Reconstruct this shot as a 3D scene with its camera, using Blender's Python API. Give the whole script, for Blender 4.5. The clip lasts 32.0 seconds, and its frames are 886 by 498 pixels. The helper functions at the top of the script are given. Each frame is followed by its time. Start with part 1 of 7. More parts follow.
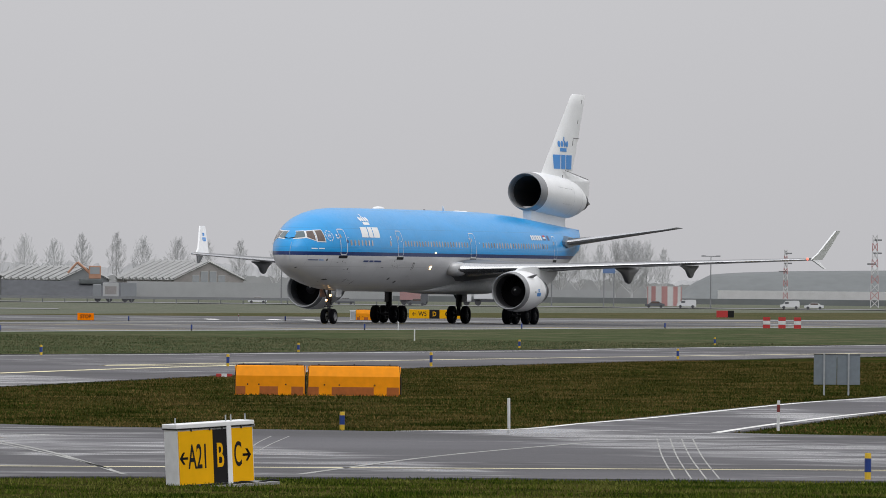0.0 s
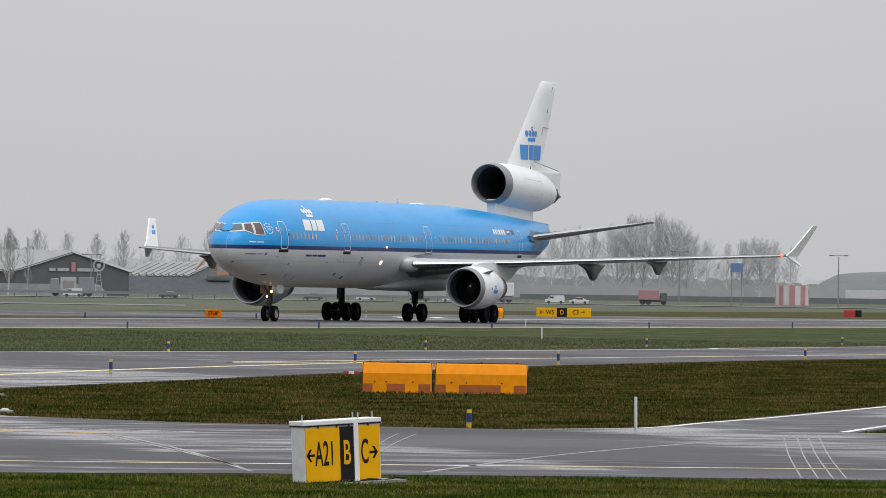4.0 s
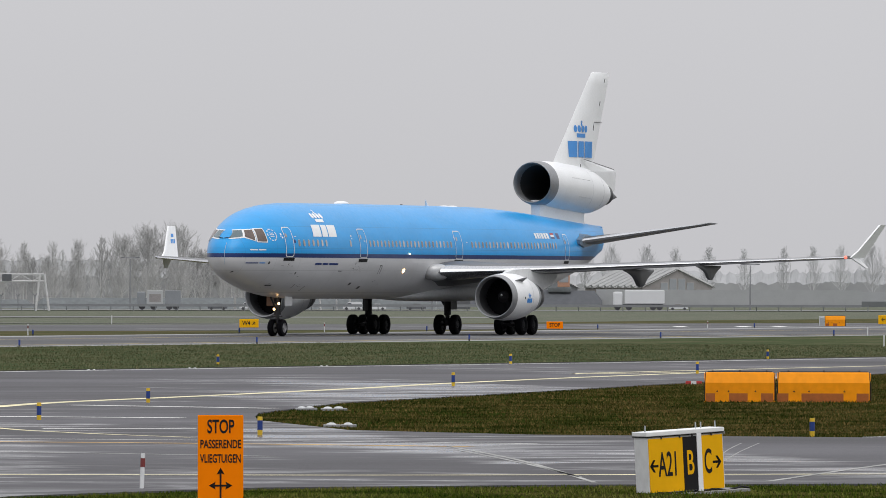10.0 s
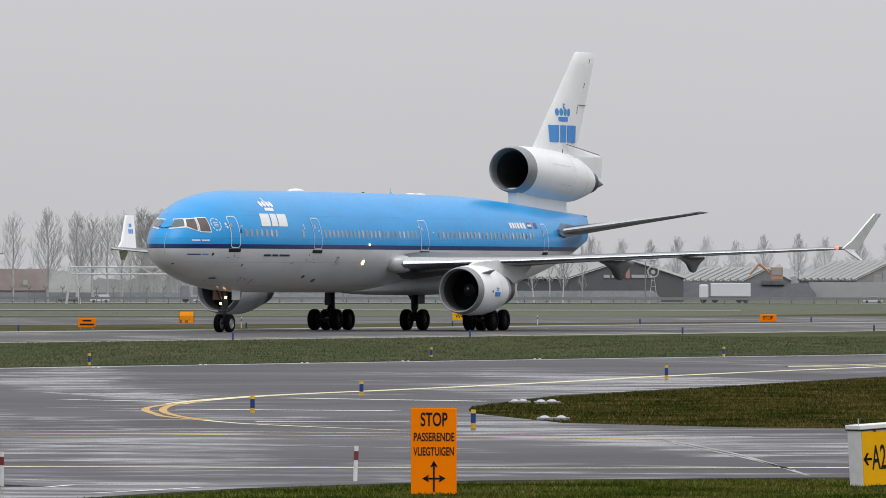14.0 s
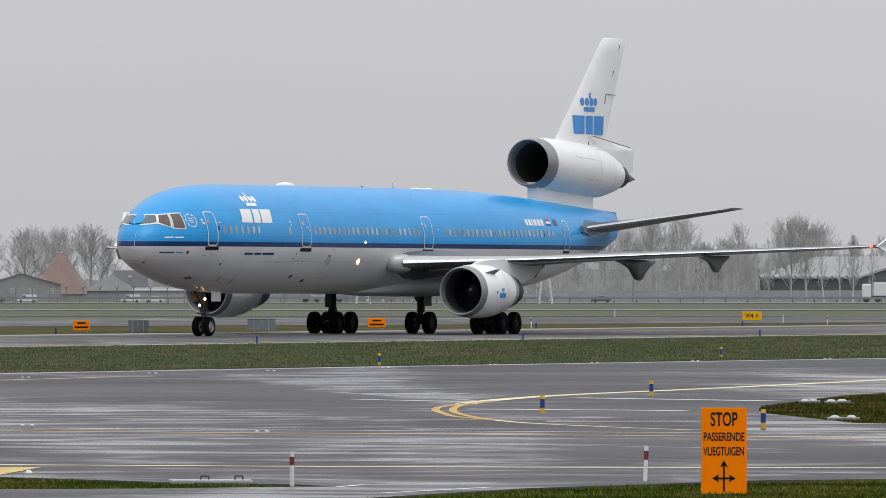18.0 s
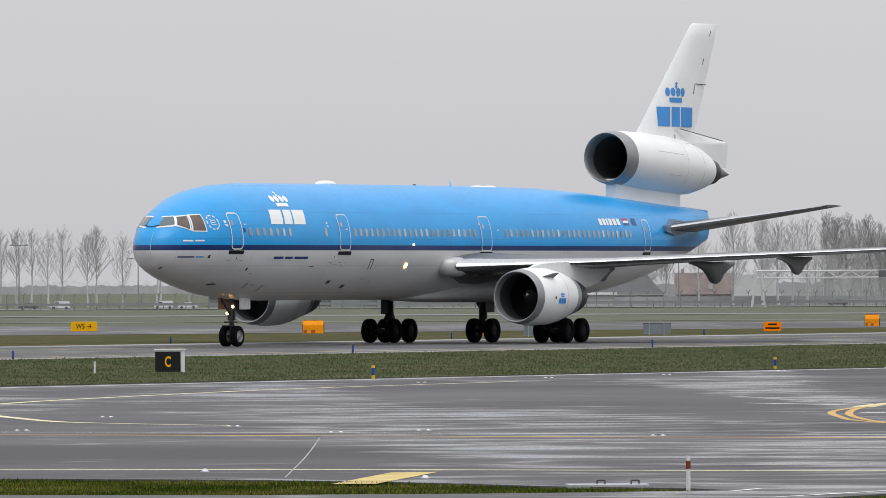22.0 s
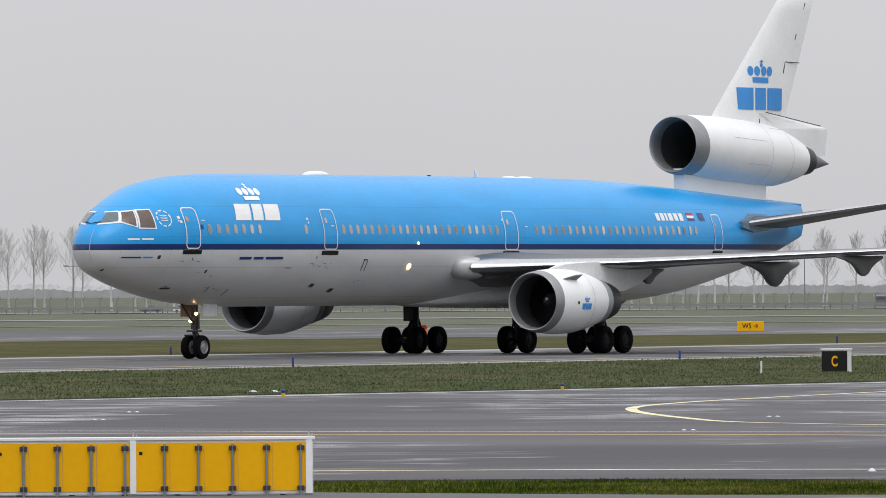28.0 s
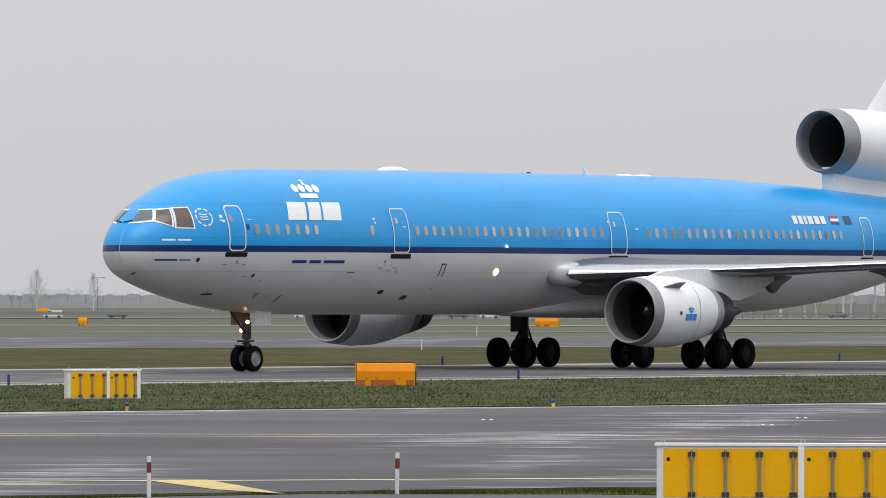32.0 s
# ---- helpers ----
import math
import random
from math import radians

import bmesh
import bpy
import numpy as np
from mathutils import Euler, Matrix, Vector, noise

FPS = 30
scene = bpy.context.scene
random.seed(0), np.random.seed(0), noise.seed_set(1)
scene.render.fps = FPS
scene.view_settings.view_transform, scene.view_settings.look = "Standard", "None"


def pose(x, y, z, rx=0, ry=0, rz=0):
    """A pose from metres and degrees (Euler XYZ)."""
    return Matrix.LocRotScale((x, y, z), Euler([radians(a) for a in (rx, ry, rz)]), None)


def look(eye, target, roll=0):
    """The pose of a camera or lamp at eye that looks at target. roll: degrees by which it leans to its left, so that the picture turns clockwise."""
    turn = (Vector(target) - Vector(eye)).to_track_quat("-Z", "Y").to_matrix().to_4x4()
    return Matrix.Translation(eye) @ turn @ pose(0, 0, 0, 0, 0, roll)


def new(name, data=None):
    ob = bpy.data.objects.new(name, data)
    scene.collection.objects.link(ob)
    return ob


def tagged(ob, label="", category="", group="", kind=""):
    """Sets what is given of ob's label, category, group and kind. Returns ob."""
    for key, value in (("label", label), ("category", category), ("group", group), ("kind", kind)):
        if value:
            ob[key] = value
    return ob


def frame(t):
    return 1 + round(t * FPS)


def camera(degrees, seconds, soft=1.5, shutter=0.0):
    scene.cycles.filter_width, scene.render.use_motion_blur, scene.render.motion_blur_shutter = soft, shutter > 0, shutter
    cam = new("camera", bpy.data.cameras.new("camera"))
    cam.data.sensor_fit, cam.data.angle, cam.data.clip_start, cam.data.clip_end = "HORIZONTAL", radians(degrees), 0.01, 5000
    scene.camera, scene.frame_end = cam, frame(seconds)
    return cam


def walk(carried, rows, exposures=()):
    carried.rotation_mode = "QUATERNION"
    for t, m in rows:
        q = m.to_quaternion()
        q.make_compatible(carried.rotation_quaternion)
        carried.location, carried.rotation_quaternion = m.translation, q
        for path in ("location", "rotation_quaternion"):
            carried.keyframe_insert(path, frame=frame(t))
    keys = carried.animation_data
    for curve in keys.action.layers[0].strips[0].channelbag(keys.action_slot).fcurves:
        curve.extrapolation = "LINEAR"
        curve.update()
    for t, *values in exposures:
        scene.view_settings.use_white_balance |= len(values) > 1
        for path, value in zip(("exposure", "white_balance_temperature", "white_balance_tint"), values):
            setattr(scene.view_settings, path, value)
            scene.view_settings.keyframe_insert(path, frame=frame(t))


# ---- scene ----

# ---------------------------------------------------------------- camera
EYE = 3.15
cam = camera(5.570, 32.0, soft=0.6)
# seconds, heading, tilt and lean in degrees; the camera stands on one spot and turns
TURNS = [
    (0.0, -69.916, 0.192, 0.586), (0.5, -69.779, 0.176, 0.649), (1.0, -69.669, 0.154, 0.682), (1.5, -69.671, 0.135, 0.685),
    (2.0, -69.564, 0.194, 0.582), (2.5, -69.502, 0.204, 0.616), (3.0, -69.361, 0.190, 0.743), (3.5, -69.251, 0.181, 0.831),
    (5.5, -68.558, 0.180, 0.515), (6.0, -68.415, 0.219, 0.360), (6.5, -68.286, 0.250, 0.265), (7.0, -68.100, 0.216, 0.202),
    (7.5, -67.934, 0.167, 0.300), (8.0, -67.805, 0.177, 0.209), (8.5, -67.498, 0.264, 0.095), (9.0, -67.258, 0.254, 0.175),
    (9.5, -67.107, 0.197, 0.209), (10.0, -66.968, 0.222, 0.081), (10.5, -66.792, 0.229, 0.026), (11.0, -66.629, 0.270, -0.028),
    (11.5, -66.468, 0.190, 0.131), (12.0, -66.277, 0.181, 0.088), (12.5, -66.098, 0.206, 0.110), (13.0, -66.002, 0.180, 0.114),
    (13.5, -65.771, 0.217, 0.038), (14.0, -65.627, 0.176, 0.053), (14.5, -65.412, 0.115, 0.191), (16.5, -64.610, 0.129, 0.087),
    (17.0, -64.370, 0.135, 0.079), (17.5, -64.141, 0.138, 0.091), (18.0, -63.804, 0.174, -0.001), (18.5, -63.500, 0.205, -0.020),
    (19.0, -63.123, 0.223, -0.201), (19.5, -62.853, 0.184, -0.136), (20.0, -62.577, 0.133, -0.086), (20.5, -62.216, 0.190, -0.239),
    (21.0, -61.961, 0.224, -0.140), (21.5, -61.685, 0.218, -0.151), (22.0, -61.317, 0.206, -0.254), (22.5, -60.998, 0.266, -0.308),
    (23.0, -60.779, 0.235, -0.165), (23.5, -60.434, 0.204, -0.224), (24.0, -59.956, 0.186, -0.260), (24.5, -59.593, 0.223, -0.188),
    (25.0, -59.247, 0.247, -0.199), (25.5, -58.880, 0.261, -0.277), (27.5, -57.772, 0.190, -0.360), (28.0, -57.126, 0.226, -0.363),
    (28.5, -56.566, 0.264, -0.354), (29.0, -55.859, 0.337, -0.526), (29.5, -55.417, 0.270, -0.351), (30.0, -55.085, 0.265, -0.081),
    (30.5, -54.645, 0.454, 0.179), (31.0, -54.231, 0.386, 0.204), (31.5, -53.410, 0.268, 0.026), (32.0, -52.917, 0.273, 0.048),
]
walk(cam, [(t, pose(0, 0, EYE, 90 + up, -lean, yaw)) for t, yaw, up, lean in TURNS],
     exposures=[(0.0, -0.08), (2.0, -0.03), (9.0, 0.0), (14.0, 0.01), (17.0, -0.08), (18.0, -0.03), (19.0, 0.02), (20.0, 0.05), (28.0, 0.12), (32.0, 0.13)])

# ---------------------------------------------------------------- light: an overcast sky, brightest overhead
world = bpy.data.worlds.new("sky")
scene.world = world
world.use_nodes = True
wn, wl = world.node_tree.nodes, world.node_tree.links
wn.clear()
w_out = wn.new("ShaderNodeOutputWorld")
w_bg = wn.new("ShaderNodeBackground")
w_sky = wn.new("ShaderNodeTexSky")
w_sky.sky_type, w_sky.sun_disc = "NISHITA", False
w_sky.sun_elevation, w_sky.sun_rotation = radians(61), radians(209)
w_grey = wn.new("ShaderNodeHueSaturation")
w_grey.inputs["Saturation"].default_value = 0.08
w_grey.inputs["Value"].default_value = 0.012
w_co = wn.new("ShaderNodeTexCoord")
w_sep = wn.new("ShaderNodeSeparateXYZ")
w_ramp = wn.new("ShaderNodeValToRGB")
w_ramp.color_ramp.elements[0].position, w_ramp.color_ramp.elements[0].color = 0.0, (0.500, 0.498, 0.520, 1)
w_ramp.color_ramp.elements[1].position, w_ramp.color_ramp.elements[1].color = 1.0, (1.42, 1.43, 1.47, 1)
w_cloud = wn.new("ShaderNodeTexNoise")
w_cloud.inputs["Scale"].default_value = 9.0
w_cloud.inputs["Detail"].default_value = 3.0
w_map = wn.new("ShaderNodeMapRange")
w_map.inputs["To Min"].default_value, w_map.inputs["To Max"].default_value = 0.95, 1.05
w_mul = wn.new("ShaderNodeMixRGB")
w_mul.blend_type = "MULTIPLY"
w_mul.inputs["Fac"].default_value = 1.0
w_add = wn.new("ShaderNodeMixRGB")
w_add.blend_type = "ADD"
w_add.inputs["Fac"].default_value = 1.0
wl.new(w_co.outputs["Generated"], w_sep.inputs[0])
wl.new(w_sep.outputs["Z"], w_ramp.inputs["Fac"])
wl.new(w_co.outputs["Generated"], w_cloud.inputs["Vector"])
wl.new(w_cloud.outputs["Fac"], w_map.inputs["Value"])
wl.new(w_ramp.outputs["Color"], w_mul.inputs["Color1"])
wl.new(w_map.outputs["Result"], w_mul.inputs["Color2"])
wl.new(w_sky.outputs["Color"], w_grey.inputs["Color"])
wl.new(w_mul.outputs["Color"], w_add.inputs["Color1"])
wl.new(w_grey.outputs["Color"], w_add.inputs["Color2"])
wl.new(w_add.outputs["Color"], w_bg.inputs["Color"])
wl.new(w_bg.outputs[0], w_out.inputs[0])

sun = new("sun", bpy.data.lights.new("sun", "SUN"))
sun.data.energy, sun.data.angle, sun.data.color = 0.75, radians(35), (1.0, 0.97, 0.93)
sun.matrix_world = look((-45, -80, 165), (0, 0, 0))


# ---------------------------------------------------------------- materials
def mat(name, base, rough=0.6, metal=0.0, vary=0.15, scale=(0.6, 9.0), bump=0.0, spec=0.5, emit=None, per_object=0.0):
    """Painted or raw surface: base colour with stains at two sizes (metres), uneven gloss and a fine relief."""
    m = bpy.data.materials.new(name)
    m.use_nodes = True
    n, l = m.node_tree.nodes, m.node_tree.links
    b = n["Principled BSDF"]
    b.inputs["Metallic"].default_value = metal
    b.inputs["Specular IOR Level"].default_value = spec
    co = n.new("ShaderNodeTexCoord")
    big, small = n.new("ShaderNodeTexNoise"), n.new("ShaderNodeTexNoise")
    for node, s, d in ((big, scale[0], 4.0), (small, scale[1], 6.0)):
        node.inputs["Scale"].default_value, node.inputs["Detail"].default_value = s, d
        l.new(co.outputs["Object"], node.inputs["Vector"])
    both = n.new("ShaderNodeMath")
    both.operation = "MULTIPLY_ADD"
    both.inputs[1].default_value = 0.6
    l.new(small.outputs["Fac"], both.inputs[0])
    half = n.new("ShaderNodeMath")
    half.operation = "MULTIPLY"
    half.inputs[1].default_value = 0.6
    l.new(big.outputs["Fac"], half.inputs[0])
    l.new(half.outputs[0], both.inputs[2])
    rng = n.new("ShaderNodeMapRange")
    rng.inputs["From Min"].default_value, rng.inputs["From Max"].default_value = 0.4, 0.8
    rng.inputs["To Min"].default_value, rng.inputs["To Max"].default_value = 1 - vary, 1 + vary
    l.new(both.outputs[0], rng.inputs["Value"])
    mul = n.new("ShaderNodeMixRGB")
    mul.blend_type, mul.inputs["Fac"].default_value = "MULTIPLY", 1.0
    mul.inputs["Color1"].default_value = (*base, 1)
    l.new(rng.outputs[0], mul.inputs["Color2"])
    colour = mul.outputs[0]
    if per_object:
        info = n.new("ShaderNodeObjectInfo")
        r2 = n.new("ShaderNodeMapRange")
        r2.inputs["To Min"].default_value, r2.inputs["To Max"].default_value = 1 - per_object, 1 + per_object
        l.new(info.outputs["Random"], r2.inputs["Value"])
        m2 = n.new("ShaderNodeMixRGB")
        m2.blend_type, m2.inputs["Fac"].default_value = "MULTIPLY", 1.0
        l.new(colour, m2.inputs["Color1"])
        l.new(r2.outputs[0], m2.inputs["Color2"])
        colour = m2.outputs[0]
    l.new(colour, b.inputs["Base Color"])
    rr = n.new("ShaderNodeMapRange")
    rr.inputs["To Min"].default_value, rr.inputs["To Max"].default_value = max(rough - 0.1, 0.02), min(rough + 0.1, 1)
    l.new(big.outputs["Fac"], rr.inputs["Value"])
    l.new(rr.outputs[0], b.inputs["Roughness"])
    if bump:
        bp = n.new("ShaderNodeBump")
        bp.inputs["Strength"].default_value, bp.inputs["Distance"].default_value = bump, 0.02
        l.new(small.outputs["Fac"], bp.inputs["Height"])
        l.new(bp.outputs[0], b.inputs["Normal"])
    if emit:
        b.inputs["Emission Color"].default_value, b.inputs["Emission Strength"].default_value = (*emit[0], 1), emit[1]
    return m


def asphalt(name, dark, light, wet, grain_size=14.0, spec=0.5, fine=(2.6, 4.6), broad=(50.0, 12.0), turn=30.0, edge=(0.56, 0.72)):
    """Worn pavement: damp streaks and puddles with more gloss, dry patches, rubbered lanes and fine grain."""
    m = bpy.data.materials.new(name)
    m.use_nodes = True
    n, l = m.node_tree.nodes, m.node_tree.links
    b = n["Principled BSDF"]
    b.inputs["Specular IOR Level"].default_value = spec
    co = n.new("ShaderNodeTexCoord")

    def field(size, detail, rough, bend):
        mp = n.new("ShaderNodeMapping")
        mp.vector_type = "TEXTURE"
        mp.inputs["Rotation"].default_value = (0, 0, radians(turn))
        mp.inputs["Scale"].default_value = (size[0], size[1], 1)
        l.new(co.outputs["Object"], mp.inputs["Vector"])
        t = n.new("ShaderNodeTexNoise")
        t.inputs["Scale"].default_value, t.inputs["Detail"].default_value = 1.0, detail
        t.inputs["Roughness"].default_value, t.inputs["Distortion"].default_value = rough, bend
        l.new(mp.outputs[0], t.inputs["Vector"])
        return t.outputs["Fac"]
    f1, f2, f3 = field(fine, 6.0, 0.62, 0.8), field(broad, 4.0, 0.55, 0.5), field((16.0, 30.0), 5.0, 0.6, 0.3)
    grain = n.new("ShaderNodeTexNoise")
    grain.inputs["Scale"].default_value, grain.inputs["Detail"].default_value = grain_size, 6.0
    l.new(co.outputs["Object"], grain.inputs["Vector"])
    add = n.new("ShaderNodeMath")
    add.operation = "MULTIPLY_ADD"
    add.inputs[1].default_value = 0.75
    half = n.new("ShaderNodeMath")
    half.operation = "MULTIPLY"
    half.inputs[1].default_value = 0.42
    l.new(f2, half.inputs[0])
    l.new(f1, add.inputs[0])
    l.new(half.outputs[0], add.inputs[2])
    ramp = n.new("ShaderNodeValToRGB")
    ramp.color_ramp.elements[0].position, ramp.color_ramp.elements[1].position = edge
    zone = n.new("ShaderNodeMapRange")
    zone.inputs["From Min"].default_value, zone.inputs["From Max"].default_value = 0.40, 0.60
    zone.inputs["To Min"].default_value, zone.inputs["To Max"].default_value = -0.15, 0.05
    l.new(field((70.0, 9.0), 3.0, 0.5, 0.4), zone.inputs["Value"])
    zoned = n.new("ShaderNodeMath")
    l.new(add.outputs[0], zoned.inputs[0])
    l.new(zone.outputs[0], zoned.inputs[1])
    l.new(zoned.outputs[0], ramp.inputs["Fac"])
    lane = n.new("ShaderNodeValToRGB")
    lane.color_ramp.elements[0].position, lane.color_ramp.elements[1].position = 0.38, 0.62
    l.new(f3, lane.inputs["Fac"])
    mix = n.new("ShaderNodeMixRGB")
    mix.inputs["Color1"].default_value, mix.inputs["Color2"].default_value = (*dark, 1), (*light, 1)
    l.new(lane.outputs["Color"], mix.inputs["Fac"])
    gr = n.new("ShaderNodeMixRGB")
    gr.blend_type, gr.inputs["Fac"].default_value = "OVERLAY", 0.45
    l.new(mix.outputs[0], gr.inputs["Color1"])
    l.new(grain.outputs["Fac"], gr.inputs["Color2"])
    l.new(gr.outputs[0], b.inputs["Base Color"])
    rr = n.new("ShaderNodeMapRange")
    rr.inputs["To Min"].default_value, rr.inputs["To Max"].default_value = wet[1], wet[0]
    l.new(ramp.outputs["Color"], rr.inputs["Value"])
    l.new(rr.outputs[0], b.inputs["Roughness"])
    bp = n.new("ShaderNodeBump")
    bp.inputs["Strength"].default_value, bp.inputs["Distance"].default_value = 0.5, 0.01
    l.new(grain.outputs["Fac"], bp.inputs["Height"])
    l.new(bp.outputs[0], b.inputs["Normal"])
    return m


def turf(name, a, b_, dry, spec=0.0):
    """Short grass: fresh green, deep green and straw patches."""
    m = bpy.data.materials.new(name)
    m.use_nodes = True
    n, l = m.node_tree.nodes, m.node_tree.links
    p = n["Principled BSDF"]
    p.inputs["Roughness"].default_value, p.inputs["Specular IOR Level"].default_value = 0.9, spec
    co = n.new("ShaderNodeTexCoord")
    n1, n2, n3 = (n.new("ShaderNodeTexNoise") for _ in range(3))
    for node, s in ((n1, 0.09), (n2, 0.55), (n3, 5.5)):
        node.inputs["Scale"].default_value, node.inputs["Detail"].default_value = s, 7.0
        l.new(co.outputs["Object"], node.inputs["Vector"])
    r1 = n.new("ShaderNodeValToRGB")
    r1.color_ramp.elements[0].position, r1.color_ramp.elements[1].position = 0.40, 0.60
    l.new(n1.outputs["Fac"], r1.inputs["Fac"])
    m1, m2, m3 = (n.new("ShaderNodeMixRGB") for _ in range(3))
    m1.inputs["Color1"].default_value, m1.inputs["Color2"].default_value = (*a, 1), (*dry, 1)
    l.new(r1.outputs[0], m1.inputs["Fac"])
    r2 = n.new("ShaderNodeValToRGB")
    r2.color_ramp.elements[0].position, r2.color_ramp.elements[1].position = 0.42, 0.62
    l.new(n2.outputs["Fac"], r2.inputs["Fac"])
    m2.inputs["Color2"].default_value = (*b_, 1)
    l.new(r2.outputs[0], m2.inputs["Fac"])
    l.new(m1.outputs[0], m2.inputs["Color1"])
    m3.blend_type, m3.inputs["Fac"].default_value = "OVERLAY", 0.75
    l.new(m2.outputs[0], m3.inputs["Color1"])
    l.new(n3.outputs["Fac"], m3.inputs["Color2"])
    l.new(m3.outputs[0], p.inputs["Base Color"])
    bp = n.new("ShaderNodeBump")
    bp.inputs["Strength"].default_value, bp.inputs["Distance"].default_value = 0.8, 0.1
    l.new(n3.outputs["Fac"], bp.inputs["Height"])
    l.new(bp.outputs[0], p.inputs["Normal"])
    return m


def livery():
    """Fuselage paint: grey belly, a dark blue line, light blue above; faint panel joints and streaks."""
    m = bpy.data.materials.new("livery_paint")
    m.use_nodes = True
    n, l = m.node_tree.nodes, m.node_tree.links
    p = n["Principled BSDF"]
    p.inputs["Roughness"].default_value = 0.32
    p.inputs["Specular IOR Level"].default_value = 0.38
    p.inputs["Coat Weight"].default_value = 0.15
    p.inputs["Coat Roughness"].default_value = 0.12
    co, sep = n.new("ShaderNodeTexCoord"), n.new("ShaderNodeSeparateXYZ")
    l.new(co.outputs["Object"], sep.inputs[0])
    fac = n.new("ShaderNodeMapRange")
    fac.inputs["From Min"].default_value, fac.inputs["From Max"].default_value = 2.0, 10.0
    l.new(sep.outputs["Z"], fac.inputs["Value"])
    ramp = n.new("ShaderNodeValToRGB")
    ramp.color_ramp.interpolation = "CONSTANT"
    ramp.color_ramp.elements[0].color = (0.58, 0.585, 0.60, 1)
    e = ramp.color_ramp.elements[1]
    e.position, e.color = (4.66 - 2) / 8, (0.0015, 0.024, 0.130, 1)
    e = ramp.color_ramp.elements.new((4.93 - 2) / 8)
    e.color = (0.004, 0.300, 0.70, 1)
    l.new(fac.outputs[0], ramp.inputs["Fac"])
    mp = n.new("ShaderNodeMapping")
    mp.inputs["Scale"].default_value = (0.35, 0.35, 1.4)
    l.new(co.outputs["Object"], mp.inputs["Vector"])
    dirt, fine = n.new("ShaderNodeTexNoise"), n.new("ShaderNodeTexNoise")
    dirt.inputs["Scale"].default_value, dirt.inputs["Detail"].default_value = 0.9, 6.0
    fine.inputs["Scale"].default_value, fine.inputs["Detail"].default_value = 5.0, 4.0
    l.new(mp.outputs[0], dirt.inputs["Vector"])
    l.new(co.outputs["Object"], fine.inputs["Vector"])
    r = n.new("ShaderNodeMapRange")
    r.inputs["From Min"].default_value, r.inputs["From Max"].default_value = 0.3, 0.7
    r.inputs["To Min"].default_value, r.inputs["To Max"].default_value = 0.91, 1.05
    l.new(dirt.outputs["Fac"], r.inputs["Value"])
    mul = n.new("ShaderNodeMixRGB")
    mul.blend_type, mul.inputs["Fac"].default_value = "MULTIPLY", 1.0
    l.new(ramp.outputs[0], mul.inputs["Color1"])
    l.new(r.outputs[0], mul.inputs["Color2"])
    # panel joints: thin rings along the hull and a few lengthwise seams
    joint = None
    for axis, pitch, thin in (("X", 2.44, 0.008), ("Z", 1.31, 0.012)):
        md = n.new("ShaderNodeMath")
        md.operation = "PINGPONG"
        md.inputs[1].default_value = pitch / 2
        l.new(sep.outputs[axis], md.inputs[0])
        lt = n.new("ShaderNodeMath")
        lt.operation = "LESS_THAN"
        lt.inputs[1].default_value = thin
        l.new(md.outputs[0], lt.inputs[0])
        if joint is None:
            joint = lt.outputs[0]
        else:
            mx = n.new("ShaderNodeMath")
            mx.operation = "MAXIMUM"
            l.new(joint, mx.inputs[0])
            l.new(lt.outputs[0], mx.inputs[1])
            joint = mx.outputs[0]
    amount = n.new("ShaderNodeMath")
    amount.operation = "MULTIPLY"
    amount.inputs[1].default_value = 0.42
    l.new(joint, amount.inputs[0])
    seam = n.new("ShaderNodeMixRGB")
    seam.blend_type = "MULTIPLY"
    seam.inputs["Color2"].default_value = (0.45, 0.45, 0.47, 1)
    l.new(amount.outputs[0], seam.inputs["Fac"])
    l.new(mul.outputs[0], seam.inputs["Color1"])
    l.new(seam.outputs[0], p.inputs["Base Color"])
    rr = n.new("ShaderNodeMapRange")
    rr.inputs["To Min"].default_value, rr.inputs["To Max"].default_value = 0.24, 0.46
    l.new(fine.outputs["Fac"], rr.inputs["Value"])
    l.new(rr.outputs[0], p.inputs["Roughness"])
    return m


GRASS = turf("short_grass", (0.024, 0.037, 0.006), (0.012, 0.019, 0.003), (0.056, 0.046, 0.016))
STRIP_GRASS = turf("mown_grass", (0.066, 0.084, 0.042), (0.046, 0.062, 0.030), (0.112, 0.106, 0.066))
# Far field: haze is mixed into the grass colours, paler and greyer.
FIELD = turf("hazed_far_grass", (0.130, 0.142, 0.108), (0.108, 0.120, 0.092), (0.160, 0.158, 0.130))
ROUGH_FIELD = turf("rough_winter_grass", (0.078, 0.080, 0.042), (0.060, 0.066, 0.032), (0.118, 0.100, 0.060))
TARMAC = asphalt("damp_asphalt", (0.047, 0.045, 0.050), (0.092, 0.090, 0.100), (0.13, 0.92))
TAXI = asphalt("taxiway_asphalt", (0.050, 0.050, 0.054), (0.085, 0.085, 0.090), (0.4, 0.8), spec=0.4)
CONCRETE = asphalt("pale_concrete", (0.21, 0.21, 0.215), (0.29, 0.29, 0.295), (0.5, 0.85))
HULL = livery()
WHITE = mat("white_paint", (0.78, 0.79, 0.80), 0.35, vary=0.06)
DULL_WHITE = mat("dull_white", (0.66, 0.67, 0.68), 0.5, vary=0.12, scale=(0.4, 6))
# Underside shade is mixed into this grey; the wing's own paint is lighter.
WING_SHADED = mat("shaded_wing_grey", (0.105, 0.11, 0.118), 0.45, vary=0.12, scale=(0.3, 3))
BARE = mat("bare_metal", (0.46, 0.47, 0.49), 0.22, 0.95, vary=0.1)
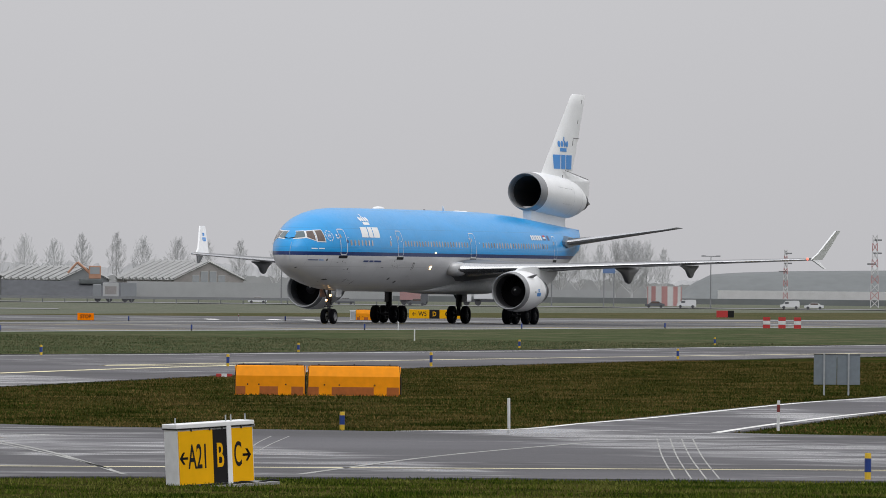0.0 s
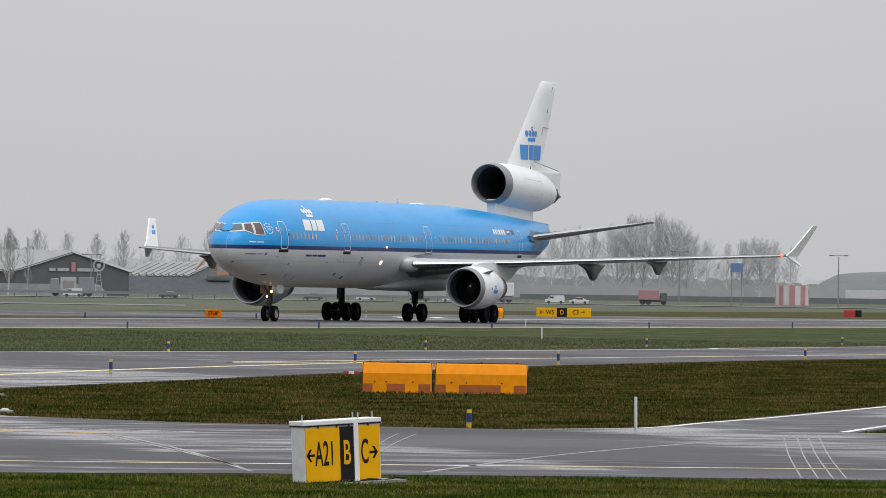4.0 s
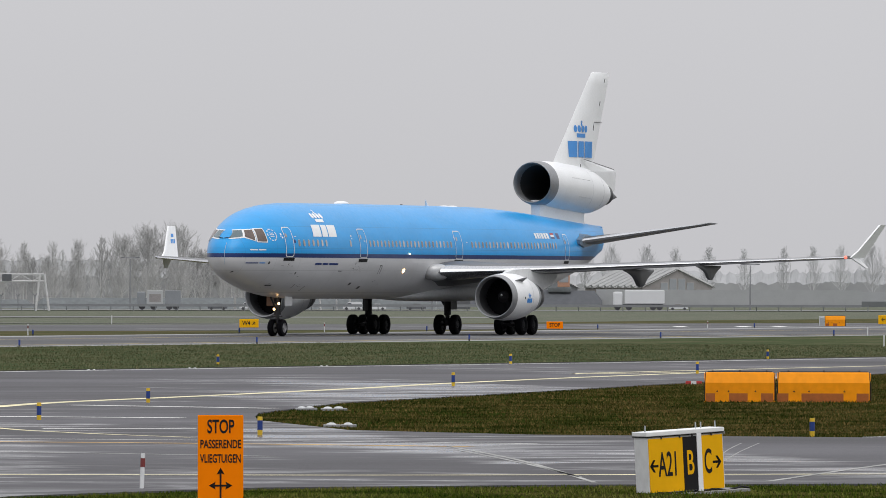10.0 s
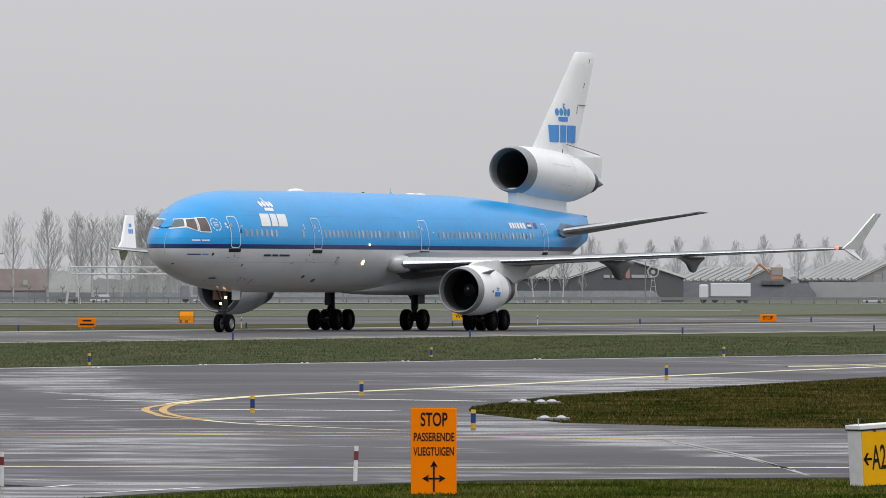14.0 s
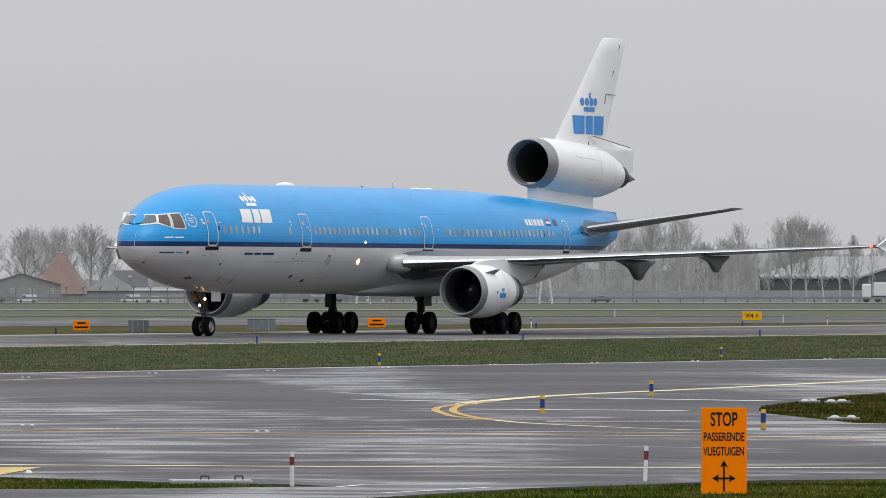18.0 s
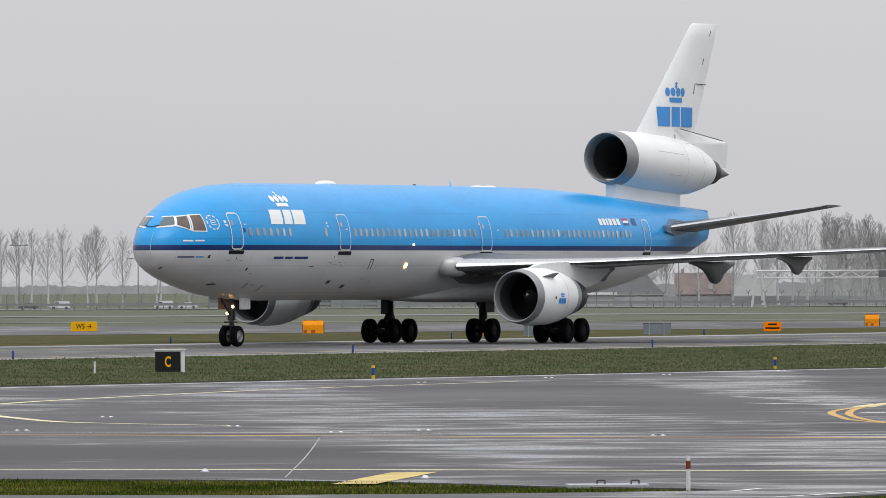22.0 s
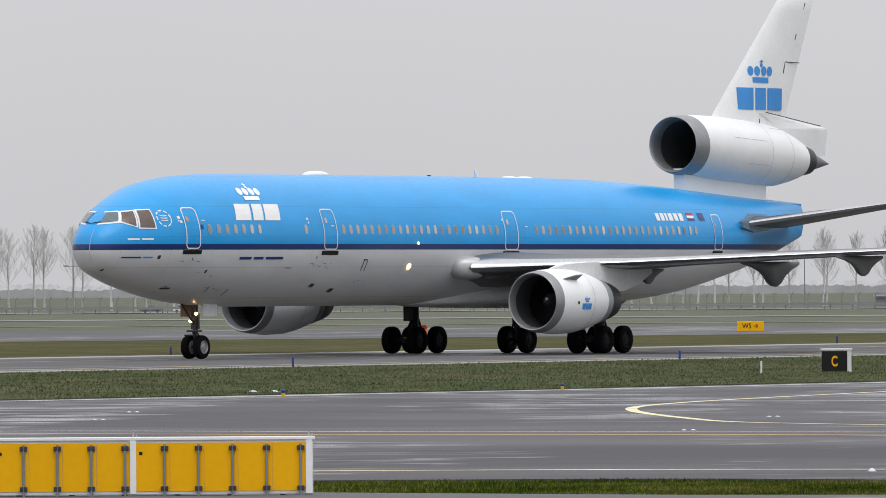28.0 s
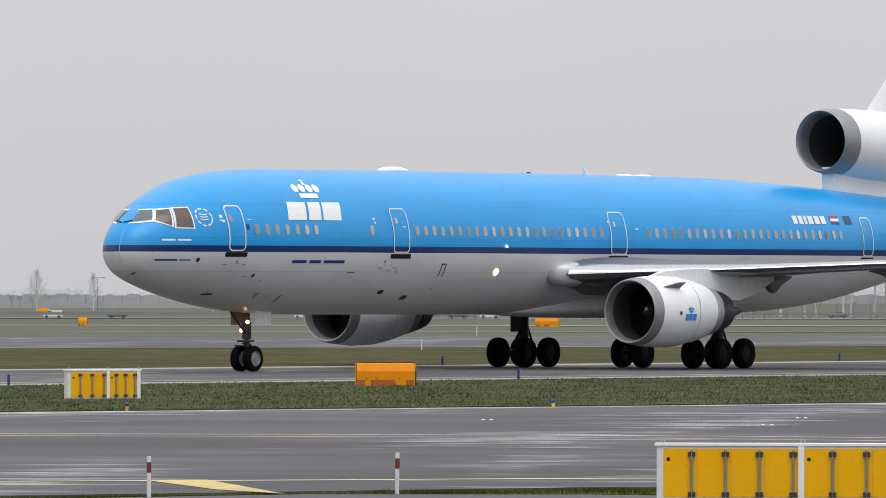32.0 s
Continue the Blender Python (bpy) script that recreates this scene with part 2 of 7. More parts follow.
LIP = mat("brushed_inlet_lip", (0.28, 0.285, 0.295), 0.42, 0.5, vary=0.12, scale=(1.5, 9))
STEEL = mat("dark_steel", (0.055, 0.055, 0.06), 0.45, 0.6)
DUCT = mat("duct_lining", (0.055, 0.056, 0.060), 0.5, 0.3)
FAN = mat("fan_blades", (0.022, 0.022, 0.025), 0.4, 0.6)
RUBBER = mat("tyre_rubber", (0.005, 0.005, 0.007), 0.8, vary=0.3, spec=0.08)
RIM = mat("rim_grey", (0.30, 0.30, 0.31), 0.4, 0.5)
RIM_DARK = mat("rim_dark", (0.014, 0.015, 0.018), 0.55, 0.2, spec=0.2)
GEAR = mat("gear_black", (0.012, 0.012, 0.014), 0.5, 0.2, spec=0.3)
GLASS_DARK = mat("window_glass", (0.115, 0.082, 0.070), 0.10, 0.0, vary=0.25, scale=(2.5, 9), spec=0.5)
# The front panes' grey-green sky reflection is put into their colour.
GLASS_FRONT = mat("windshield_sky_glass", (0.12, 0.165, 0.185), 0.18, 0.0, vary=0.15, scale=(2.5, 9), spec=0.35)
WINDOW_RIM = mat("window_rim", (0.30, 0.40, 0.50), 0.4, vary=0.1)
# Lamp light on the far nose gear door, painted in as brown.
DOOR_LAMPLIT = mat("door_lamplit", (0.22, 0.13, 0.09), 0.5, vary=0.2)
PANE = mat("cabin_pane", (0.37, 0.345, 0.33), 0.2, vary=0.1, per_object=0.5)
BLUE = mat("logo_blue", (0.03, 0.25, 0.66), 0.35, vary=0.05)
DEEP_BLUE = mat("deep_blue", (0.006, 0.028, 0.16), 0.35, vary=0.05)
INK = mat("black_paint", (0.008, 0.008, 0.009), 0.55, vary=0.1, spec=0.25)
SIGN_YELLOW = mat("sign_yellow", (0.82, 0.42, 0.002), 0.5, vary=0.05, spec=0.15)
SIGN_ORANGE = mat("sign_orange", (1.0, 0.235, 0.0005), 0.5, vary=0.04, spec=0.05)
BARRIER = mat("barrier_orange", (0.84, 0.285, 0.001), 0.5, spec=0.2, vary=0.12, scale=(0.8, 5), per_object=0.12)
# Darkened grey: the flap fairings' underside shade is in the colour.
FAIRING = mat("fairing_grey", (0.15, 0.155, 0.165), 0.5, vary=0.15)
BARRIER_LOW = mat("barrier_pocket_shade", (0.36, 0.095, 0.012), 0.6, vary=0.2)
RED = mat("red_paint", (0.45, 0.03, 0.03), 0.5, vary=0.1)
POST_BLUE = mat("post_blue", (0.006, 0.035, 0.20), 0.45, vary=0.1)
POST_YELLOW = mat("post_yellow", (0.65, 0.42, 0.02), 0.5, vary=0.1)
LINE_YELLOW = mat("line_yellow", (0.52, 0.40, 0.13), 0.7, vary=0.35, scale=(0.4, 4))
LINE_ORANGE = mat("line_orange", (0.50, 0.31, 0.09), 0.7, vary=0.3, scale=(0.4, 4))
LINE_PALE = mat("line_pale", (0.66, 0.60, 0.38), 0.7, vary=0.35, scale=(0.4, 4))
LINE_FAINT = mat("line_faint", (0.33, 0.33, 0.32), 0.8, vary=0.4, scale=(0.5, 4), spec=0.1)
LINE_WHITE = mat("line_white", (0.72, 0.72, 0.70), 0.7, vary=0.3, scale=(0.4, 4))
GALV = mat("galvanised", (0.40, 0.42, 0.44), 0.45, 0.6, vary=0.15)
LAMP = mat("landing_light", (0.9, 0.8, 0.6), 0.3, emit=((1.0, 0.58, 0.24), 8.0))
BEACON = mat("wing_lamp", (0.8, 0.1, 0.08), 0.3, emit=((1.0, 0.18, 0.12), 1.6))


# ---------------------------------------------------------------- helpers
def part(name, bm, material, parent=None, label="", smooth=False, at=None):
    """Links a bmesh as one mesh object, under a thing or a part where one is given."""
    me = bpy.data.meshes.new(name)
    bmesh.ops.recalc_face_normals(bm, faces=bm.faces)
    bm.to_mesh(me)
    bm.free()
    if smooth:
        me.shade_smooth()
        me.set_sharp_from_angle(angle=radians(35))
    for one in material if isinstance(material, (list, tuple)) else [material]:
        me.materials.append(one)
    ob = new(name, me)
    if parent is not None:
        ob.parent = parent
    if at is not None:
        ob.matrix_basis = at
    if label:
        ob["label"] = label
    return ob


def share(ob, parent, at):
    """Another object on the same mesh."""
    o = new(ob.name.split(".")[0], ob.data)
    o.parent, o.matrix_basis = parent, at
    if "label" in ob:
        o["label"] = ob["label"]
    return o


def box(bm, x0, x1, y0, y1, z0, z1, bevel=0.0):
    v = bmesh.ops.create_cube(bm, size=1)["verts"]
    bmesh.ops.transform(bm, verts=v, matrix=Matrix.Translation(((x0 + x1) / 2, (y0 + y1) / 2, (z0 + z1) / 2)) @ Matrix.Diagonal((x1 - x0, y1 - y0, z1 - z0, 1)))
    if bevel:
        edges = list({e for a in v for e in a.link_edges})
        bmesh.ops.bevel(bm, geom=edges, offset=bevel, segments=2, affect="EDGES", profile=0.6)
    return bm


def boxed(*a, **k):
    return box(bmesh.new(), *a, **k)


def rod(bm, p, q, r, r2=None, n=12):
    p, q = Vector(p), Vector(q)
    m = Matrix.Translation((p + q) / 2) @ (q - p).to_track_quat("Z", "Y").to_matrix().to_4x4()
    bmesh.ops.create_cone(bm, cap_ends=True, segments=n, radius1=r, radius2=r if r2 is None else r2, depth=(q - p).length, matrix=m)
    return bm


def loft(rings, ends=True, closed=True):
    """A skin through rings of equal length."""
    bm = bmesh.new()
    vs = [[bm.verts.new(p) for p in ring] for ring in rings]
    n = len(vs[0])
    for a, b in zip(vs, vs[1:]):
        for i in range(n if closed else n - 1):
            j = (i + 1) % n
            bm.faces.new((a[i], a[j], b[j], b[i]))
    if ends:
        bm.faces.new(vs[0][::-1])
        bm.faces.new(vs[-1])
    return bm


def turned(profile, n=40, droop=0.0):
    """A body of revolution about x: (x, radius) rows."""
    rings = []
    for x, r in profile:
        rings.append([(x, r * math.cos(2 * math.pi * i / n), r * math.sin(2 * math.pi * i / n) - droop * x) for i in range(n)])
    return loft(rings, ends=False)


def thing(name, label, category, at=None, group="", kind=""):
    ob = new(name)
    if at is not None:
        ob.matrix_basis = at
    return tagged(ob, label, category, group, kind)


def sheet(points, z=0.0, thick=0.0):
    """A flat polygon; with a thickness it is a slab."""
    bm = bmesh.new()
    f = bm.faces.new([bm.verts.new((x, y, z)) for x, y in points])
    if thick:
        r = bmesh.ops.extrude_face_region(bm, geom=[f])
        bmesh.ops.translate(bm, verts=[g for g in r["geom"] if isinstance(g, bmesh.types.BMVert)], vec=(0, 0, -thick))
    bmesh.ops.triangulate(bm, faces=bm.faces)
    return bm


def glide(xs, ys):
    """Smooth curve through the rows (cubic Hermite)."""
    xs, ys = np.array(xs, float), np.array(ys, float)
    d = np.diff(ys) / np.diff(xs)
    m = np.concatenate([[d[0]], np.where(d[1:] * d[:-1] > 0, 2 * d[1:] * d[:-1] / (d[1:] + d[:-1] + 1e-12), 0), [d[-1]]])

    def at(x):
        i = int(np.clip(np.searchsorted(xs, x) - 1, 0, len(xs) - 2))
        w = xs[i + 1] - xs[i]
        t = min(max((x - xs[i]) / w, 0), 1)
        return float((2 * t**3 - 3 * t**2 + 1) * ys[i] + (t**3 - 2 * t**2 + t) * w * m[i] + (-2 * t**3 + 3 * t**2) * ys[i + 1] + (t**3 - t**2) * w * m[i + 1])
    return at


def lettering(name, words, size, material, parent, at, squeeze=1.0, bold=0.0, wide=0.0):
    """Words in the built-in font as a mesh, centred on the pose (they face its +z)."""
    cu = bpy.data.curves.new(name, "FONT")
    cu.body, cu.size, cu.align_x, cu.align_y, cu.extrude, cu.offset = words, size, "CENTER", "CENTER", 0.0015, bold
    tmp = bpy.data.objects.new(name, cu)
    me = bpy.data.meshes.new_from_object(tmp)
    bpy.data.objects.remove(tmp)
    if wide:
        squeeze = wide / (max(v.co.x for v in me.vertices) - min(v.co.x for v in me.vertices))
    for v in me.vertices:
        v.co.x *= squeeze
    me.materials.clear()
    me.materials.append(material)
    ob = new(name, me)
    ob.parent, ob.matrix_basis = parent, at
    return ob


# ---------------------------------------------------------------- ground and pavements
def flat(name, points, z, material, label, kind="structure", thick=0.0, category=""):
    ob = part(name, sheet(points, z, thick), material)
    return tagged(ob, label, category, "", kind)


flat("ground", [(-3000, -3000), (4900, -3000), (4900, 4900), (-3000, 4900)], 0.0, GRASS, "short damp green grass of the airfield")
ROUGH_EDGE = [(1100, 300), (740, 292), (600, 276), (539, 266), (465, 291), (395, 323), (235, 403), (-200, 520)]


def sweep(name, near, far, z, material, label):
    """A ground sheet of simple four-cornered pieces between a near and a far edge."""
    bm = bmesh.new()
    rows = [(bm.verts.new((*p, z)), bm.verts.new((*q, z))) for p, q in zip(near, far)]
    for (a, b), (c, d) in zip(rows, rows[1:]):
        bm.faces.new((a, b, d, c))
    return tagged(part(name, bm, material), label, "", "", "structure")


EDGE = [(1500, 330), (1100, 300)] + ROUGH_EDGE[1:]
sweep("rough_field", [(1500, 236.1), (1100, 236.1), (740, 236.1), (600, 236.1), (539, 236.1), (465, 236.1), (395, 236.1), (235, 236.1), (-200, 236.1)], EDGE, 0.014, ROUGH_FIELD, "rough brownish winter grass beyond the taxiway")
sweep("field", EDGE, [(x * 4600 / math.hypot(x, y), y * 4600 / math.hypot(x, y)) for x, y in EDGE], 0.014, FIELD, "winter grass beyond the taxiway paled for haze")
VERGE_INNER = [(60, 94), (104, 88.2), (111, 86.5), (113.5, 83), (114.4, 77), (114.8, 70), (116, 66.5), (118.2, 63.4), (120.9, 61.25)]
VERGE_OUTER = [(121.8, 62.4), (122.4, 65), (124.1, 68.5), (124.8, 71.5), (124.6, 75), (123.4, 78), (121.7, 80.6), (117.9, 86.2), (114, 87.4), (107, 89.6), (60, 98)]
NEAR_EDGE = [(152, -80), (142, 25), (137.8, 42.9), (135.0, 48.6), (131.5, 53.6), (127.5, 57.2), (121, 58.2), (112, 57.4), (60, 55)] + VERGE_INNER + VERGE_OUTER
FAR_EDGE = [(60, 172), (140, 158), (182, 152), (205, 147.3), (230, 144.3), (255, 143.6), (285, 142.3), (320, 139.6), (345, 137), (385, 136.5), (449, 139.5), (900, 142)]
ISLAND_EDGE = [(900, 121), (376, 117.4), (336, 115.2), (302, 111.4), (270, 106.3), (234, 99.0), (220, 96.4), (201, 90.3), (195.7, 88.0), (190.5, 85.6), (178.4, 78.0),
               (174.8, 72.2), (174.9, 65.0), (179.4, 64.0), (199, 67.7), (225, 72.8), (237, 74.6), (420, 106), (420, 98), (211, 65.7), (194, 62.3), (179.2, 59.2), (177.5, 45), (181, -80)]
flat("apron", NEAR_EDGE + FAR_EDGE + ISLAND_EDGE, 0.03, TARMAC, "damp dark asphalt of two crossing taxiways", thick=0.05)
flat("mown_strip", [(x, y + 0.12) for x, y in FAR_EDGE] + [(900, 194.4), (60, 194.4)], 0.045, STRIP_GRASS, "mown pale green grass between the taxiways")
# Shade on the turf's low step, painted as a near-black strip.
EDGE_SHADE = mat("turf_edge_shade", (0.014, 0.013, 0.008), 0.95, vary=0.4, scale=(0.5, 6), spec=0.05)
bm = bmesh.new()
rows = [[bm.verts.new((x, y + dy, z)) for dy, z in ((0.02, 0.0), (0.06, 0.04), (0.14, 0.049))] for x, y in FAR_EDGE]
for a, b in zip(rows, rows[1:]):
    for k in range(2):
        bm.faces.new((a[k], b[k], b[k + 1], a[k + 1]))
tagged(part("turf_edge", bm, EDGE_SHADE), "dark edge of the raised turf with shade in its colour", "", "", "structure")
flat("taxiway", [(-100, 198), (900, 198), (900, 232), (-100, 232)], 0.03, TAXI, "dark asphalt taxiway under the airliner", thick=0.05)
flat("taxiway_shoulder", [(-100, 194.5), (900, 194.5), (900, 197.9), (-100, 197.9)], 0.034, CONCRETE, "pale concrete edge strip of the taxiway", thick=0.05)
flat("taxiway_shoulder", [(-100, 232.1), (900, 232.1), (900, 236), (-100, 236)], 0.034, CONCRETE, "pale concrete edge strip of the taxiway", thick=0.05)
flat("far_taxiway", [(600, 236.6), (740, 236.6), (620, 302), (567, 350), (493, 402), (330, 510), (235, 400), (395, 320), (465, 288), (539, 262)], 0.03, TAXI, "far damp asphalt taxiway", thick=0.05)


def stripe(points, width, material, label, z=0.0345, name="painted_line"):
    """A painted line along a polyline, smoothed."""
    pts = [Vector((*p, 0)) for p in points]
    fine = []
    for i in range(len(pts) - 1):
        a, b, c, d = pts[max(i - 1, 0)], pts[i], pts[i + 1], pts[min(i + 2, len(pts) - 1)]
        for k in range(6):
            t = k / 6
            fine.append(0.5 * (2 * b + (c - a) * t + (2 * a - 5 * b + 4 * c - d) * t * t + (3 * b - a - 3 * c + d) * t**3))
    fine.append(pts[-1])
    bm = bmesh.new()
    last = None
    for i, p in enumerate(fine):
        d = (fine[min(i + 1, len(fine) - 1)] - fine[max(i - 1, 0)]).normalized()
        s = Vector((-d.y, d.x, 0)) * width / 2
        pair = [bm.verts.new((p + s).to_tuple()[:2] + (z,)), bm.verts.new((p - s).to_tuple()[:2] + (z,))]
        if last:
            bm.faces.new((last[0], last[1], pair[1], pair[0]))
        last = pair
    return tagged(part(name, bm, material), label, "", "", "structure")


LINE_A = [(112, 99), (118.5, 93.6), (124.5, 89), (129, 82.5), (131.8, 75), (133.4, 67.5), (136, 60), (140, 53.6), (145.8, 45.2), (152, 34)]
stripe(LINE_A, 0.42, LINE_PALE, "worn pale yellow edge line")
LINE_B = [(150, 130), (157.5, 116), (158.8, 106), (160.6, 96), (161.2, 87), (161.8, 79), (162.0, 74), (161.3, 68)]
stripe(LINE_B, 0.5, LINE_ORANGE, "faded orange taxi line")
stripe([(x + 3.4, y) for x, y in LINE_B], 0.22, LINE_WHITE, "worn pale line")
for p, q, w in (((192.7, 94.2), (192.7, 88.5), 0.6), ((211.8, 100.4), (208.6, 93.3), 0.55), ((177.0, 84.6), (178.8, 81.8), 0.5), ((217.0, 109.5), (217.2, 106.2), 0.3), ((206.9, 104.4), (203.8, 99.6), 0.3)):
    stripe([p, ((p[0] + q[0]) / 2, (p[1] + q[1]) / 2), q], w, LINE_WHITE, "short worn pale line")
stripe([(200.4, 98.0), (205.6, 99.95), (213.6, 102.3), (220.2, 103.7), (224.8, 104.4), (231.4, 105.5), (239, 106.9), (252, 109.4), (267, 112.6), (301, 117.8), (350, 122), (900, 128)], 0.55, LINE_PALE, "pale yellow curved taxi line")
stripe([(178.4, 86.6), (182.5, 89.5), (185.9, 91.4), (190.1, 93.7), (194.2, 95.7), (197.7, 97.1), (201.3, 98.4)], 0.19, LINE_ORANGE, "orange curved taxi line")
stripe([(178.5, 86.5), (181.2, 88.3), (184.4, 90.2), (188.6, 92.5), (191.8, 94.1), (195.2, 95.7), (199.1, 97.4), (202.7, 98.8), (205.4, 99.7)], 0.19, LINE_ORANGE, "orange curved taxi line", 0.0365)
stripe([(178.2, 86.45), (175.1, 84.2), (172.7, 82.0), (170.4, 79.6), (168.3, 77.1)], 0.2, LINE_PALE, "worn pale branch of the curved taxi line")
for pts, w in (([(219.3, 111.1), (214.3, 107.3), (207.8, 101.8), (205.4, 100.2)], 0.35), ([(220.3, 111.7), (220.3, 109.1), (214.9, 104.0)], 0.3), ([(193.9, 98.2), (193.6, 96.7), (192.9, 95.2)], 0.3), ([(151.4, 76.8), (152.1, 73.4), (150.5, 67.3)], 0.28)):
    stripe(pts, w, LINE_FAINT, "faint worn line across the asphalt")
stripe([(172.2, 99.5), (173.6, 102.6), (175.8, 106.0), (180.6, 110.1), (185.8, 114.2), (191.0, 117.9), (196.6, 121.2), (203.5, 124.1), (210.9, 126.5), (222.6, 129.7), (232.9, 132.1), (250, 134.2)], 0.3, LINE_PALE, "pale yellow curved taxi line")
stripe([(126.5, 72.1), (142, 80.5), (158.6, 89.6)], 0.03, LINE_FAINT, "thin pale joint line")
for p, q in (((171.25, 58.06), (136.39, 45.93)), ((171.51, 57.87), (136.61, 45.73)), ((171.74, 57.71), (136.82, 45.55)), ((171.96, 57.55), (137.0, 45.39)), ((167.4, 64.4), (149.5, 58.2)), ((167.2, 64.7), (153.4, 59.8))):
    stripe([p, ((p[0] + q[0]) / 2, (p[1] + q[1]) / 2 + 0.05), q], 0.028, LINE_FAINT, "thin pale joint line across the asphalt")
for pts, w in (([(166.1, 57.7), (151.1, 55.3), (135.1, 51.8)], 0.13), ([(161.4, 68.5), (148.7, 61.7), (132.9, 53.9)], 0.10), ([(158.4, 67.1), (147, 61.0), (136.5, 55.6)], 0.08), ([(320, 124.6), (324.6, 123.0), (330, 121.6)], 0.3)):
    stripe(pts, w, LINE_FAINT, "faint worn line across the asphalt")
for pts in ([(120.4, 61.0), (121.9, 61.3)], [(117.3, 58.7), (119.6, 58.8), (121.4, 58.9)]):
    stripe(pts, 0.12, LINE_WHITE, "white edge dash of the stub road")
stripe([(174.9, 65.0), (179.6, 64.0), (188, 65.5), (199, 67.4), (225, 72.5), (237, 74.3), (260, 78.2), (300, 85.1), (350, 93.6), (420, 105.6)], 0.2, LINE_WHITE, "white edge line of the service road")
stripe([(179.3, 59.5), (186, 61.0), (194, 62.7), (211, 66.0), (235, 69.7), (270, 75.1), (330, 84.4), (420, 98.3)], 0.2, LINE_WHITE, "white edge line of the service road")
stripe([(-100, 201.0), (900, 201.0)], 0.5, LINE_YELLOW, "pale yellow edge line")
stripe([(-100, 222.0), (900, 222.0)], 0.4, LINE_YELLOW, "yellow centre line of the taxiway")
stripe([(a[0], a[1] - 1.6) for a in FAR_EDGE[1:]], 0.4, LINE_WHITE, "worn white edge line")
flat("painted_patch", [(122.54, 69.02), (130.18, 72.22), (130.88, 71.7), (122.82, 68.39)], 0.0365, LINE_YELLOW, "yellow painted wedge on the asphalt")
flat("strip_pad", [(478.8, 161.1), (516.0, 171.8), (560, 181.5), (566, 179.5), (512.4, 164.3), (491.0, 158.5)], 0.02, CONCRETE, "pale concrete pad in the grass strip")
for x, y in ((627.4, 248.6), (632.0, 245.4), (634.8, 243.6)):
    flat("strip_pad", [(x - 6.5, y - 3.3), (x - 6.1, y - 4.1), (x + 6.9, y + 1.5), (x + 6.5, y + 2.3)], 0.0365, LINE_WHITE, "flat white patch in the far grass")
flat("painted_patch", [(110.9, 86.9), (112.6, 89.6), (117.6, 95.1), (118.4, 94.4)], 0.0365, LINE_YELLOW, "yellow painted wedge on the asphalt")

ROOT_TAN = mat("seal_grey", (0.13, 0.20, 0.28), 0.4, 0.1, vary=0.45, scale=(1.6, 6))
CAP_GREY = mat("cap_grey", (0.46, 0.465, 0.475), 0.35, 0.3, vary=0.1)
# ---------------------------------------------------------------- the airliner; its own x runs aft from the nose wheel, -y is its left side
TRACK_Y = 222.07
TOP = glide([-8.35, -8.22, -7.9, -7.1, -5.9, -3.8, -1.3, 1, 17, 29, 35, 40.75, 50.85], [4.74, 5.15, 5.62, 6.28, 6.92, 7.60, 7.90, 7.98, 8.0, 7.96, 7.78, 7.47, 6.92])
LOW = glide([-8.35, -8.22, -7.8, -6.5, -5.2, -2.7, -0.6, 2.3, 28, 33, 37.8, 42.6, 46.5, 50.85], [4.66, 4.25, 3.78, 3.32, 3.0, 2.54, 2.34, 2.24, 2.22, 2.26, 2.56, 3.30, 4.08, 5.25])
HALF = glide([-8.35, -8.22, -7.9, -7.1, -5.9, -4, -2, 1, 30, 35, 40, 45, 49, 50.85], [0.04, 0.45, 0.85, 1.36, 1.88, 2.42, 2.72, 2.87, 2.89, 2.76, 2.32, 1.60, 0.80, 0.30])


def skin(u, z, out=0.0):
    """Half width of the hull at the station u and height z."""
    t, b = TOP(u), LOW(u)
    k = (z - (t + b) / 2) / ((t - b) / 2)
    return HALF(u) * math.sqrt(max(1 - k * k, 0.0)) + out


def on_skin(u, z, side=-1, out=0.012):
    """A point just proud of the hull's skin, along its normal."""
    t, b = TOP(u), LOW(u)
    rz, a, zc = (t - b) / 2, HALF(u), (t + b) / 2
    y = skin(u, z)
    nrm = Vector((0, y / (a * a), (z - zc) / (rz * rz))).normalized()
    return Vector((u, side * (y + nrm.y * out), z + nrm.z * out))


def decal(outline, side=-1, out=0.012, cut=6):
    """A thin plate of a convex or simple outline (u, z), wrapped on the hull."""
    bm = bmesh.new()
    f = bm.faces.new([bm.verts.new((u, 0, z)) for u, z in outline])
    bmesh.ops.triangulate(bm, faces=[f])
    if cut:
        bmesh.ops.subdivide_edges(bm, edges=bm.edges, cuts=cut, use_grid_fill=True)
    for v in bm.verts:
        v.co = on_skin(v.co.x, v.co.z, side, out)
    return bm


def round_rect(u0, u1, z0, z1, r, lean=0.0, n=3):
    pts = []
    for cx, cz, a0 in ((u1 - r, z1 - r, 0), (u0 + r, z1 - r, 90), (u0 + r, z0 + r, 180), (u1 - r, z0 + r, 270)):
        for k in range(n + 1):
            a = radians(a0 + 90 * k / n)
            z = cz + r * math.sin(a)
            pts.append((cx + r * math.cos(a) + lean * (z - z0), z))
        if n > 3 and a0 in (90, 270):
            side = u0 if a0 == 90 else u1
            for k in range(1, 10):
                z = (z1 - r) + (z0 - z1 + 2 * r) * (k / 10 if a0 == 90 else 1 - k / 10)
                pts.append((side + lean * (z - z0), z))
    return pts


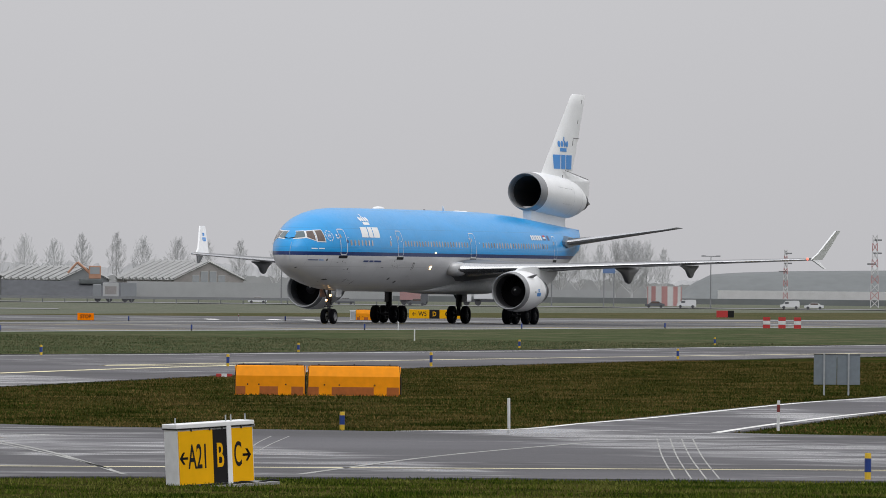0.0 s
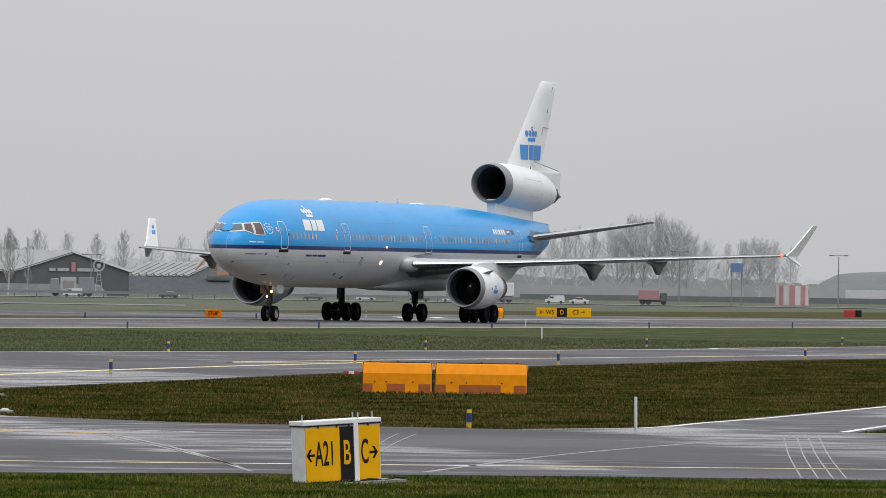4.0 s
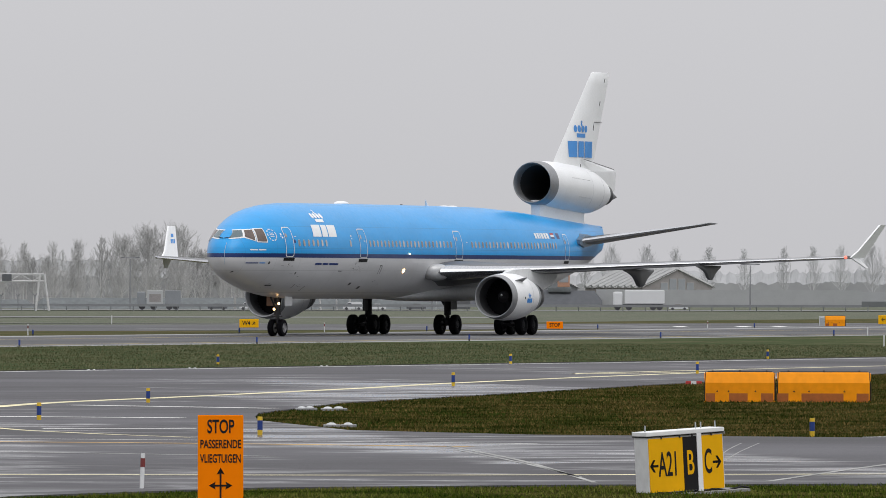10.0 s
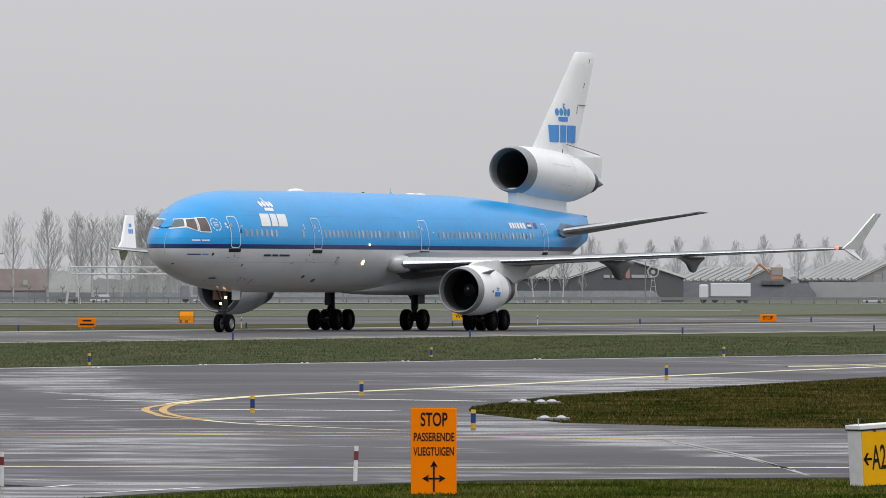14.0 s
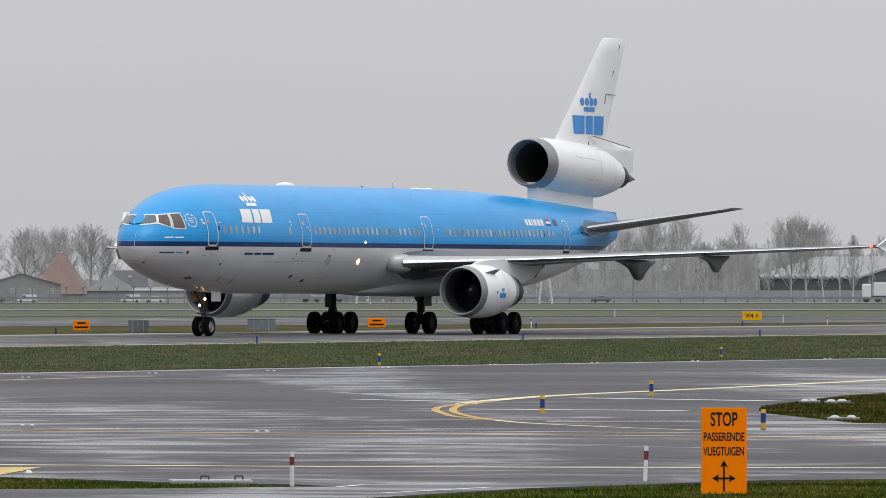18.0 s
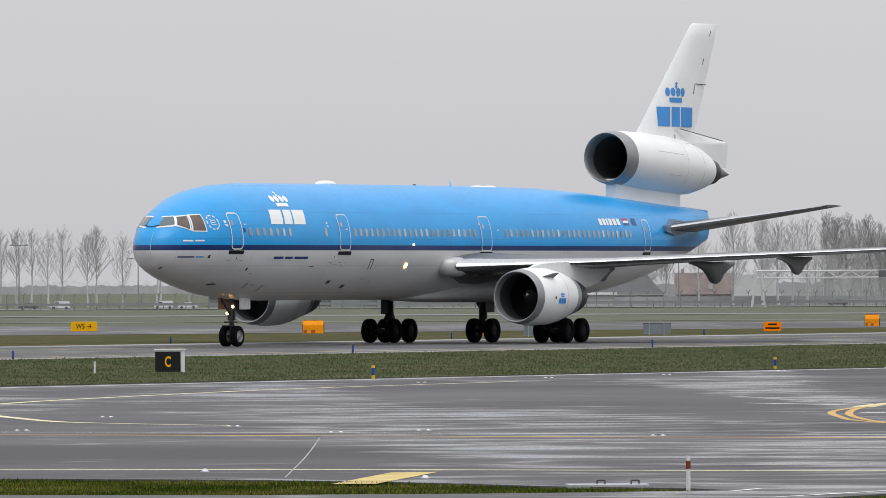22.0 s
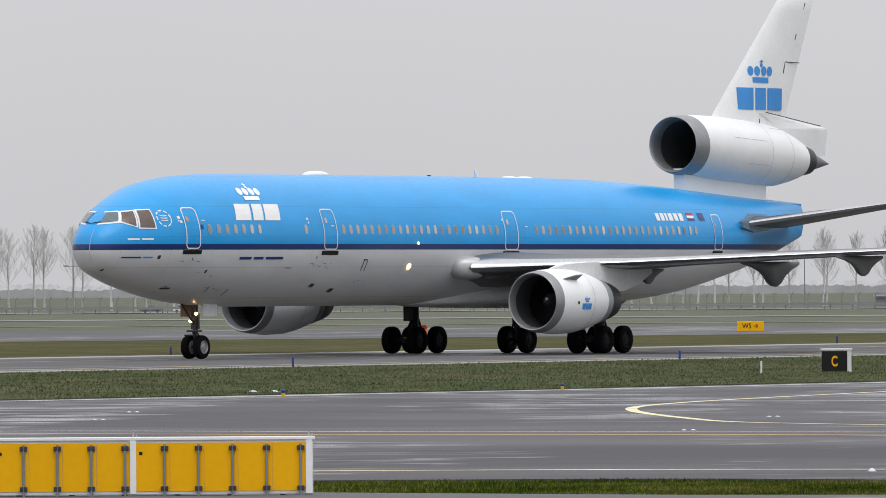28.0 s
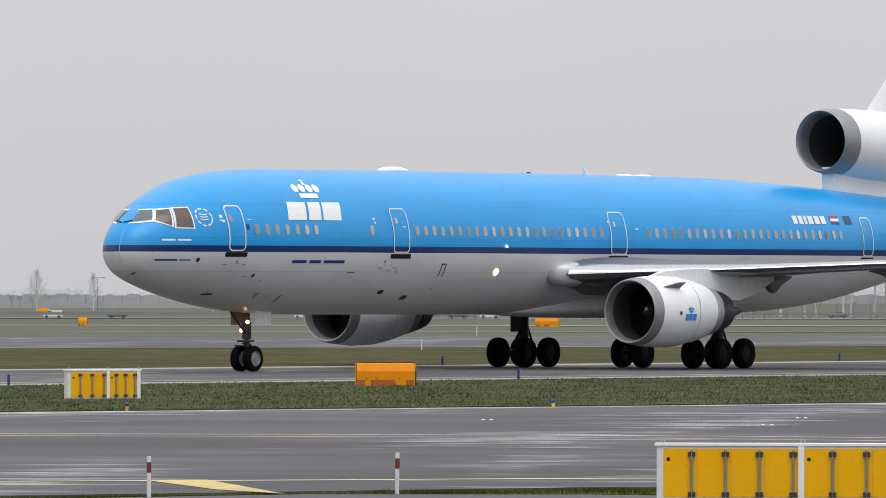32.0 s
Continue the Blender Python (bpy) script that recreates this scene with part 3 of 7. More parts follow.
def ring_decal(outer, inner, side, out=0.014):
    bm = bmesh.new()
    a = [bm.verts.new(on_skin(*p, side, out)) for p in outer]
    b = [bm.verts.new(on_skin(*p, side, out)) for p in inner]
    for i in range(len(a)):
        j = (i + 1) % len(a)
        bm.faces.new((a[i], a[j], b[j], b[i]))
    return bm


def section(v, le, te, z, thick, n=12, deep=0.0):
    """A wing section at the span v; deep swells its lower side behind the leading edge."""
    c = te - le
    ring = []
    xs = [0.5 * (1 - math.cos(math.pi * k / n)) for k in range(n + 1)]
    half = [2.6 * thick * c * (0.2969 * math.sqrt(x) - 0.126 * x - 0.3516 * x**2 + 0.2843 * x**3 - 0.1015 * x**4) for x in xs]
    for x, h in list(zip(xs, half))[::-1]:
        ring.append((le + x * c, v, z + h * 1.1 + 0.02 * c * x * (1 - x)))
    for x, h in list(zip(xs, half))[1:-1]:
        ring.append((le + x * c, v, z - h * (0.9 + deep * min(max((x - 0.13) / 0.14, 0.0), 1.0))))
    return ring


def emblem(parent, place, size, material, solid):
    """A plain crown shape over three blocks; place(a, b) gives the point for a across and b up."""
    def plate(name, pts):
        bm = bmesh.new()
        f = bm.faces.new([bm.verts.new((a, 0, b)) for a, b in pts])
        bmesh.ops.triangulate(bm, faces=[f])
        if solid:
            bmesh.ops.subdivide_edges(bm, edges=bm.edges, cuts=2, use_grid_fill=True)
        for v in bm.verts:
            v.co = place(v.co.x * size, v.co.z * size)
        part(name, bm, material, parent)

    def disc(cx, cz, rx, rz, n=14):
        return [(cx + rx * math.cos(2 * math.pi * k / n), cz + rz * math.sin(2 * math.pi * k / n)) for k in range(n)]
    for a0, a1, cut in ((-1.5, -0.50, 0.0), (-0.36, 0.34, 0.0), (0.46, 1.5, 0.0)):
        plate("emblem_block", [(a0, -0.62), (a0, 0.42), (a1 - cut, 0.42), (a1 - cut * 1.3, -0.1), (a1, -0.62)])
    plate("crown_band", [(-0.52, 0.66), (-0.52, 0.92), (0.52, 0.92), (0.52, 0.66)])
    for k, x in enumerate((-0.60, -0.21, 0.21, 0.60)):
        plate("crown_disc", disc(x, 1.22, 0.175, 0.235))
    plate("crown_disc", disc(0.06, 1.50, 0.08, 0.10))
    plate("crown_cross", [(0.04, 1.58), (0.06, 1.76), (0.13, 1.76), (0.11, 1.58)])
    plate("crown_cross", [(-0.03, 1.64), (-0.02, 1.69), (0.20, 1.69), (0.19, 1.64)])


def engine(plane, y, u, z, label):
    """A wing engine: cowl, lip, duct, fan with blades, spinner, core nozzle and plug."""
    at = pose(u, y, z)
    e = part("engine_cowl", turned([(0.50, 1.364), (0.8, 1.40), (1.6, 1.45), (2.8, 1.42), (3.8, 1.28), (4.6, 1.10), (4.62, 1.04), (3.6, 1.0)]), WHITE, plane, label, smooth=True, at=at)
    part("inlet_lip", turned([(0.45, 1.15), (0.16, 1.17), (0.03, 1.21), (0.0, 1.255), (0.05, 1.295), (0.16, 1.32), (0.33, 1.342), (0.52, 1.371)]), LIP, e, "bare metal inlet lip", smooth=True)
    part("inlet_duct", turned([(0.45, 1.15), (0.9, 1.13), (1.75, 1.14)]), DUCT, e, "dark inlet duct", smooth=True)
    bm = bmesh.new()
    bmesh.ops.create_circle(bm, cap_ends=True, segments=40, radius=1.14, matrix=pose(1.72, 0, 0, 0, 90, 0))
    part("fan_back", bm, INK, e)
    disc = part("fan", turned([(1.40, 0.2), (1.44, 0.36), (1.66, 0.37)], n=24), FAN, e, "dark fan")
    bm = bmesh.new()
    for k in range(34):
        m = Matrix.Rotation(2 * math.pi * k / 34, 4, "X")
        bm.faces.new([bm.verts.new(m @ Vector(p)) for p in ((1.42, -0.04, 0.36), (1.58, 0.09, 0.36), (1.66, 0.17, 1.12), (1.44, -0.02, 1.12))])
    tagged(part("fan_blade_ring", bm, FAN, e), kind="stuff")
    part("spinner", turned([(0.95, 0.005), (1.05, 0.12), (1.25, 0.26), (1.5, 0.37)], n=24), STEEL, e, smooth=True)
    bm = bmesh.new()
    bm.faces.new([bm.verts.new(p) for p in ((1.0, -0.06, 0.04), (1.08, -0.13, 0.10), (1.12, -0.05, 0.18), (1.04, -0.01, 0.12))])
    part("spinner_mark", bm, WHITE, e)
    part("core_nozzle", turned([(3.7, 0.97), (4.7, 0.99), (5.3, 0.95), (5.9, 0.84), (6.3, 0.72), (6.3, 0.66), (5.2, 0.6)]), STEEL, e, "dark core nozzle", smooth=True)
    part("nozzle_ring", turned([(4.5, 1.0), (4.62, 1.012), (5.2, 0.982), (5.24, 0.93)]), GALV, e, "grey metal fan nozzle ring", smooth=True)
    part("exhaust_plug", turned([(5.4, 0.50), (6.4, 0.40), (7.1, 0.24), (7.8, 0.02)], n=24), STEEL, e, smooth=True)
    s = -1 if y < 0 else 1
    bm = bmesh.new()
    rod(bm, (1.0, s * 1.06, 1.02), (1.75, s * 1.12, 1.06), 0.012)
    fin = [(0.9, s * 1.00, 0.96), (1.9, s * 1.10, 0.92), (1.9, s * 1.42, 1.16), (1.5, s * 1.34, 1.14)]
    a = [bm.verts.new(p) for p in fin]
    b = [bm.verts.new((p[0], p[1] + 0.03, p[2] - 0.03 * s)) for p in fin]
    bm.faces.new(a)
    bm.faces.new(b[::-1])
    for i in range(4):
        bm.faces.new((a[i], b[i], b[(i + 1) % 4], a[(i + 1) % 4]))
    part("strake", bm, FAIRING, e, "grey strake")
    part("cowl_joint", turned([(2.95, 1.412), (2.98, 1.408)]), GALV, e)
    # emblem on the outer side of the cowl
    emblem(e, lambda p, q: Vector((2.25 - s * -p, s * (1.455 * math.cos(math.asin(max(min((q - 0.2) / 1.45, 0.9), -0.9)))), q - 0.2)), 0.25, BLUE, False)
    bm = bmesh.new()
    bmesh.ops.create_circle(bm, cap_ends=True, segments=16, radius=0.08, matrix=pose(1.55, s * 1.452, -0.06, 90, 0, 0))
    part("cowl_badge", bm, STEEL, e)
    # pylon up to the wing
    rings = []
    for uu, half, z0, z1 in ((1.3, 0.04, 1.30, 1.42), (2.3, 0.20, 1.25, 1.62), (4.0, 0.30, 0.95, 1.72), (5.6, 0.32, 0.50, 1.74), (7.2, 0.28, 0.44, 1.66), (8.6, 0.18, 0.72, 1.58), (10.0, 0.04, 1.25, 1.5)):
        rings.append([(uu, -half, z0), (uu, half, z0), (uu, half, z1), (uu, -half, z1)])
    part("pylon", loft(rings), DULL_WHITE, e, "pale grey engine pylon")
    return e


def bogie_wheel(plane, u, y, z, r, wide, name="wheel", rim=None):
    """A wheel at its axle; it spins about y."""
    w = new(name)
    w.parent = plane
    prof = [(-wide / 2, r * 0.58), (-wide / 2, r * 0.86), (-wide * 0.40, r * 0.965), (-wide * 0.22, r), (0, r * 1.002), (wide * 0.22, r), (wide * 0.40, r * 0.965), (wide / 2, r * 0.86), (wide / 2, r * 0.58)]
    spin = Matrix.Rotation(radians(90), 4, "Z")
    bm = turned(prof, n=32)
    bmesh.ops.transform(bm, verts=bm.verts, matrix=spin)
    part("tyre", bm, RUBBER, w, smooth=True)
    bm = turned([(-wide * 0.42, 0.02), (-wide * 0.42, r * 0.2), (-wide * 0.34, r * 0.24), (-wide * 0.30, r * 0.5), (-wide * 0.48, r * 0.57), (-wide * 0.48, r * 0.60),
                 (wide * 0.48, r * 0.60), (wide * 0.48, r * 0.57), (wide * 0.30, r * 0.5), (wide * 0.34, r * 0.24), (wide * 0.42, r * 0.2), (wide * 0.42, 0.02)], n=24)
    for k in range(9):
        a = 2 * math.pi * k / 9
        bmesh.ops.create_cone(bm, cap_ends=True, segments=8, radius1=r * 0.05, radius2=r * 0.05, depth=wide * 0.78, matrix=pose(0, r * 0.38 * math.cos(a), r * 0.38 * math.sin(a), 0, 90, 0))
    bmesh.ops.transform(bm, verts=bm.verts, matrix=spin)
    part("rim", bm, rim or RIM_DARK, w)
    WHEELS.append((w, u, y, z, r))
    return w


WHEELS = []


def build_airliner():
    plane = thing("airliner", "three-engined light blue and grey airliner taxiing on asphalt", "airplane")
    # hull
    stations = [-8.35, -8.33, -8.28, -8.2, -8.1] + [-8.0 + 0.1 * k for k in range(25)] + [-5.5, -5.2, -4.8, -4.4, -4.0, -3.0, -2.0, -1.0, 0.2, 1.5] + [3 + 1.5 * k for k in range(18)] + [29.2, 31, 33, 35, 37, 39, 41, 43, 45, 47, 49, 50.2, 50.85]
    rings = []
    for u in stations:
        t, b, a = TOP(u), LOW(u), HALF(u)
        rings.append([(u, a * math.cos(2 * math.pi * k / 64), (t + b) / 2 + (t - b) / 2 * math.sin(2 * math.pi * k / 64)) for k in range(64)])
    hull = part("fuselage", loft(rings), HULL, plane, "light blue hull with dark blue line and grey belly", smooth=True)
    # wing root fairing
    rings = []
    for u, a, z0, z1 in ((15.6, 0.4, 2.26, 2.4), (17.4, 1.2, 2.16, 2.7), (19.4, 1.8, 2.10, 3.0), (22, 2.2, 2.07, 3.3), (25, 2.3, 2.06, 3.3), (28.5, 2.1, 2.1, 3.2), (31, 1.5, 2.2, 3.0), (33, 0.4, 2.55, 2.8)):
        rings.append([(u, a * abs(math.cos(q)) ** 0.7 * (1 if math.cos(q) > 0 else -1), (z0 + z1) / 2 + (z1 - z0) / 2 * abs(math.sin(q)) ** 0.7 * (1 if math.sin(q) > 0 else -1)) for q in [2 * math.pi * k / 40 for k in range(40)]])
    part("wing_fairing", loft(rings), DULL_WHITE, plane, "grey wing root fairing", smooth=True)
    # cockpit glazing: three panes a side
    for side in (-1, 1):
        for pts, glass, tint in (([(-7.66, 5.81), (-7.09, 6.26), (-6.80, 6.29), (-7.10, 5.90)], GLASS_FRONT, "windscreen pane with sky reflection in its grey"),
                                 ([(-7.00, 5.89), (-6.73, 6.27), (-6.30, 6.32), (-6.53, 5.68)], GLASS_DARK, "brown tinted cockpit pane"),
                                 ([(-6.38, 5.64), (-6.15, 6.34), (-5.61, 6.37), (-5.68, 5.62)], GLASS_DARK, "brown tinted cockpit pane")):
            cx, cz = sum(p[0] for p in pts) / 4, sum(p[1] for p in pts) / 4
            border = [(u + math.copysign(0.065, u - cx), z + math.copysign(0.055, z - cz)) for u, z in pts]
            fr = part("window_frame", decal(border, side, 0.016, 26), WHITE, plane, "white window frame")
            part("cockpit_pane", decal(pts, side, 0.034, 26), glass, fr, tint)
        bm = bmesh.new()
        rod(bm, on_skin(-7.74, 5.78, side, 0.05), on_skin(-7.60, 5.84, side, 0.06), 0.018, n=6)
        part("wiper", bm, INK, plane, "black windscreen wiper")
    # thin strip down the nose cone 
    for side in (-1,):
        rows = []
        for k in range(25):
            z = 4.22 + 1.36 * k / 24
            lo, hi = -8.35, -7.2
            for _ in range(24):
                mid = (lo + hi) / 2
                lo, hi = (mid, hi) if skin(mid, z) < 0.27 else (lo, mid)
            rows.append([on_skin(lo + du, z, side, 0.014) for du in (0.0, 0.007)])
        part("nose_strip", loft(rows, ends=False, closed=False), WINDOW_RIM, plane, "thin pale strip on the nose cone")
    # doors with pale outlines and sills
    for u0, u1, z0, z1 in ((-4.12, -3.26, 4.72, 6.50), (5.74, 6.80, 4.68, 6.46), (20.33, 21.45, 4.66, 6.42), (39.2, 40.1, 4.66, 6.33)):
        for side in (-1, 1):
            d = part("door", decal(round_rect(u0 + 0.05, u1 - 0.05, z0 + 0.05, z1 - 0.05, 0.16, 0.0, 4), side, 0.006, 5), HULL, plane)
            part("door_outline", ring_decal(round_rect(u0, u1, z0, z1, 0.2, 0.0, 4), round_rect(u0 + 0.055, u1 - 0.055, z0 + 0.055, z1 - 0.055, 0.15, 0.0, 4), side, 0.02), DULL_WHITE, d, "pale door outline")
            part("door_window", decal(round_rect((u0 + u1) / 2 - 0.32, (u0 + u1) / 2 - 0.14, z1 - 0.62, z1 - 0.38, 0.07), side, 0.02, 1), PANE, d)
            part("door_sill", decal([(u0 - 0.12, z0 - 0.22), (u1 + 0.12, z0 - 0.22), (u1 + 0.12, z0 - 0.04), (u0 - 0.12, z0 - 0.04)], side, 0.012, 3), INK, d, "dark door sill plate")
    # cabin windows
    rows = [-2.66 + 0.58 * k for k in range(7)] + [4.4] + [7.32 + 0.563 * k for k in range(23)] + [23.0 + 0.571 * k for k in range(26)]
    for side in (-1, 1):
        for u in rows:
            rim = part("cabin_window", decal(round_rect(u - 0.13, u + 0.13, 5.36, 5.78, 0.12), side, 0.008, 1), WINDOW_RIM, plane)
            part("pane", decal(round_rect(u - 0.105, u + 0.105, 5.385, 5.755, 0.1), side, 0.014, 1), PANE, rim)
    # marks on the forward hull
    emblem(plane, lambda a, b: on_skin(1.02 + a * 1.72 + 0.36 * b - (0.12 if b > 0.35 else 0), 6.37 + b * 1.06, -1, 0.012), 0.64, WHITE, True)
    bars = [(-0.55, 0.30, 4.27, 4.38), (0.48, 1.20, 4.27, 4.38), (1.38, 2.70, 4.27, 4.38)]
    for u0, u1, z0, z1 in bars:
        part("name_bar", decal([(u0, z0), (u1, z0), (u1, z1), (u0, z1)], -1, 0.012, 2), DEEP_BLUE, plane)
    for u0, u1, z0, z1, m in ((-7.02, -6.50, 5.11, 5.18, WHITE), (-6.40, -5.84, 5.11, 5.18, WHITE), (-7.25, -6.35, 4.34, 4.40, DEEP_BLUE), (-6.25, -5.78, 4.34, 4.40, BLUE)):
        part("name_bar", decal([(u0, z0), (u1, z0), (u1, z1), (u0, z1)], -1, 0.012, 2), m, plane)
    for u0, u1 in ((33.72, 34.05), (34.17, 34.5), (34.6, 34.8), (34.92, 35.3), (35.42, 35.8), (35.92, 36.3)):
        part("registration_bar", decal([(u0, 6.02), (u1, 6.02), (u1, 6.36), (u0, 6.36)], -1, 0.012, 1), WHITE, plane)
    for z0, z1, m in ((6.02, 6.14, DEEP_BLUE), (6.14, 6.26, WHITE), (6.26, 6.38, RED)):
        part("flag_stripe", decal([(36.72, z0), (37.42, z0), (37.42, z1), (36.72, z1)], -1, 0.012, 1), m, plane)
    part("flag_field", decal([(37.9, 6.02), (38.5, 6.02), (38.5, 6.38), (37.9, 6.38)], -1, 0.012, 1), DEEP_BLUE, plane)
    # round badge behind the cockpit: dashes on a ring round three short bars
    for k in range(9):
        a0, a1 = radians(40 * k + 4), radians(40 * k + 30)
        if k in (7, 8):
            a1 = radians(40 * k + 40)
        o = [(-5.10 + 0.36 * math.cos(a0 + (a1 - a0) * q / 4), 6.02 + 0.36 * math.sin(a0 + (a1 - a0) * q / 4)) for q in range(5)]
        i = [(-5.10 + 0.30 * math.cos(a0 + (a1 - a0) * q / 4), 6.02 + 0.30 * math.sin(a0 + (a1 - a0) * q / 4)) for q in range(4, -1, -1)]
        part("badge_dash", decal(o + i, -1, 0.012, 0), DULL_WHITE, plane)
    for k in range(3):
        z = 5.90 + 0.10 * k
        part("badge_bar", decal([(-5.26, z + 0.03), (-5.10, z), (-4.94, z + 0.02), (-4.94, z + 0.06), (-5.10, z + 0.04), (-5.26, z + 0.07)], -1, 0.012, 0), DULL_WHITE, plane)
    # placards beside the doors
    for u, z, w, h_, m in ((-4.36, 6.06, 0.14, 0.12, WHITE), (-4.28, 5.88, 0.12, 0.10, WHITE), (-4.40, 5.92, 0.08, 0.06, DULL_WHITE), (-3.12, 5.66, 0.16, 0.20, DEEP_BLUE), (-2.98, 5.94, 0.20, 0.04, DULL_WHITE),
                           (4.62, 6.02, 0.16, 0.10, DULL_WHITE), (4.66, 5.86, 0.10, 0.08, WHITE), (6.5, 5.72, 0.22, 0.05, DULL_WHITE), (20.3, 6.02, 0.14, 0.10, DULL_WHITE), (22.2, 5.72, 0.20, 0.05, DULL_WHITE)):
        part("placard", decal([(u - w / 2, z - h_ / 2), (u + w / 2, z - h_ / 2), (u + w / 2, z + h_ / 2), (u - w / 2, z + h_ / 2)], -1, 0.012, 1), m, plane)
    # scuffs and rubbed marks below the doors
    scuff = random.Random(9)
    for u0, z0, n_ in ((-3.6, 4.2, 4), (5.6, 4.1, 9), (6.2, 3.95, 6), (-1.2, 3.1, 5), (9.6, 3.2, 4), (-2.6, 3.6, 3), (-4.3, 3.0, 3)):
        for k in range(n_):
            u, z, w = u0 + scuff.uniform(-0.7, 0.7), z0 + scuff.uniform(-0.14, 0.14), scuff.uniform(0.05, 0.26)
            part("scuff", decal([(u, z), (u + w, z + scuff.uniform(-0.02, 0.02)), (u + w, z + 0.022), (u, z + 0.016)], -1, 0.008, 1), FAIRING, plane)
    # small hull fittings
    for u, z, w, h_ in ((-5.46, 4.38, 0.16, 0.16), (-2.5, 3.77, 0.14, 0.14), (5.87, 3.14, 0.34, 0.16), (7.65, 2.92, 0.38, 0.17), (9.05, 4.0, 0.06, 0.5), (9.32, 4.0, 0.06, 0.5), (9.18, 4.25, 0.3, 0.05), (-4.0, 3.05, 0.5, 0.07), (3.3, 3.9, 0.5, 0.03), (5.3, 4.35, 0.06, 0.12), (-3.6, 4.3, 0.05, 0.12), (-0.22, 2.87, 0.07, 0.3), (-1.6, 3.0, 0.06, 0.25), (-7.68, 3.85, 0.1, 0.08)):
        part("hull_port", decal(round_rect(u - w / 2, u + w / 2, z - h_ / 2, z + h_ / 2, min(w, h_) * 0.3, 0.1), -1, 0.01, 1), STEEL, plane)
    for u, z, r in ((12.8, 3.94, 0.13), (13.2, 4.97, 0.065)):
        part("hull_light", decal([(u + r * math.cos(a), z + r * math.sin(a)) for a in [math.pi * k / 6 for k in range(12)]], -1, 0.03, 0), LAMP, plane, "lit hull lamp")
    bm = bmesh.new()
    bmesh.ops.create_uvsphere(bm, u_segments=24, v_segments=10, radius=1, matrix=pose(9.4, 0, 8.0) @ Matrix.Diagonal((0.95, 0.3, 0.17, 1)))
    part("antenna_dome", bm, WHITE, plane, "white aerial dome", smooth=True)
    for u in (25.2, 26.5):
        bm = bmesh.new()
        bmesh.ops.create_uvsphere(bm, u_segments=16, v_segments=8, radius=1, matrix=pose(u, 0, 7.96) @ Matrix.Diagonal((0.6, 0.25, 0.08, 1)))
        part("antenna_dome", bm, WHITE, plane, smooth=True)
    bm = boxed(18.45, 18.65, -0.05, 0.05, 7.95, 8.05, 0.03)
    part("roof_beacon", bm, STEEL, plane)
    bm = bmesh.new()
    rod(bm, (22.5, 0, 7.95), (22.3, 0, 8.35), 0.12, 0.02, 8)
    part("blade_aerial", bm, WHITE, plane)
    # wings
    for s, name in ((-1, "left"), (1, "right")):
        secs = [(1.9, 16.5, 28.9, 3.82, 0.20), (3.4, 16.7, 28.9, 3.86, 0.185), (5, 17.8, 28.9, 3.92, 0.155), (9, 20.9, 29.3, 4.08, 0.112), (16.5, 27.0, 32.6, 4.46, 0.098), (23.6, 33.4, 36.7, 4.82, 0.095)]
        w = part("wing", loft([section(s * v, le, te, z, th, deep=max(0.0, 0.42 - 0.085 * (v - 1.9))) for v, le, te, z, th in secs]), WING_SHADED, plane, "grey swept wing", smooth=True)
        # bare metal leading edge
        rings = []
        for v, le, te, z, th in secs[1:]:
            c = te - le
            ring = []
            for k in range(9):
                x = (1 - math.cos(math.pi * k / 8)) / 2
                side = 1 - 2 * k / 8
                xx = (0.06 if side > 0 else 0.15) * side * side
                h_ = 2.6 * th * c * (0.2969 * math.sqrt(xx) - 0.126 * xx - 0.3516 * xx * xx) * 1.06
                ring.append((le - 0.03 + xx * c, s * v, z + (h_ * 1.1 if side > 0 else -h_ * 0.9)))
            rings.append(ring)
        part("leading_edge", loft(rings, ends=False, closed=False), BARE, w, "bare metal slats", smooth=True)
        # root cap
        bm = bmesh.new()
        bmesh.ops.create_uvsphere(bm, u_segments=28, v_segments=16, radius=1)
        for v in bm.verts:
            x, y, z = v.co
            v.co = Vector((math.copysign(abs(x) ** 0.75, x), math.copysign(abs(y) ** 0.8, y), math.copysign(abs(z) ** 0.85, z)))
        bmesh.ops.transform(bm, verts=bm.verts, matrix=pose(17.2, s * 2.88, 3.87, 0, 0, s * 40) @ Matrix.Diagonal((0.84, 0.64, 0.52, 1)))
        part("root_cap", bm, CAP_GREY, w, "grey metal wing root cap", smooth=True)
        # winglets
        bm = bmesh.new()
        top = [(34.2, 23.62, 4.80), (36.65, 23.62, 4.80), (37.0, 23.82, 5.25), (38.1, 24.5, 6.88), (37.15, 24.5, 6.88), (35.15, 23.82, 5.25)]
        rows_ = []
        for dy in (-0.06, 0.06):
            rows_.append([bm.verts.new((u, s * (v + dy), z)) for u, v, z in top])
        bm.faces.new(rows_[0])
        bm.faces.new(rows_[1][::-1])
        for i in range(len(top)):
            j = (i + 1) % len(top)
            bm.faces.new((rows_[0][i], rows_[0][j], rows_[1][j], rows_[1][i]))
        wl_ = part("winglet", bm, WHITE, w, "upright white winglet")
        bm = bmesh.new()
        low = [(34.4, 23.6, 4.8), (35.7, 23.6, 4.8), (36.1, 24.1, 4.16), (35.75, 24.1, 4.16)]
        rows_ = [[bm.verts.new((u, s * (v + dy), z)) for u, v, z in low] for dy in (-0.05, 0.05)]
        bm.faces.new(rows_[0])
        bm.faces.new(rows_[1][::-1])
        for i in range(4):
            j = (i + 1) % 4
            bm.faces.new((rows_[0][i], rows_[0][j], rows_[1][j], rows_[1][i]))
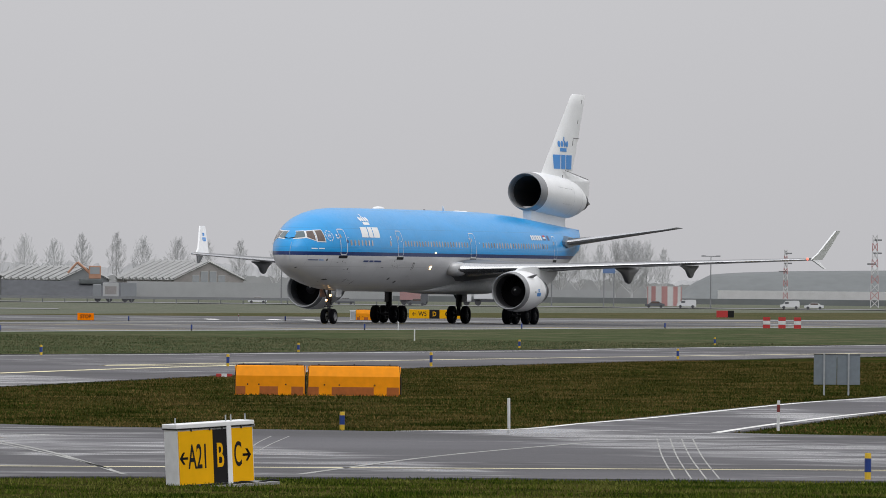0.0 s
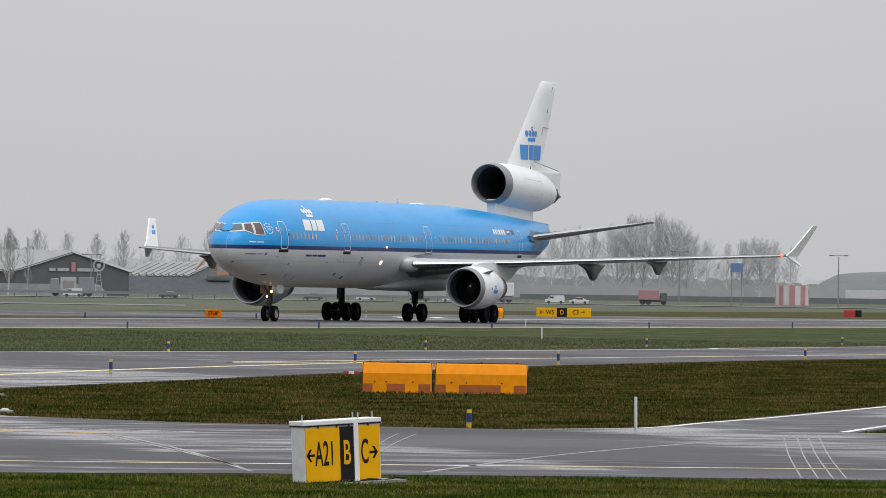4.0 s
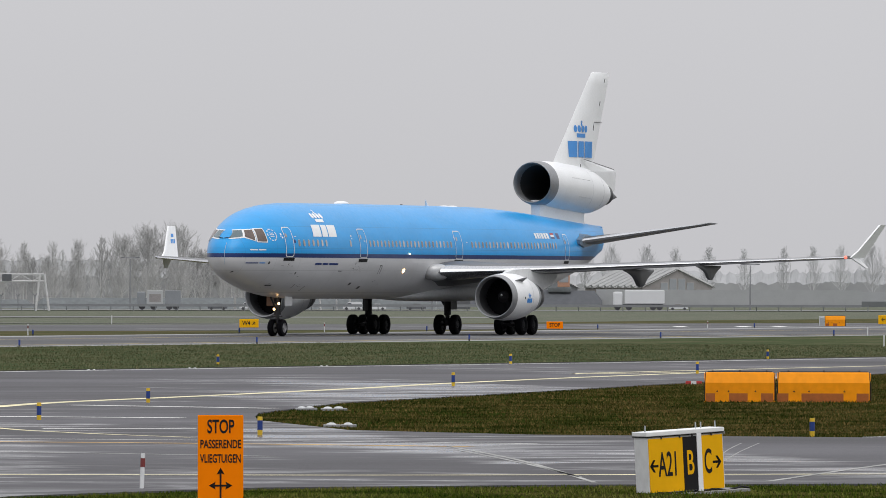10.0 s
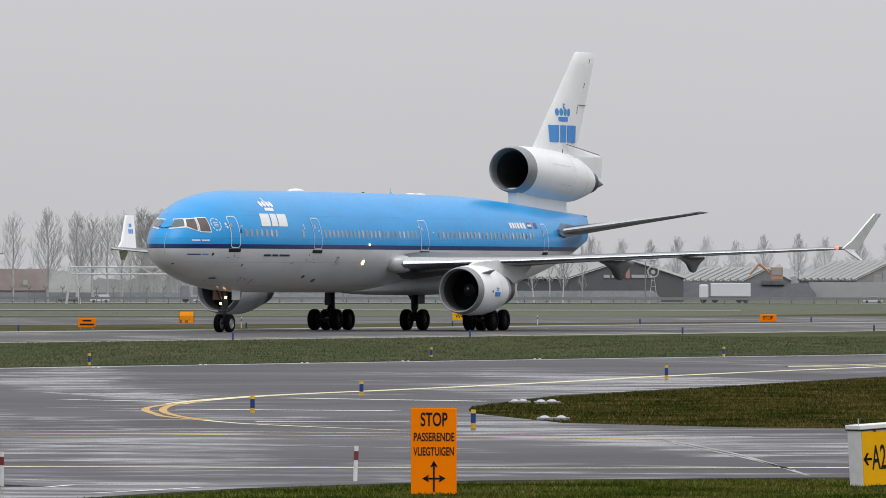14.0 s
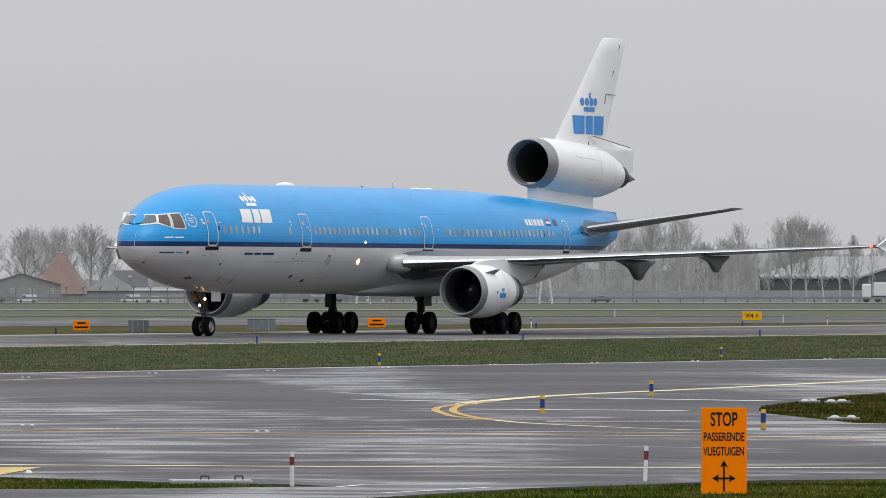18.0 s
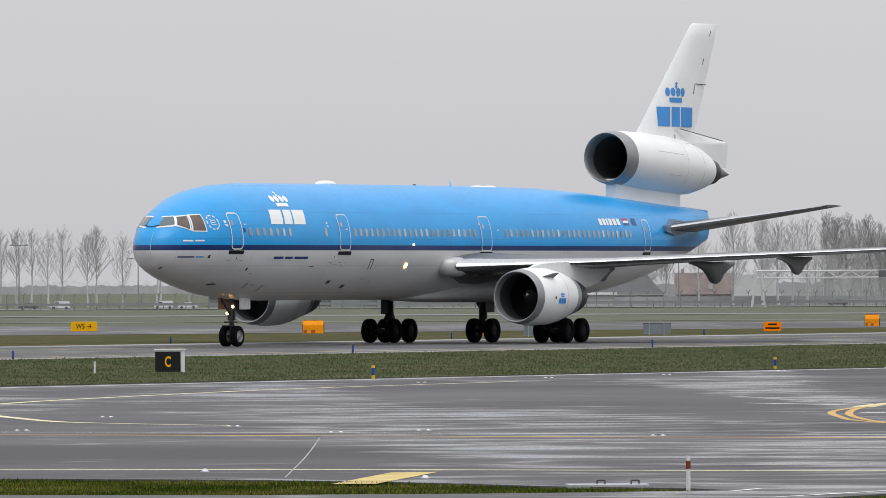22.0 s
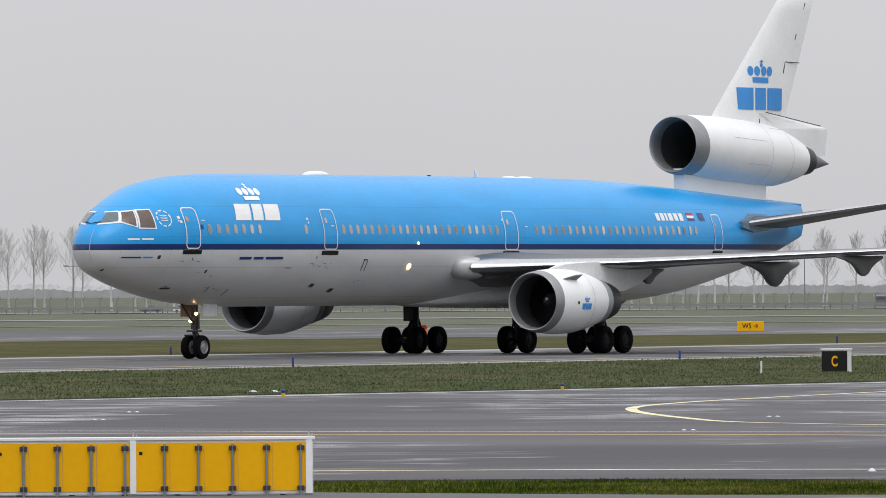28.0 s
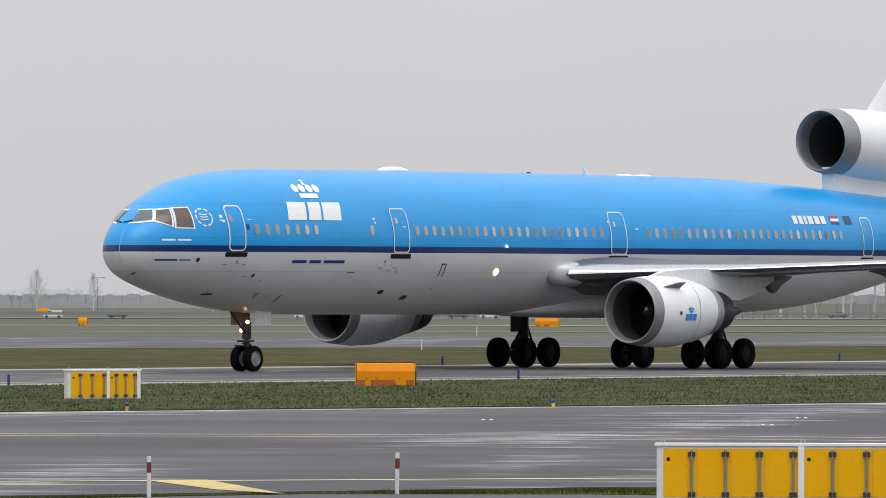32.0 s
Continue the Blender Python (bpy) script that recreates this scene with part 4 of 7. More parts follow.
        part("lower_winglet", bm, DULL_WHITE, w)
        # emblem on the winglet's inner face, as small plain plates
        for a0, a1, b0, b1 in ((-0.28, -0.1, 0, 0.28), (-0.06, 0.1, 0, 0.28), (0.14, 0.36, 0, 0.28), (-0.14, 0.2, 0.4, 0.62)):
            bm = bmesh.new()
            q = []
            for a, b in ((a0, b0), (a1, b0), (a1, b1), (a0, b1)):
                z = 5.75 + b
                q.append(bm.verts.new((36.7 + a + 0.6 * b, s * (23.85 + 0.65 * (z - 5.3) / 1.6 - 0.075), z)))
            bm.faces.new(q)
            part("winglet_mark", bm, BLUE, w)
        # flap track fairings
        for v, u, z, k in ((11.6, 29.2, 4.08, 1.0), (16.3, 29.1, 4.30, 0.80), (6.4, 26.8, 3.80, 0.62)):
            rings = []
            for x, a, d in ((-2.9, 0.02, 0.10), (-2.0, 0.12, 0.24), (-1.2, 0.19, 0.46), (-0.75, 0.22, 0.72), (-0.45, 0.23, 1.00), (-0.2, 0.2, 1.12), (0.2, 0.17, 1.14), (0.5, 0.16, 1.02), (0.9, 0.15, 0.66), (1.5, 0.12, 0.38), (2.2, 0.03, 0.16)):
                rings.append([(u + k * x, s * v + k * a * math.copysign(abs(math.cos(q)) ** 0.6, math.cos(q)), z - k * d / 2 + k * d / 2 * math.sin(q)) for q in [2 * math.pi * i / 16 for i in range(16)]])
            # The fairing's underside shade comes from its darkened grey.
            part("flap_fairing", loft(rings), FAIRING, w, smooth=True)
        bm = bmesh.new()
        bmesh.ops.create_uvsphere(bm, u_segments=12, v_segments=8, radius=0.12, matrix=pose(33.5, s * 23.6, 4.84) @ Matrix.Diagonal((1.6, 0.8, 0.8, 1)))
        part("wing_lamp", bm, BEACON if s < 0 else BARE, w, "red wing tip lamp" if s < 0 else "")
        engine(plane, s * 7.7, 15.0, 2.36, "white wing engine cowl")
        # tailplane
        part("tailplane", loft([section(s * v, le, te, z, th) for v, le, te, z, th in ((0.9, 42.0, 48.4, 5.74, 0.11), (4.5, 44.9, 49.2, 6.36, 0.10), (8.5, 48.2, 50.3, 7.05, 0.09))]), WING_SHADED, plane, "grey tailplane", smooth=True)
        rings = []
        for v, le, z, h_ in ((1.6, 42.55, 5.86, 0.27), (4.5, 44.88, 6.36, 0.18), (8.4, 48.1, 7.03, 0.08)):
            rings.append([(le + 0.42 * q * q * (1.6 if q > 0 else 0.3), s * v, z + h_ * q) for q in (1.0, 0.7, 0.35, 0, -0.35, -0.6)])
        part("leading_edge", loft(rings, ends=False, closed=False), BARE, plane, "bare metal tailplane edge", smooth=True)
        rings = [[(u, s * (HALF(u) * k), z) for k, z in ((0.75, zc - hh), (0.75, zc + hh), (1.06, zc + hh * 0.7), (1.06, zc - hh * 0.7))] for u, zc, hh in ((42.2, 5.85, 0.18), (43.6, 5.9, 0.55), (45.5, 5.95, 0.45), (47.5, 6.0, 0.1))]
        part("tailplane_root", loft(rings), ROOT_TAN, plane, "worn blue grey tailplane seal")
    # fin, rudder and the tail engine
    def leaf(rows, name, material, label=""):
        rings = []
        for z, le, te, th in rows:
            c = te - le
            rings.append([(le + x * c, y * th, z) for x, y in ((0, 0), (0.06, 0.6), (0.3, 1), (0.65, 0.75), (1, 0.06), (1, -0.06), (0.65, -0.75), (0.3, -1), (0.06, -0.6))])
        return part(name, loft(rings), material, plane, label, smooth=True)
    fin = leaf([(10.3, 42.6, 49.9, 0.32), (11.1, 43.05, 49.7, 0.30), (16.1, 48.5, 52.12, 0.16), (16.8, 49.25, 52.42, 0.13), (16.9, 49.6, 52.4, 0.06)], "fin", WHITE, "white tail fin")
    leaf([(9.2, 47.6, 53.4, 0.20), (10.40, 46.6, 53.62, 0.27), (10.52, 46.6, 53.5, 0.28), (11.2, 46.6, 47.6, 0.30)], "rudder_base", WHITE, "white lower rudder")
    for z0, z1, u0, u1, y_ in ((13.1, 13.65, 49.3, 49.5, -0.17), (16.5, 16.2, 51.5, 51.35, -0.09), (15.0, 14.7, 50.6, 50.5, -0.12), (13.65, 13.62, 49.5, 50.9, -0.13), (11.22, 10.62, 47.4, 52.6, -0.31), (10.9, 9.9, 46.9, 47.0, -0.27)):
        bm = bmesh.new()
        rod(bm, (u0, y_, z0), (u1, y_ * 0.8, z1), 0.02, n=6)
        part("rudder_joint", bm, STEEL, fin)
    def fin_skin(a, b):
        u, z = 47.05 + a * 1.42, 11.95 + b
        le, te, th = (float(np.interp(z, [10.3, 11.1, 16.1], col)) for col in ((42.6, 43.05, 48.5), (49.9, 50.1, 52.12), (0.32, 0.30, 0.16)))
        return Vector((u, -th * float(np.interp((u - le) / (te - le), [0, 0.06, 0.3, 0.65, 1], [0, 0.6, 1, 0.75, 0.06])) - 0.02, z))
    emblem(fin, fin_skin, 1.0, BLUE, True)
    c = part("tail_engine_cowl", turned([(0.75, 1.41), (1.6, 1.49), (3.5, 1.56), (6.2, 1.55), (8.0, 1.49), (9.0, 1.38), (10.0, 1.17), (10.8, 0.97), (11.1, 0.88), (11.1, 0.80), (10.3, 0.85)], n=56, droop=0.056), WHITE, plane, "white tail engine cowl", smooth=True, at=pose(39.45, 0, 9.62))
    part("inlet_lip", turned([(0.8, 1.16), (0.25, 1.19), (0.05, 1.24), (0.0, 1.285), (0.06, 1.33), (0.3, 1.38), (1.0, 1.445)], n=56, droop=0.056), LIP, c, "bare metal inlet lip", smooth=True)
    part("inlet_duct", turned([(0.8, 1.16), (3, 1.1), (6, 1.1)], droop=0.056), DUCT, c, "dark inlet duct", smooth=True)
    bm = bmesh.new()
    bmesh.ops.create_circle(bm, cap_ends=True, segments=32, radius=1.12, matrix=pose(5.9, 0, -0.33, 0, 90, 0))
    part("duct_back", bm, INK, c)
    for x in (6.6, 8.7):
        r = float(np.interp(x, [6.2, 8.0, 9.0, 10.0], [1.55, 1.49, 1.38, 1.17]))
        part("cowl_joint", turned([(x, r + 0.004), (x + 0.03, r + 0.002)], n=56, droop=0.056), GALV, c)
    part("exhaust_nozzle", turned([(10.9, 0.78), (11.5, 0.76), (12.1, 0.66), (12.1, 0.56), (11.6, 0.5)], droop=0.056), STEEL, c, "dark exhaust nozzle", smooth=True)
    part("exhaust_cone", turned([(11.6, 0.50), (12.6, 0.42), (13.4, 0.24), (14.3, 0.02)], n=24, droop=0.056), FAIRING, c, "dark grey exhaust cone", smooth=True)
    # grime line and rivet panel along the cowl
    for k, (x0, x1, q) in enumerate(((3.2, 6.2, 0.35), (4.4, 6.3, -0.4), (7.0, 8.4, 0.9))):
        bm = bmesh.new()
        r = 1.565
        rod(bm, (x0, -r * math.cos(q), r * math.sin(q) - 0.056 * x0), (x1, -(r - 0.01) * math.cos(q), (r - 0.01) * math.sin(q) - 0.056 * x1), 0.008, n=5)
        part("cowl_seam", bm, GALV, c)
    rings = [[(u, y, z) for y, z in ((-a, z0), (a, z0), (a, z1), (-a, z1))] for u, a, z0, z1 in ((40.0, 0.30, 7.2, 8.5), (40.5, 0.42, 7.1, 8.5), (43.5, 0.5, 6.9, 8.4), (45.6, 0.46, 6.8, 8.2), (47.3, 0.36, 6.6, 8.0), (47.5, 0.22, 6.6, 7.9))]
    part("tail_engine_pylon", loft(rings), WHITE, plane, "white tail engine strut")
    rings = [[(u, y, z) for y, z in ((-a, 5.35), (a, 5.35), (a, z1), (-a, z1))] for u, a, z1 in ((44, 0.7, 6.6), (48, 0.4, 6.9), (50.9, 0.16, 6.88))]
    part("tail_cone", loft(rings), BLUE, plane)
    # nose gear
    ng = part("nose_gear", rod(bmesh.new(), (0, 0, 2.4), (0, 0, 0.95), 0.12), STEEL, plane, "steel nose gear strut")
    for name, p, q, r in (("piston", (0, 0, 1.0), (0, 0, 0.5), 0.08), ("drag_brace", (-1.0, 0, 2.35), (0, 0, 1.45), 0.055), ("axle", (0, -0.30, 0.51), (0, 0.30, 0.51), 0.07), ("torque_link", (0.12, 0, 1.15), (0.42, 0, 0.85), 0.04),
                          ("torque_link", (0.42, 0, 0.85), (0.05, 0, 0.55), 0.04), ("actuator", (0.0, -0.17, 1.95), (0.0, -0.17, 1.28), 0.05), ("actuator", (0.0, 0.17, 1.95), (0.0, 0.17, 1.28), 0.05),
                          ("steering_rod", (-0.5, -0.2, 1.12), (0.25, 0.2, 1.06), 0.035), ("tow_fitting", (-0.32, -0.34, 1.02), (-0.32, 0.34, 1.02), 0.035)):
        part(name, rod(bmesh.new(), p, q, r), STEEL, ng)
    part("steering_collar", boxed(-0.30, 0.15, -0.26, 0.26, 1.16, 1.24, 0.02), STEEL, ng)
    for y in (-0.31, 0.31):
        bm = bmesh.new()
        bmesh.ops.create_uvsphere(bm, u_segments=12, v_segments=8, radius=0.075, matrix=pose(-0.15, y * 0.5, 1.95 if y < 0 else 1.62))
        part("taxi_light", bm, LAMP, ng, "lit taxi lamp")
        bogie_wheel(plane, 0, y, 0.51, 0.51, 0.32, rim=RIM)
        part("gear_door", boxed(-0.25, 0.8, y * 1.9 - 0.02, y * 1.9 + 0.02, 1.82, 2.46, 0.015), DULL_WHITE if y < 0 else DOOR_LAMPLIT, plane, "open nose gear door")
    # main gear
    for y, u, axles, dv in ((-5.0, 24.92, (-0.82, 0.82), 0.7), (5.0, 24.92, (-0.82, 0.82), 0.7), (0.0, 25.8, (0,), 0.52)):
        g = bmesh.new()
        rod(g, (u, y, 3.8 if y else 2.4), (u, y, 1.2), 0.22, n=16)
        rod(g, (u, y, 1.3), (u, y, 0.62), 0.14)
        if y:
            rod(g, (u - 0.95, y, 0.62), (u + 0.95, y, 0.62), 0.13)
            rod(g, (u - 0.2, y, 1.55), (u - 0.55, y, 1.15), 0.05)
            rod(g, (u - 0.55, y, 1.15), (u - 0.25, y, 0.75), 0.05)
            rod(g, (u + 0.2, y, 1.9), (u + 0.75, y, 0.75), 0.045)
        else:
            rod(g, (u, -0.5, 2.3), (u, 0, 1.5), 0.07)
            rod(g, (u, 0.5, 2.3), (u, 0, 1.5), 0.07)
        for a in axles:
            rod(g, (u + a, y - dv, 0.62), (u + a, y + dv, 0.62), 0.08)
        leg = part("main_gear", g, GEAR, plane, "black main gear leg")
        if y:
            part("gear_door", boxed(u - 0.95, u - 0.15, y * 0.99 - 0.03, y * 0.99 + 0.03, 1.48, 3.4, 0.02), GEAR, leg, "dark gear door")
        else:
            part("gear_door", boxed(u - 0.7, u + 0.3, -0.52, -0.47, 1.55, 2.3, 0.02), GEAR, leg, "dark gear door")
        bm = bmesh.new()
        last = None
        for k in range(9):
            p = (u - 0.28 - 0.3 * math.sin(math.pi * k / 8), y - 0.12, 1.5 - 0.6 * k / 8)
            if last:
                rod(bm, last, p, 0.03, n=6)
            last = p
        part("brake_hose", bm, RUBBER, leg, "black looped brake hose")
        for a in axles:
            for d in (-dv, dv):
                bogie_wheel(plane, u + a, y + d, 0.62, 0.62, 0.44)
    return plane


AIRLINER = build_airliner()

# ---------------------------------------------------------------- signs, barriers and markers on the airfield
def facing(x, y, turn=0.0, z=0.0):
    """A pose on the ground whose -y side looks towards the viewing spot."""
    return pose(x, y, z, 0, 0, -math.degrees(math.atan2(x, y)) + turn)


UP = Matrix.Rotation(radians(90), 4, "X")   # letters stand up and face -y


def arrow(pts, depth=0.004):
    bm = bmesh.new()
    a = [bm.verts.new((x, 0, z)) for x, z in pts]
    bm.faces.new(a)
    bmesh.ops.solidify(bm, geom=bm.faces, thickness=depth)
    return bm


def arrow_right(s=1.0, flip=1):
    return [(flip * x * s, z * s) for x, z in ((-0.12, -0.03), (-0.12, 0.03), (0.03, 0.03), (-0.04, 0.15), (0.02, 0.15), (0.12, 0.0), (0.02, -0.15), (-0.04, -0.15), (0.03, -0.03))]


def direction_sign():
    s = thing("direction_sign", "white and yellow taxiway direction sign on grass", "sign", facing(127.87, 50.455, 30, 0.0) @ Matrix.Rotation(radians(-3.3), 4, "Y"))
    part("housing", boxed(-0.66, 0.66, -0.2, 0.2, 0.045, 0.93, 0.012), DULL_WHITE, s, "white sign housing")
    part("top_cap", boxed(-0.68, 0.68, -0.22, 0.22, 0.90, 0.965, 0.01), WHITE, s)
    # Cable line below the cap, drawn as a thin black strip.
    part("cap_cable", boxed(-0.675, 0.675, -0.224, 0.224, 0.882, 0.898), INK, s, "black cable line under the cap")
    for x in (-0.42, -0.1, 0.12, 0.45):
        part("cap_clip", boxed(x - 0.008, x + 0.008, -0.228, -0.2, 0.85, 0.90), STEEL, s)
    part("panel", boxed(-0.645, -0.055, -0.215, -0.19, 0.05, 0.86), SIGN_YELLOW, s, "yellow sign panel")
    part("panel", boxed(-0.05, 0.185, -0.216, -0.19, 0.05, 0.86), INK, s, "black sign panel")
    part("panel", boxed(0.275, 0.64, -0.215, -0.19, 0.05, 0.86), SIGN_YELLOW, s, "yellow sign panel")
    part("mullion", boxed(0.19, 0.27, -0.225, -0.19, 0.02, 0.90), WHITE, s)
    lettering("lettering", "A21", 0.52, INK, s, Matrix.Translation((-0.315, -0.2175, 0.45)) @ UP, 0.40, 0.006)
    lettering("lettering", "B", 0.52, SIGN_YELLOW, s, Matrix.Translation((0.065, -0.2175, 0.45)) @ UP, 0.46, 0.006)
    lettering("lettering", "C", 0.52, INK, s, Matrix.Translation((0.375, -0.2175, 0.45)) @ UP, 0.38, 0.006)
    part("arrow", arrow(arrow_right(0.62, -1)), INK, s, at=pose(-0.565, -0.2165, 0.45))
    part("arrow", arrow(arrow_right(0.62)), INK, s, at=pose(0.53, -0.2165, 0.45))
    for x in (-0.6, 0.28, 0.37, 0.62):
        bm = bmesh.new()
        rod(bm, (x, -0.05, 0.96), (x, -0.05, 1.06), 0.011, n=8)
        part("lifting_pin", bm, GALV, s)
    for x in (-0.55, -0.2, 0.2, 0.55):
        bm = bmesh.new()
        rod(bm, (x, -0.12, -0.02), (x, -0.12, 0.1), 0.03, n=8)
        rod(bm, (x, 0.12, -0.02), (x, 0.12, 0.1), 0.03, n=8)
        part("foot", bm, STEEL, s)
    bm = bmesh.new()
    last = None
    for k in range(14):
        p = (-0.65 + 0.13 * k, -0.26, 0.03 + 0.02 * math.sin(k * 1.7))
        if last:
            rod(bm, last, p, 0.014, n=6)
        last = p
    part("cable", bm, INK, s)
    part("pad", boxed(-0.8, 0.95, -0.45, 0.45, -0.02, 0.02), CONCRETE, s, "concrete pad")


def stop_board():
    s = thing("stop_board", "bright orange stop board with black letters on grass", "sign", facing(120.2, 54.6, 2))
    part("board", boxed(-0.33, 0.33, -0.02, 0.02, 0.0, 1.25, 0.008), SIGN_ORANGE, s, "orange board")
    f = -0.0225
    lettering("lettering", "STOP", 0.275, INK, s, Matrix.Translation((0.0, f, 1.075)) @ UP, bold=0.005, wide=0.39)
    lettering("lettering", "PASSERENDE", 0.172, INK, s, Matrix.Translation((0.0, f, 0.825)) @ UP, bold=0.003, wide=0.59)
    lettering("lettering", "VLIEGTUIGEN", 0.172, INK, s, Matrix.Translation((0.0, f, 0.615)) @ UP, bold=0.003, wide=0.59)
    bm = bmesh.new()
    box(bm, -0.013, 0.013, f - 0.004, f, 0.04, 0.42)
    box(bm, -0.12, 0.12, f - 0.004, f, 0.215, 0.242)
    part("arrow_shaft", bm, INK, s)
    for rot, x, z in ((-90, 0, 0.44), (180, -0.12, 0.2285), (0, 0.12, 0.2285)):
        c, d = math.cos(radians(-rot)), math.sin(radians(-rot))
        pts = [(-0.05, -0.058), (-0.03, 0.0), (-0.05, 0.058), (0.05, 0.0)]
        part("arrow_head", arrow([(x + c * a - d * b, z + d * a + c * b) for a, b in pts]), INK, s, at=pose(0, f, 0))
    part("post", boxed(-0.25, -0.19, 0.02, 0.06, -0.05, 1.2), GALV, s)
    part("post", boxed(0.19, 0.25, 0.02, 0.06, -0.05, 1.2), GALV, s)


def barrier(x, y, w, turn, cutouts, label="orange plastic water barrier on the grass"):
    """A hollow plastic barrier: sloped shoulders, darker forklift pockets, a bead along the top."""
    s = thing("water_barrier", label, "barrier", facing(x, y, turn), group="orange barriers")
    h, d = 0.80, 0.42
    prof = [(-d / 2, 0.0), (-d / 2, 0.52), (-d / 2 + 0.11, h - 0.02), (-d / 2 + 0.14, h), (d / 2 - 0.14, h), (d / 2 - 0.11, h - 0.02), (d / 2, 0.52), (d / 2, 0.0)]
    rings = []
    for k, inset in ((-w / 2, 0.05), (-w / 2 + 0.05, 0.0), (w / 2 - 0.05, 0.0), (w / 2, 0.05)):
        rings.append([(k, a * (1 - inset), b * (1 - inset * 0.5)) for a, b in prof])
    body = part("body", loft(rings), BARRIER, s, "orange plastic body")
    for a, b in cutouts:
        # Pockets are flush plates; the recess shade is their darkened orange.
        part("pocket", boxed(a * w - w / 2, b * w - w / 2, -d / 2 - 0.004, -d / 2 + 0.05, 0.01, 0.235), BARRIER_LOW, s, "dark lower pocket")
    bm = bmesh.new()
    rod(bm, (-w / 2 + 0.08, -0.02, h + 0.012), (w / 2 - 0.08, -0.02, h + 0.012), 0.013, n=8)
    rod(bm, (w / 2 + 0.004, -d / 2, 0.05), (w / 2 + 0.004, -d / 2 + 0.02, 0.5), 0.016, n=8)
    part("black_bead", bm, INK, s)
    bm = bmesh.new()
    for k in (-1, 1):
        rod(bm, (k * (w / 2 - 0.035), -d / 2 + 0.135, h + 0.004), (k * (w / 2 - 0.012), -d / 2 + 0.012, 0.52), 0.013, n=8)
        rod(bm, (k * (w / 2 - 0.012), -d / 2 + 0.012, 0.52), (k * (w / 2 - 0.012), -d / 2 + 0.012, 0.03), 0.013, n=8)
    part("end_seam", bm, INK, s)
    for k in (0.12, 0.5, 0.88):
        bm = bmesh.new()
        rod(bm, (k * w - w / 2, 0, h), (k * w - w / 2, 0, h + 0.05), 0.025, n=8)
        part("filler_cap", bm, STEEL, s)
    for k in (0.18, 0.34, 0.72):
        bm = bmesh.new()
        rod(bm, (k * w - w / 2, -d / 2 - 0.015, 0.29), (k * w - w / 2, -d / 2, 0.29), 0.022, n=8)
        part("plug", bm, INK, s)
    return s


def panel_wall(x, y, turn, spans, panels, depth=0.3, label="", top=0.88):
    """The back of a long taxiway sign: white frame, yellow panels, galvanised uprights with brackets."""
    s = thing("taxiway_sign", label, "sign", facing(x, y, turn))
    part("housing", boxed(spans[0] - 0.06, spans[-1] + 0.06, 0.0, depth, 0.05, top, 0.01), DULL_WHITE, s, "white sign housing")
    part("top_cap", boxed(spans[0] - 0.09, spans[-1] + 0.09, -0.03, depth + 0.03, top - 0.02, top + 0.025, 0.008), WHITE, s)
    for (a, b), n in zip(zip(spans, spans[1:]), panels):
        step = (b - a - 0.08) / n
        for k in range(n):
            u = a + 0.04 + k * step
            part("panel", boxed(u + 0.003, u + step - 0.003, -0.012, 0.01, 0.10, top - 0.06), SIGN_YELLOW, s, "yellow panel")
        for k in range(n):
            u = a + 0.07 + (k + 0.98) * step - 0.1
            bm = bmesh.new()
            rod(bm, (u, -0.04, 0.02), (u, -0.04, top - 0.08), 0.021, n=10)
            up = part("upright", bm, BOARD_GREY, s, "grey steel upright")
            for z in (0.14, top - 0.14):
                part("bracket", boxed(u - 0.055, u + 0.055, -0.06, -0.012, z - 0.035, z + 0.035, 0.006), STEEL, up)
        part("label_plate", boxed(a + 0.09, a + 0.14, -0.016, -0.01, top - 0.24, top - 0.19), INK, s, "small black plate")
        part("mullion", boxed(b - 0.045, b + 0.045, -0.03, 0.005, 0.06, top - 0.02), WHITE, s)
    for u in (spans[0], spans[1], spans[-1]):
        bm = bmesh.new()
        rod(bm, (u, 0.05, top), (u, 0.05, top + 0.10), 0.012, n=8)
        rod(bm, (u + 0.05, 0.05, top), (u + 0.05, 0.05, top + 0.07), 0.012, n=8)
        part("lifting_pin", bm, GALV, s)
    for k in range(6):
        u = spans[0] + (spans[-1] - spans[0]) * (k + 0.5) / 6
        part("foot", boxed(u - 0.04, u + 0.04, 0.02, depth - 0.02, -0.04, 0.06), STEEL, s)


def block_letter_sign():
    s = thing("location_sign", "black taxiway location sign with yellow letter", "sign", facing(273.8, 160.7, -18))
    part("housing", boxed(-0.50, 0.50, -0.02, 0.28, 0.0, 0.82, 0.012), DULL_WHITE, s)
    part("top_cap", boxed(-0.53, 0.53, -0.05, 0.31, 0.80, 0.85, 0.01), WHITE, s)
    part("panel", boxed(-0.49, 0.44, -0.035, -0.01, 0.02, 0.76), INK, s, "black panel")
    lettering("lettering", "C", 0.50, SIGN_YELLOW, s, Matrix.Translation((-0.02, -0.042, 0.39)) @ UP, 0.66, 0.012)


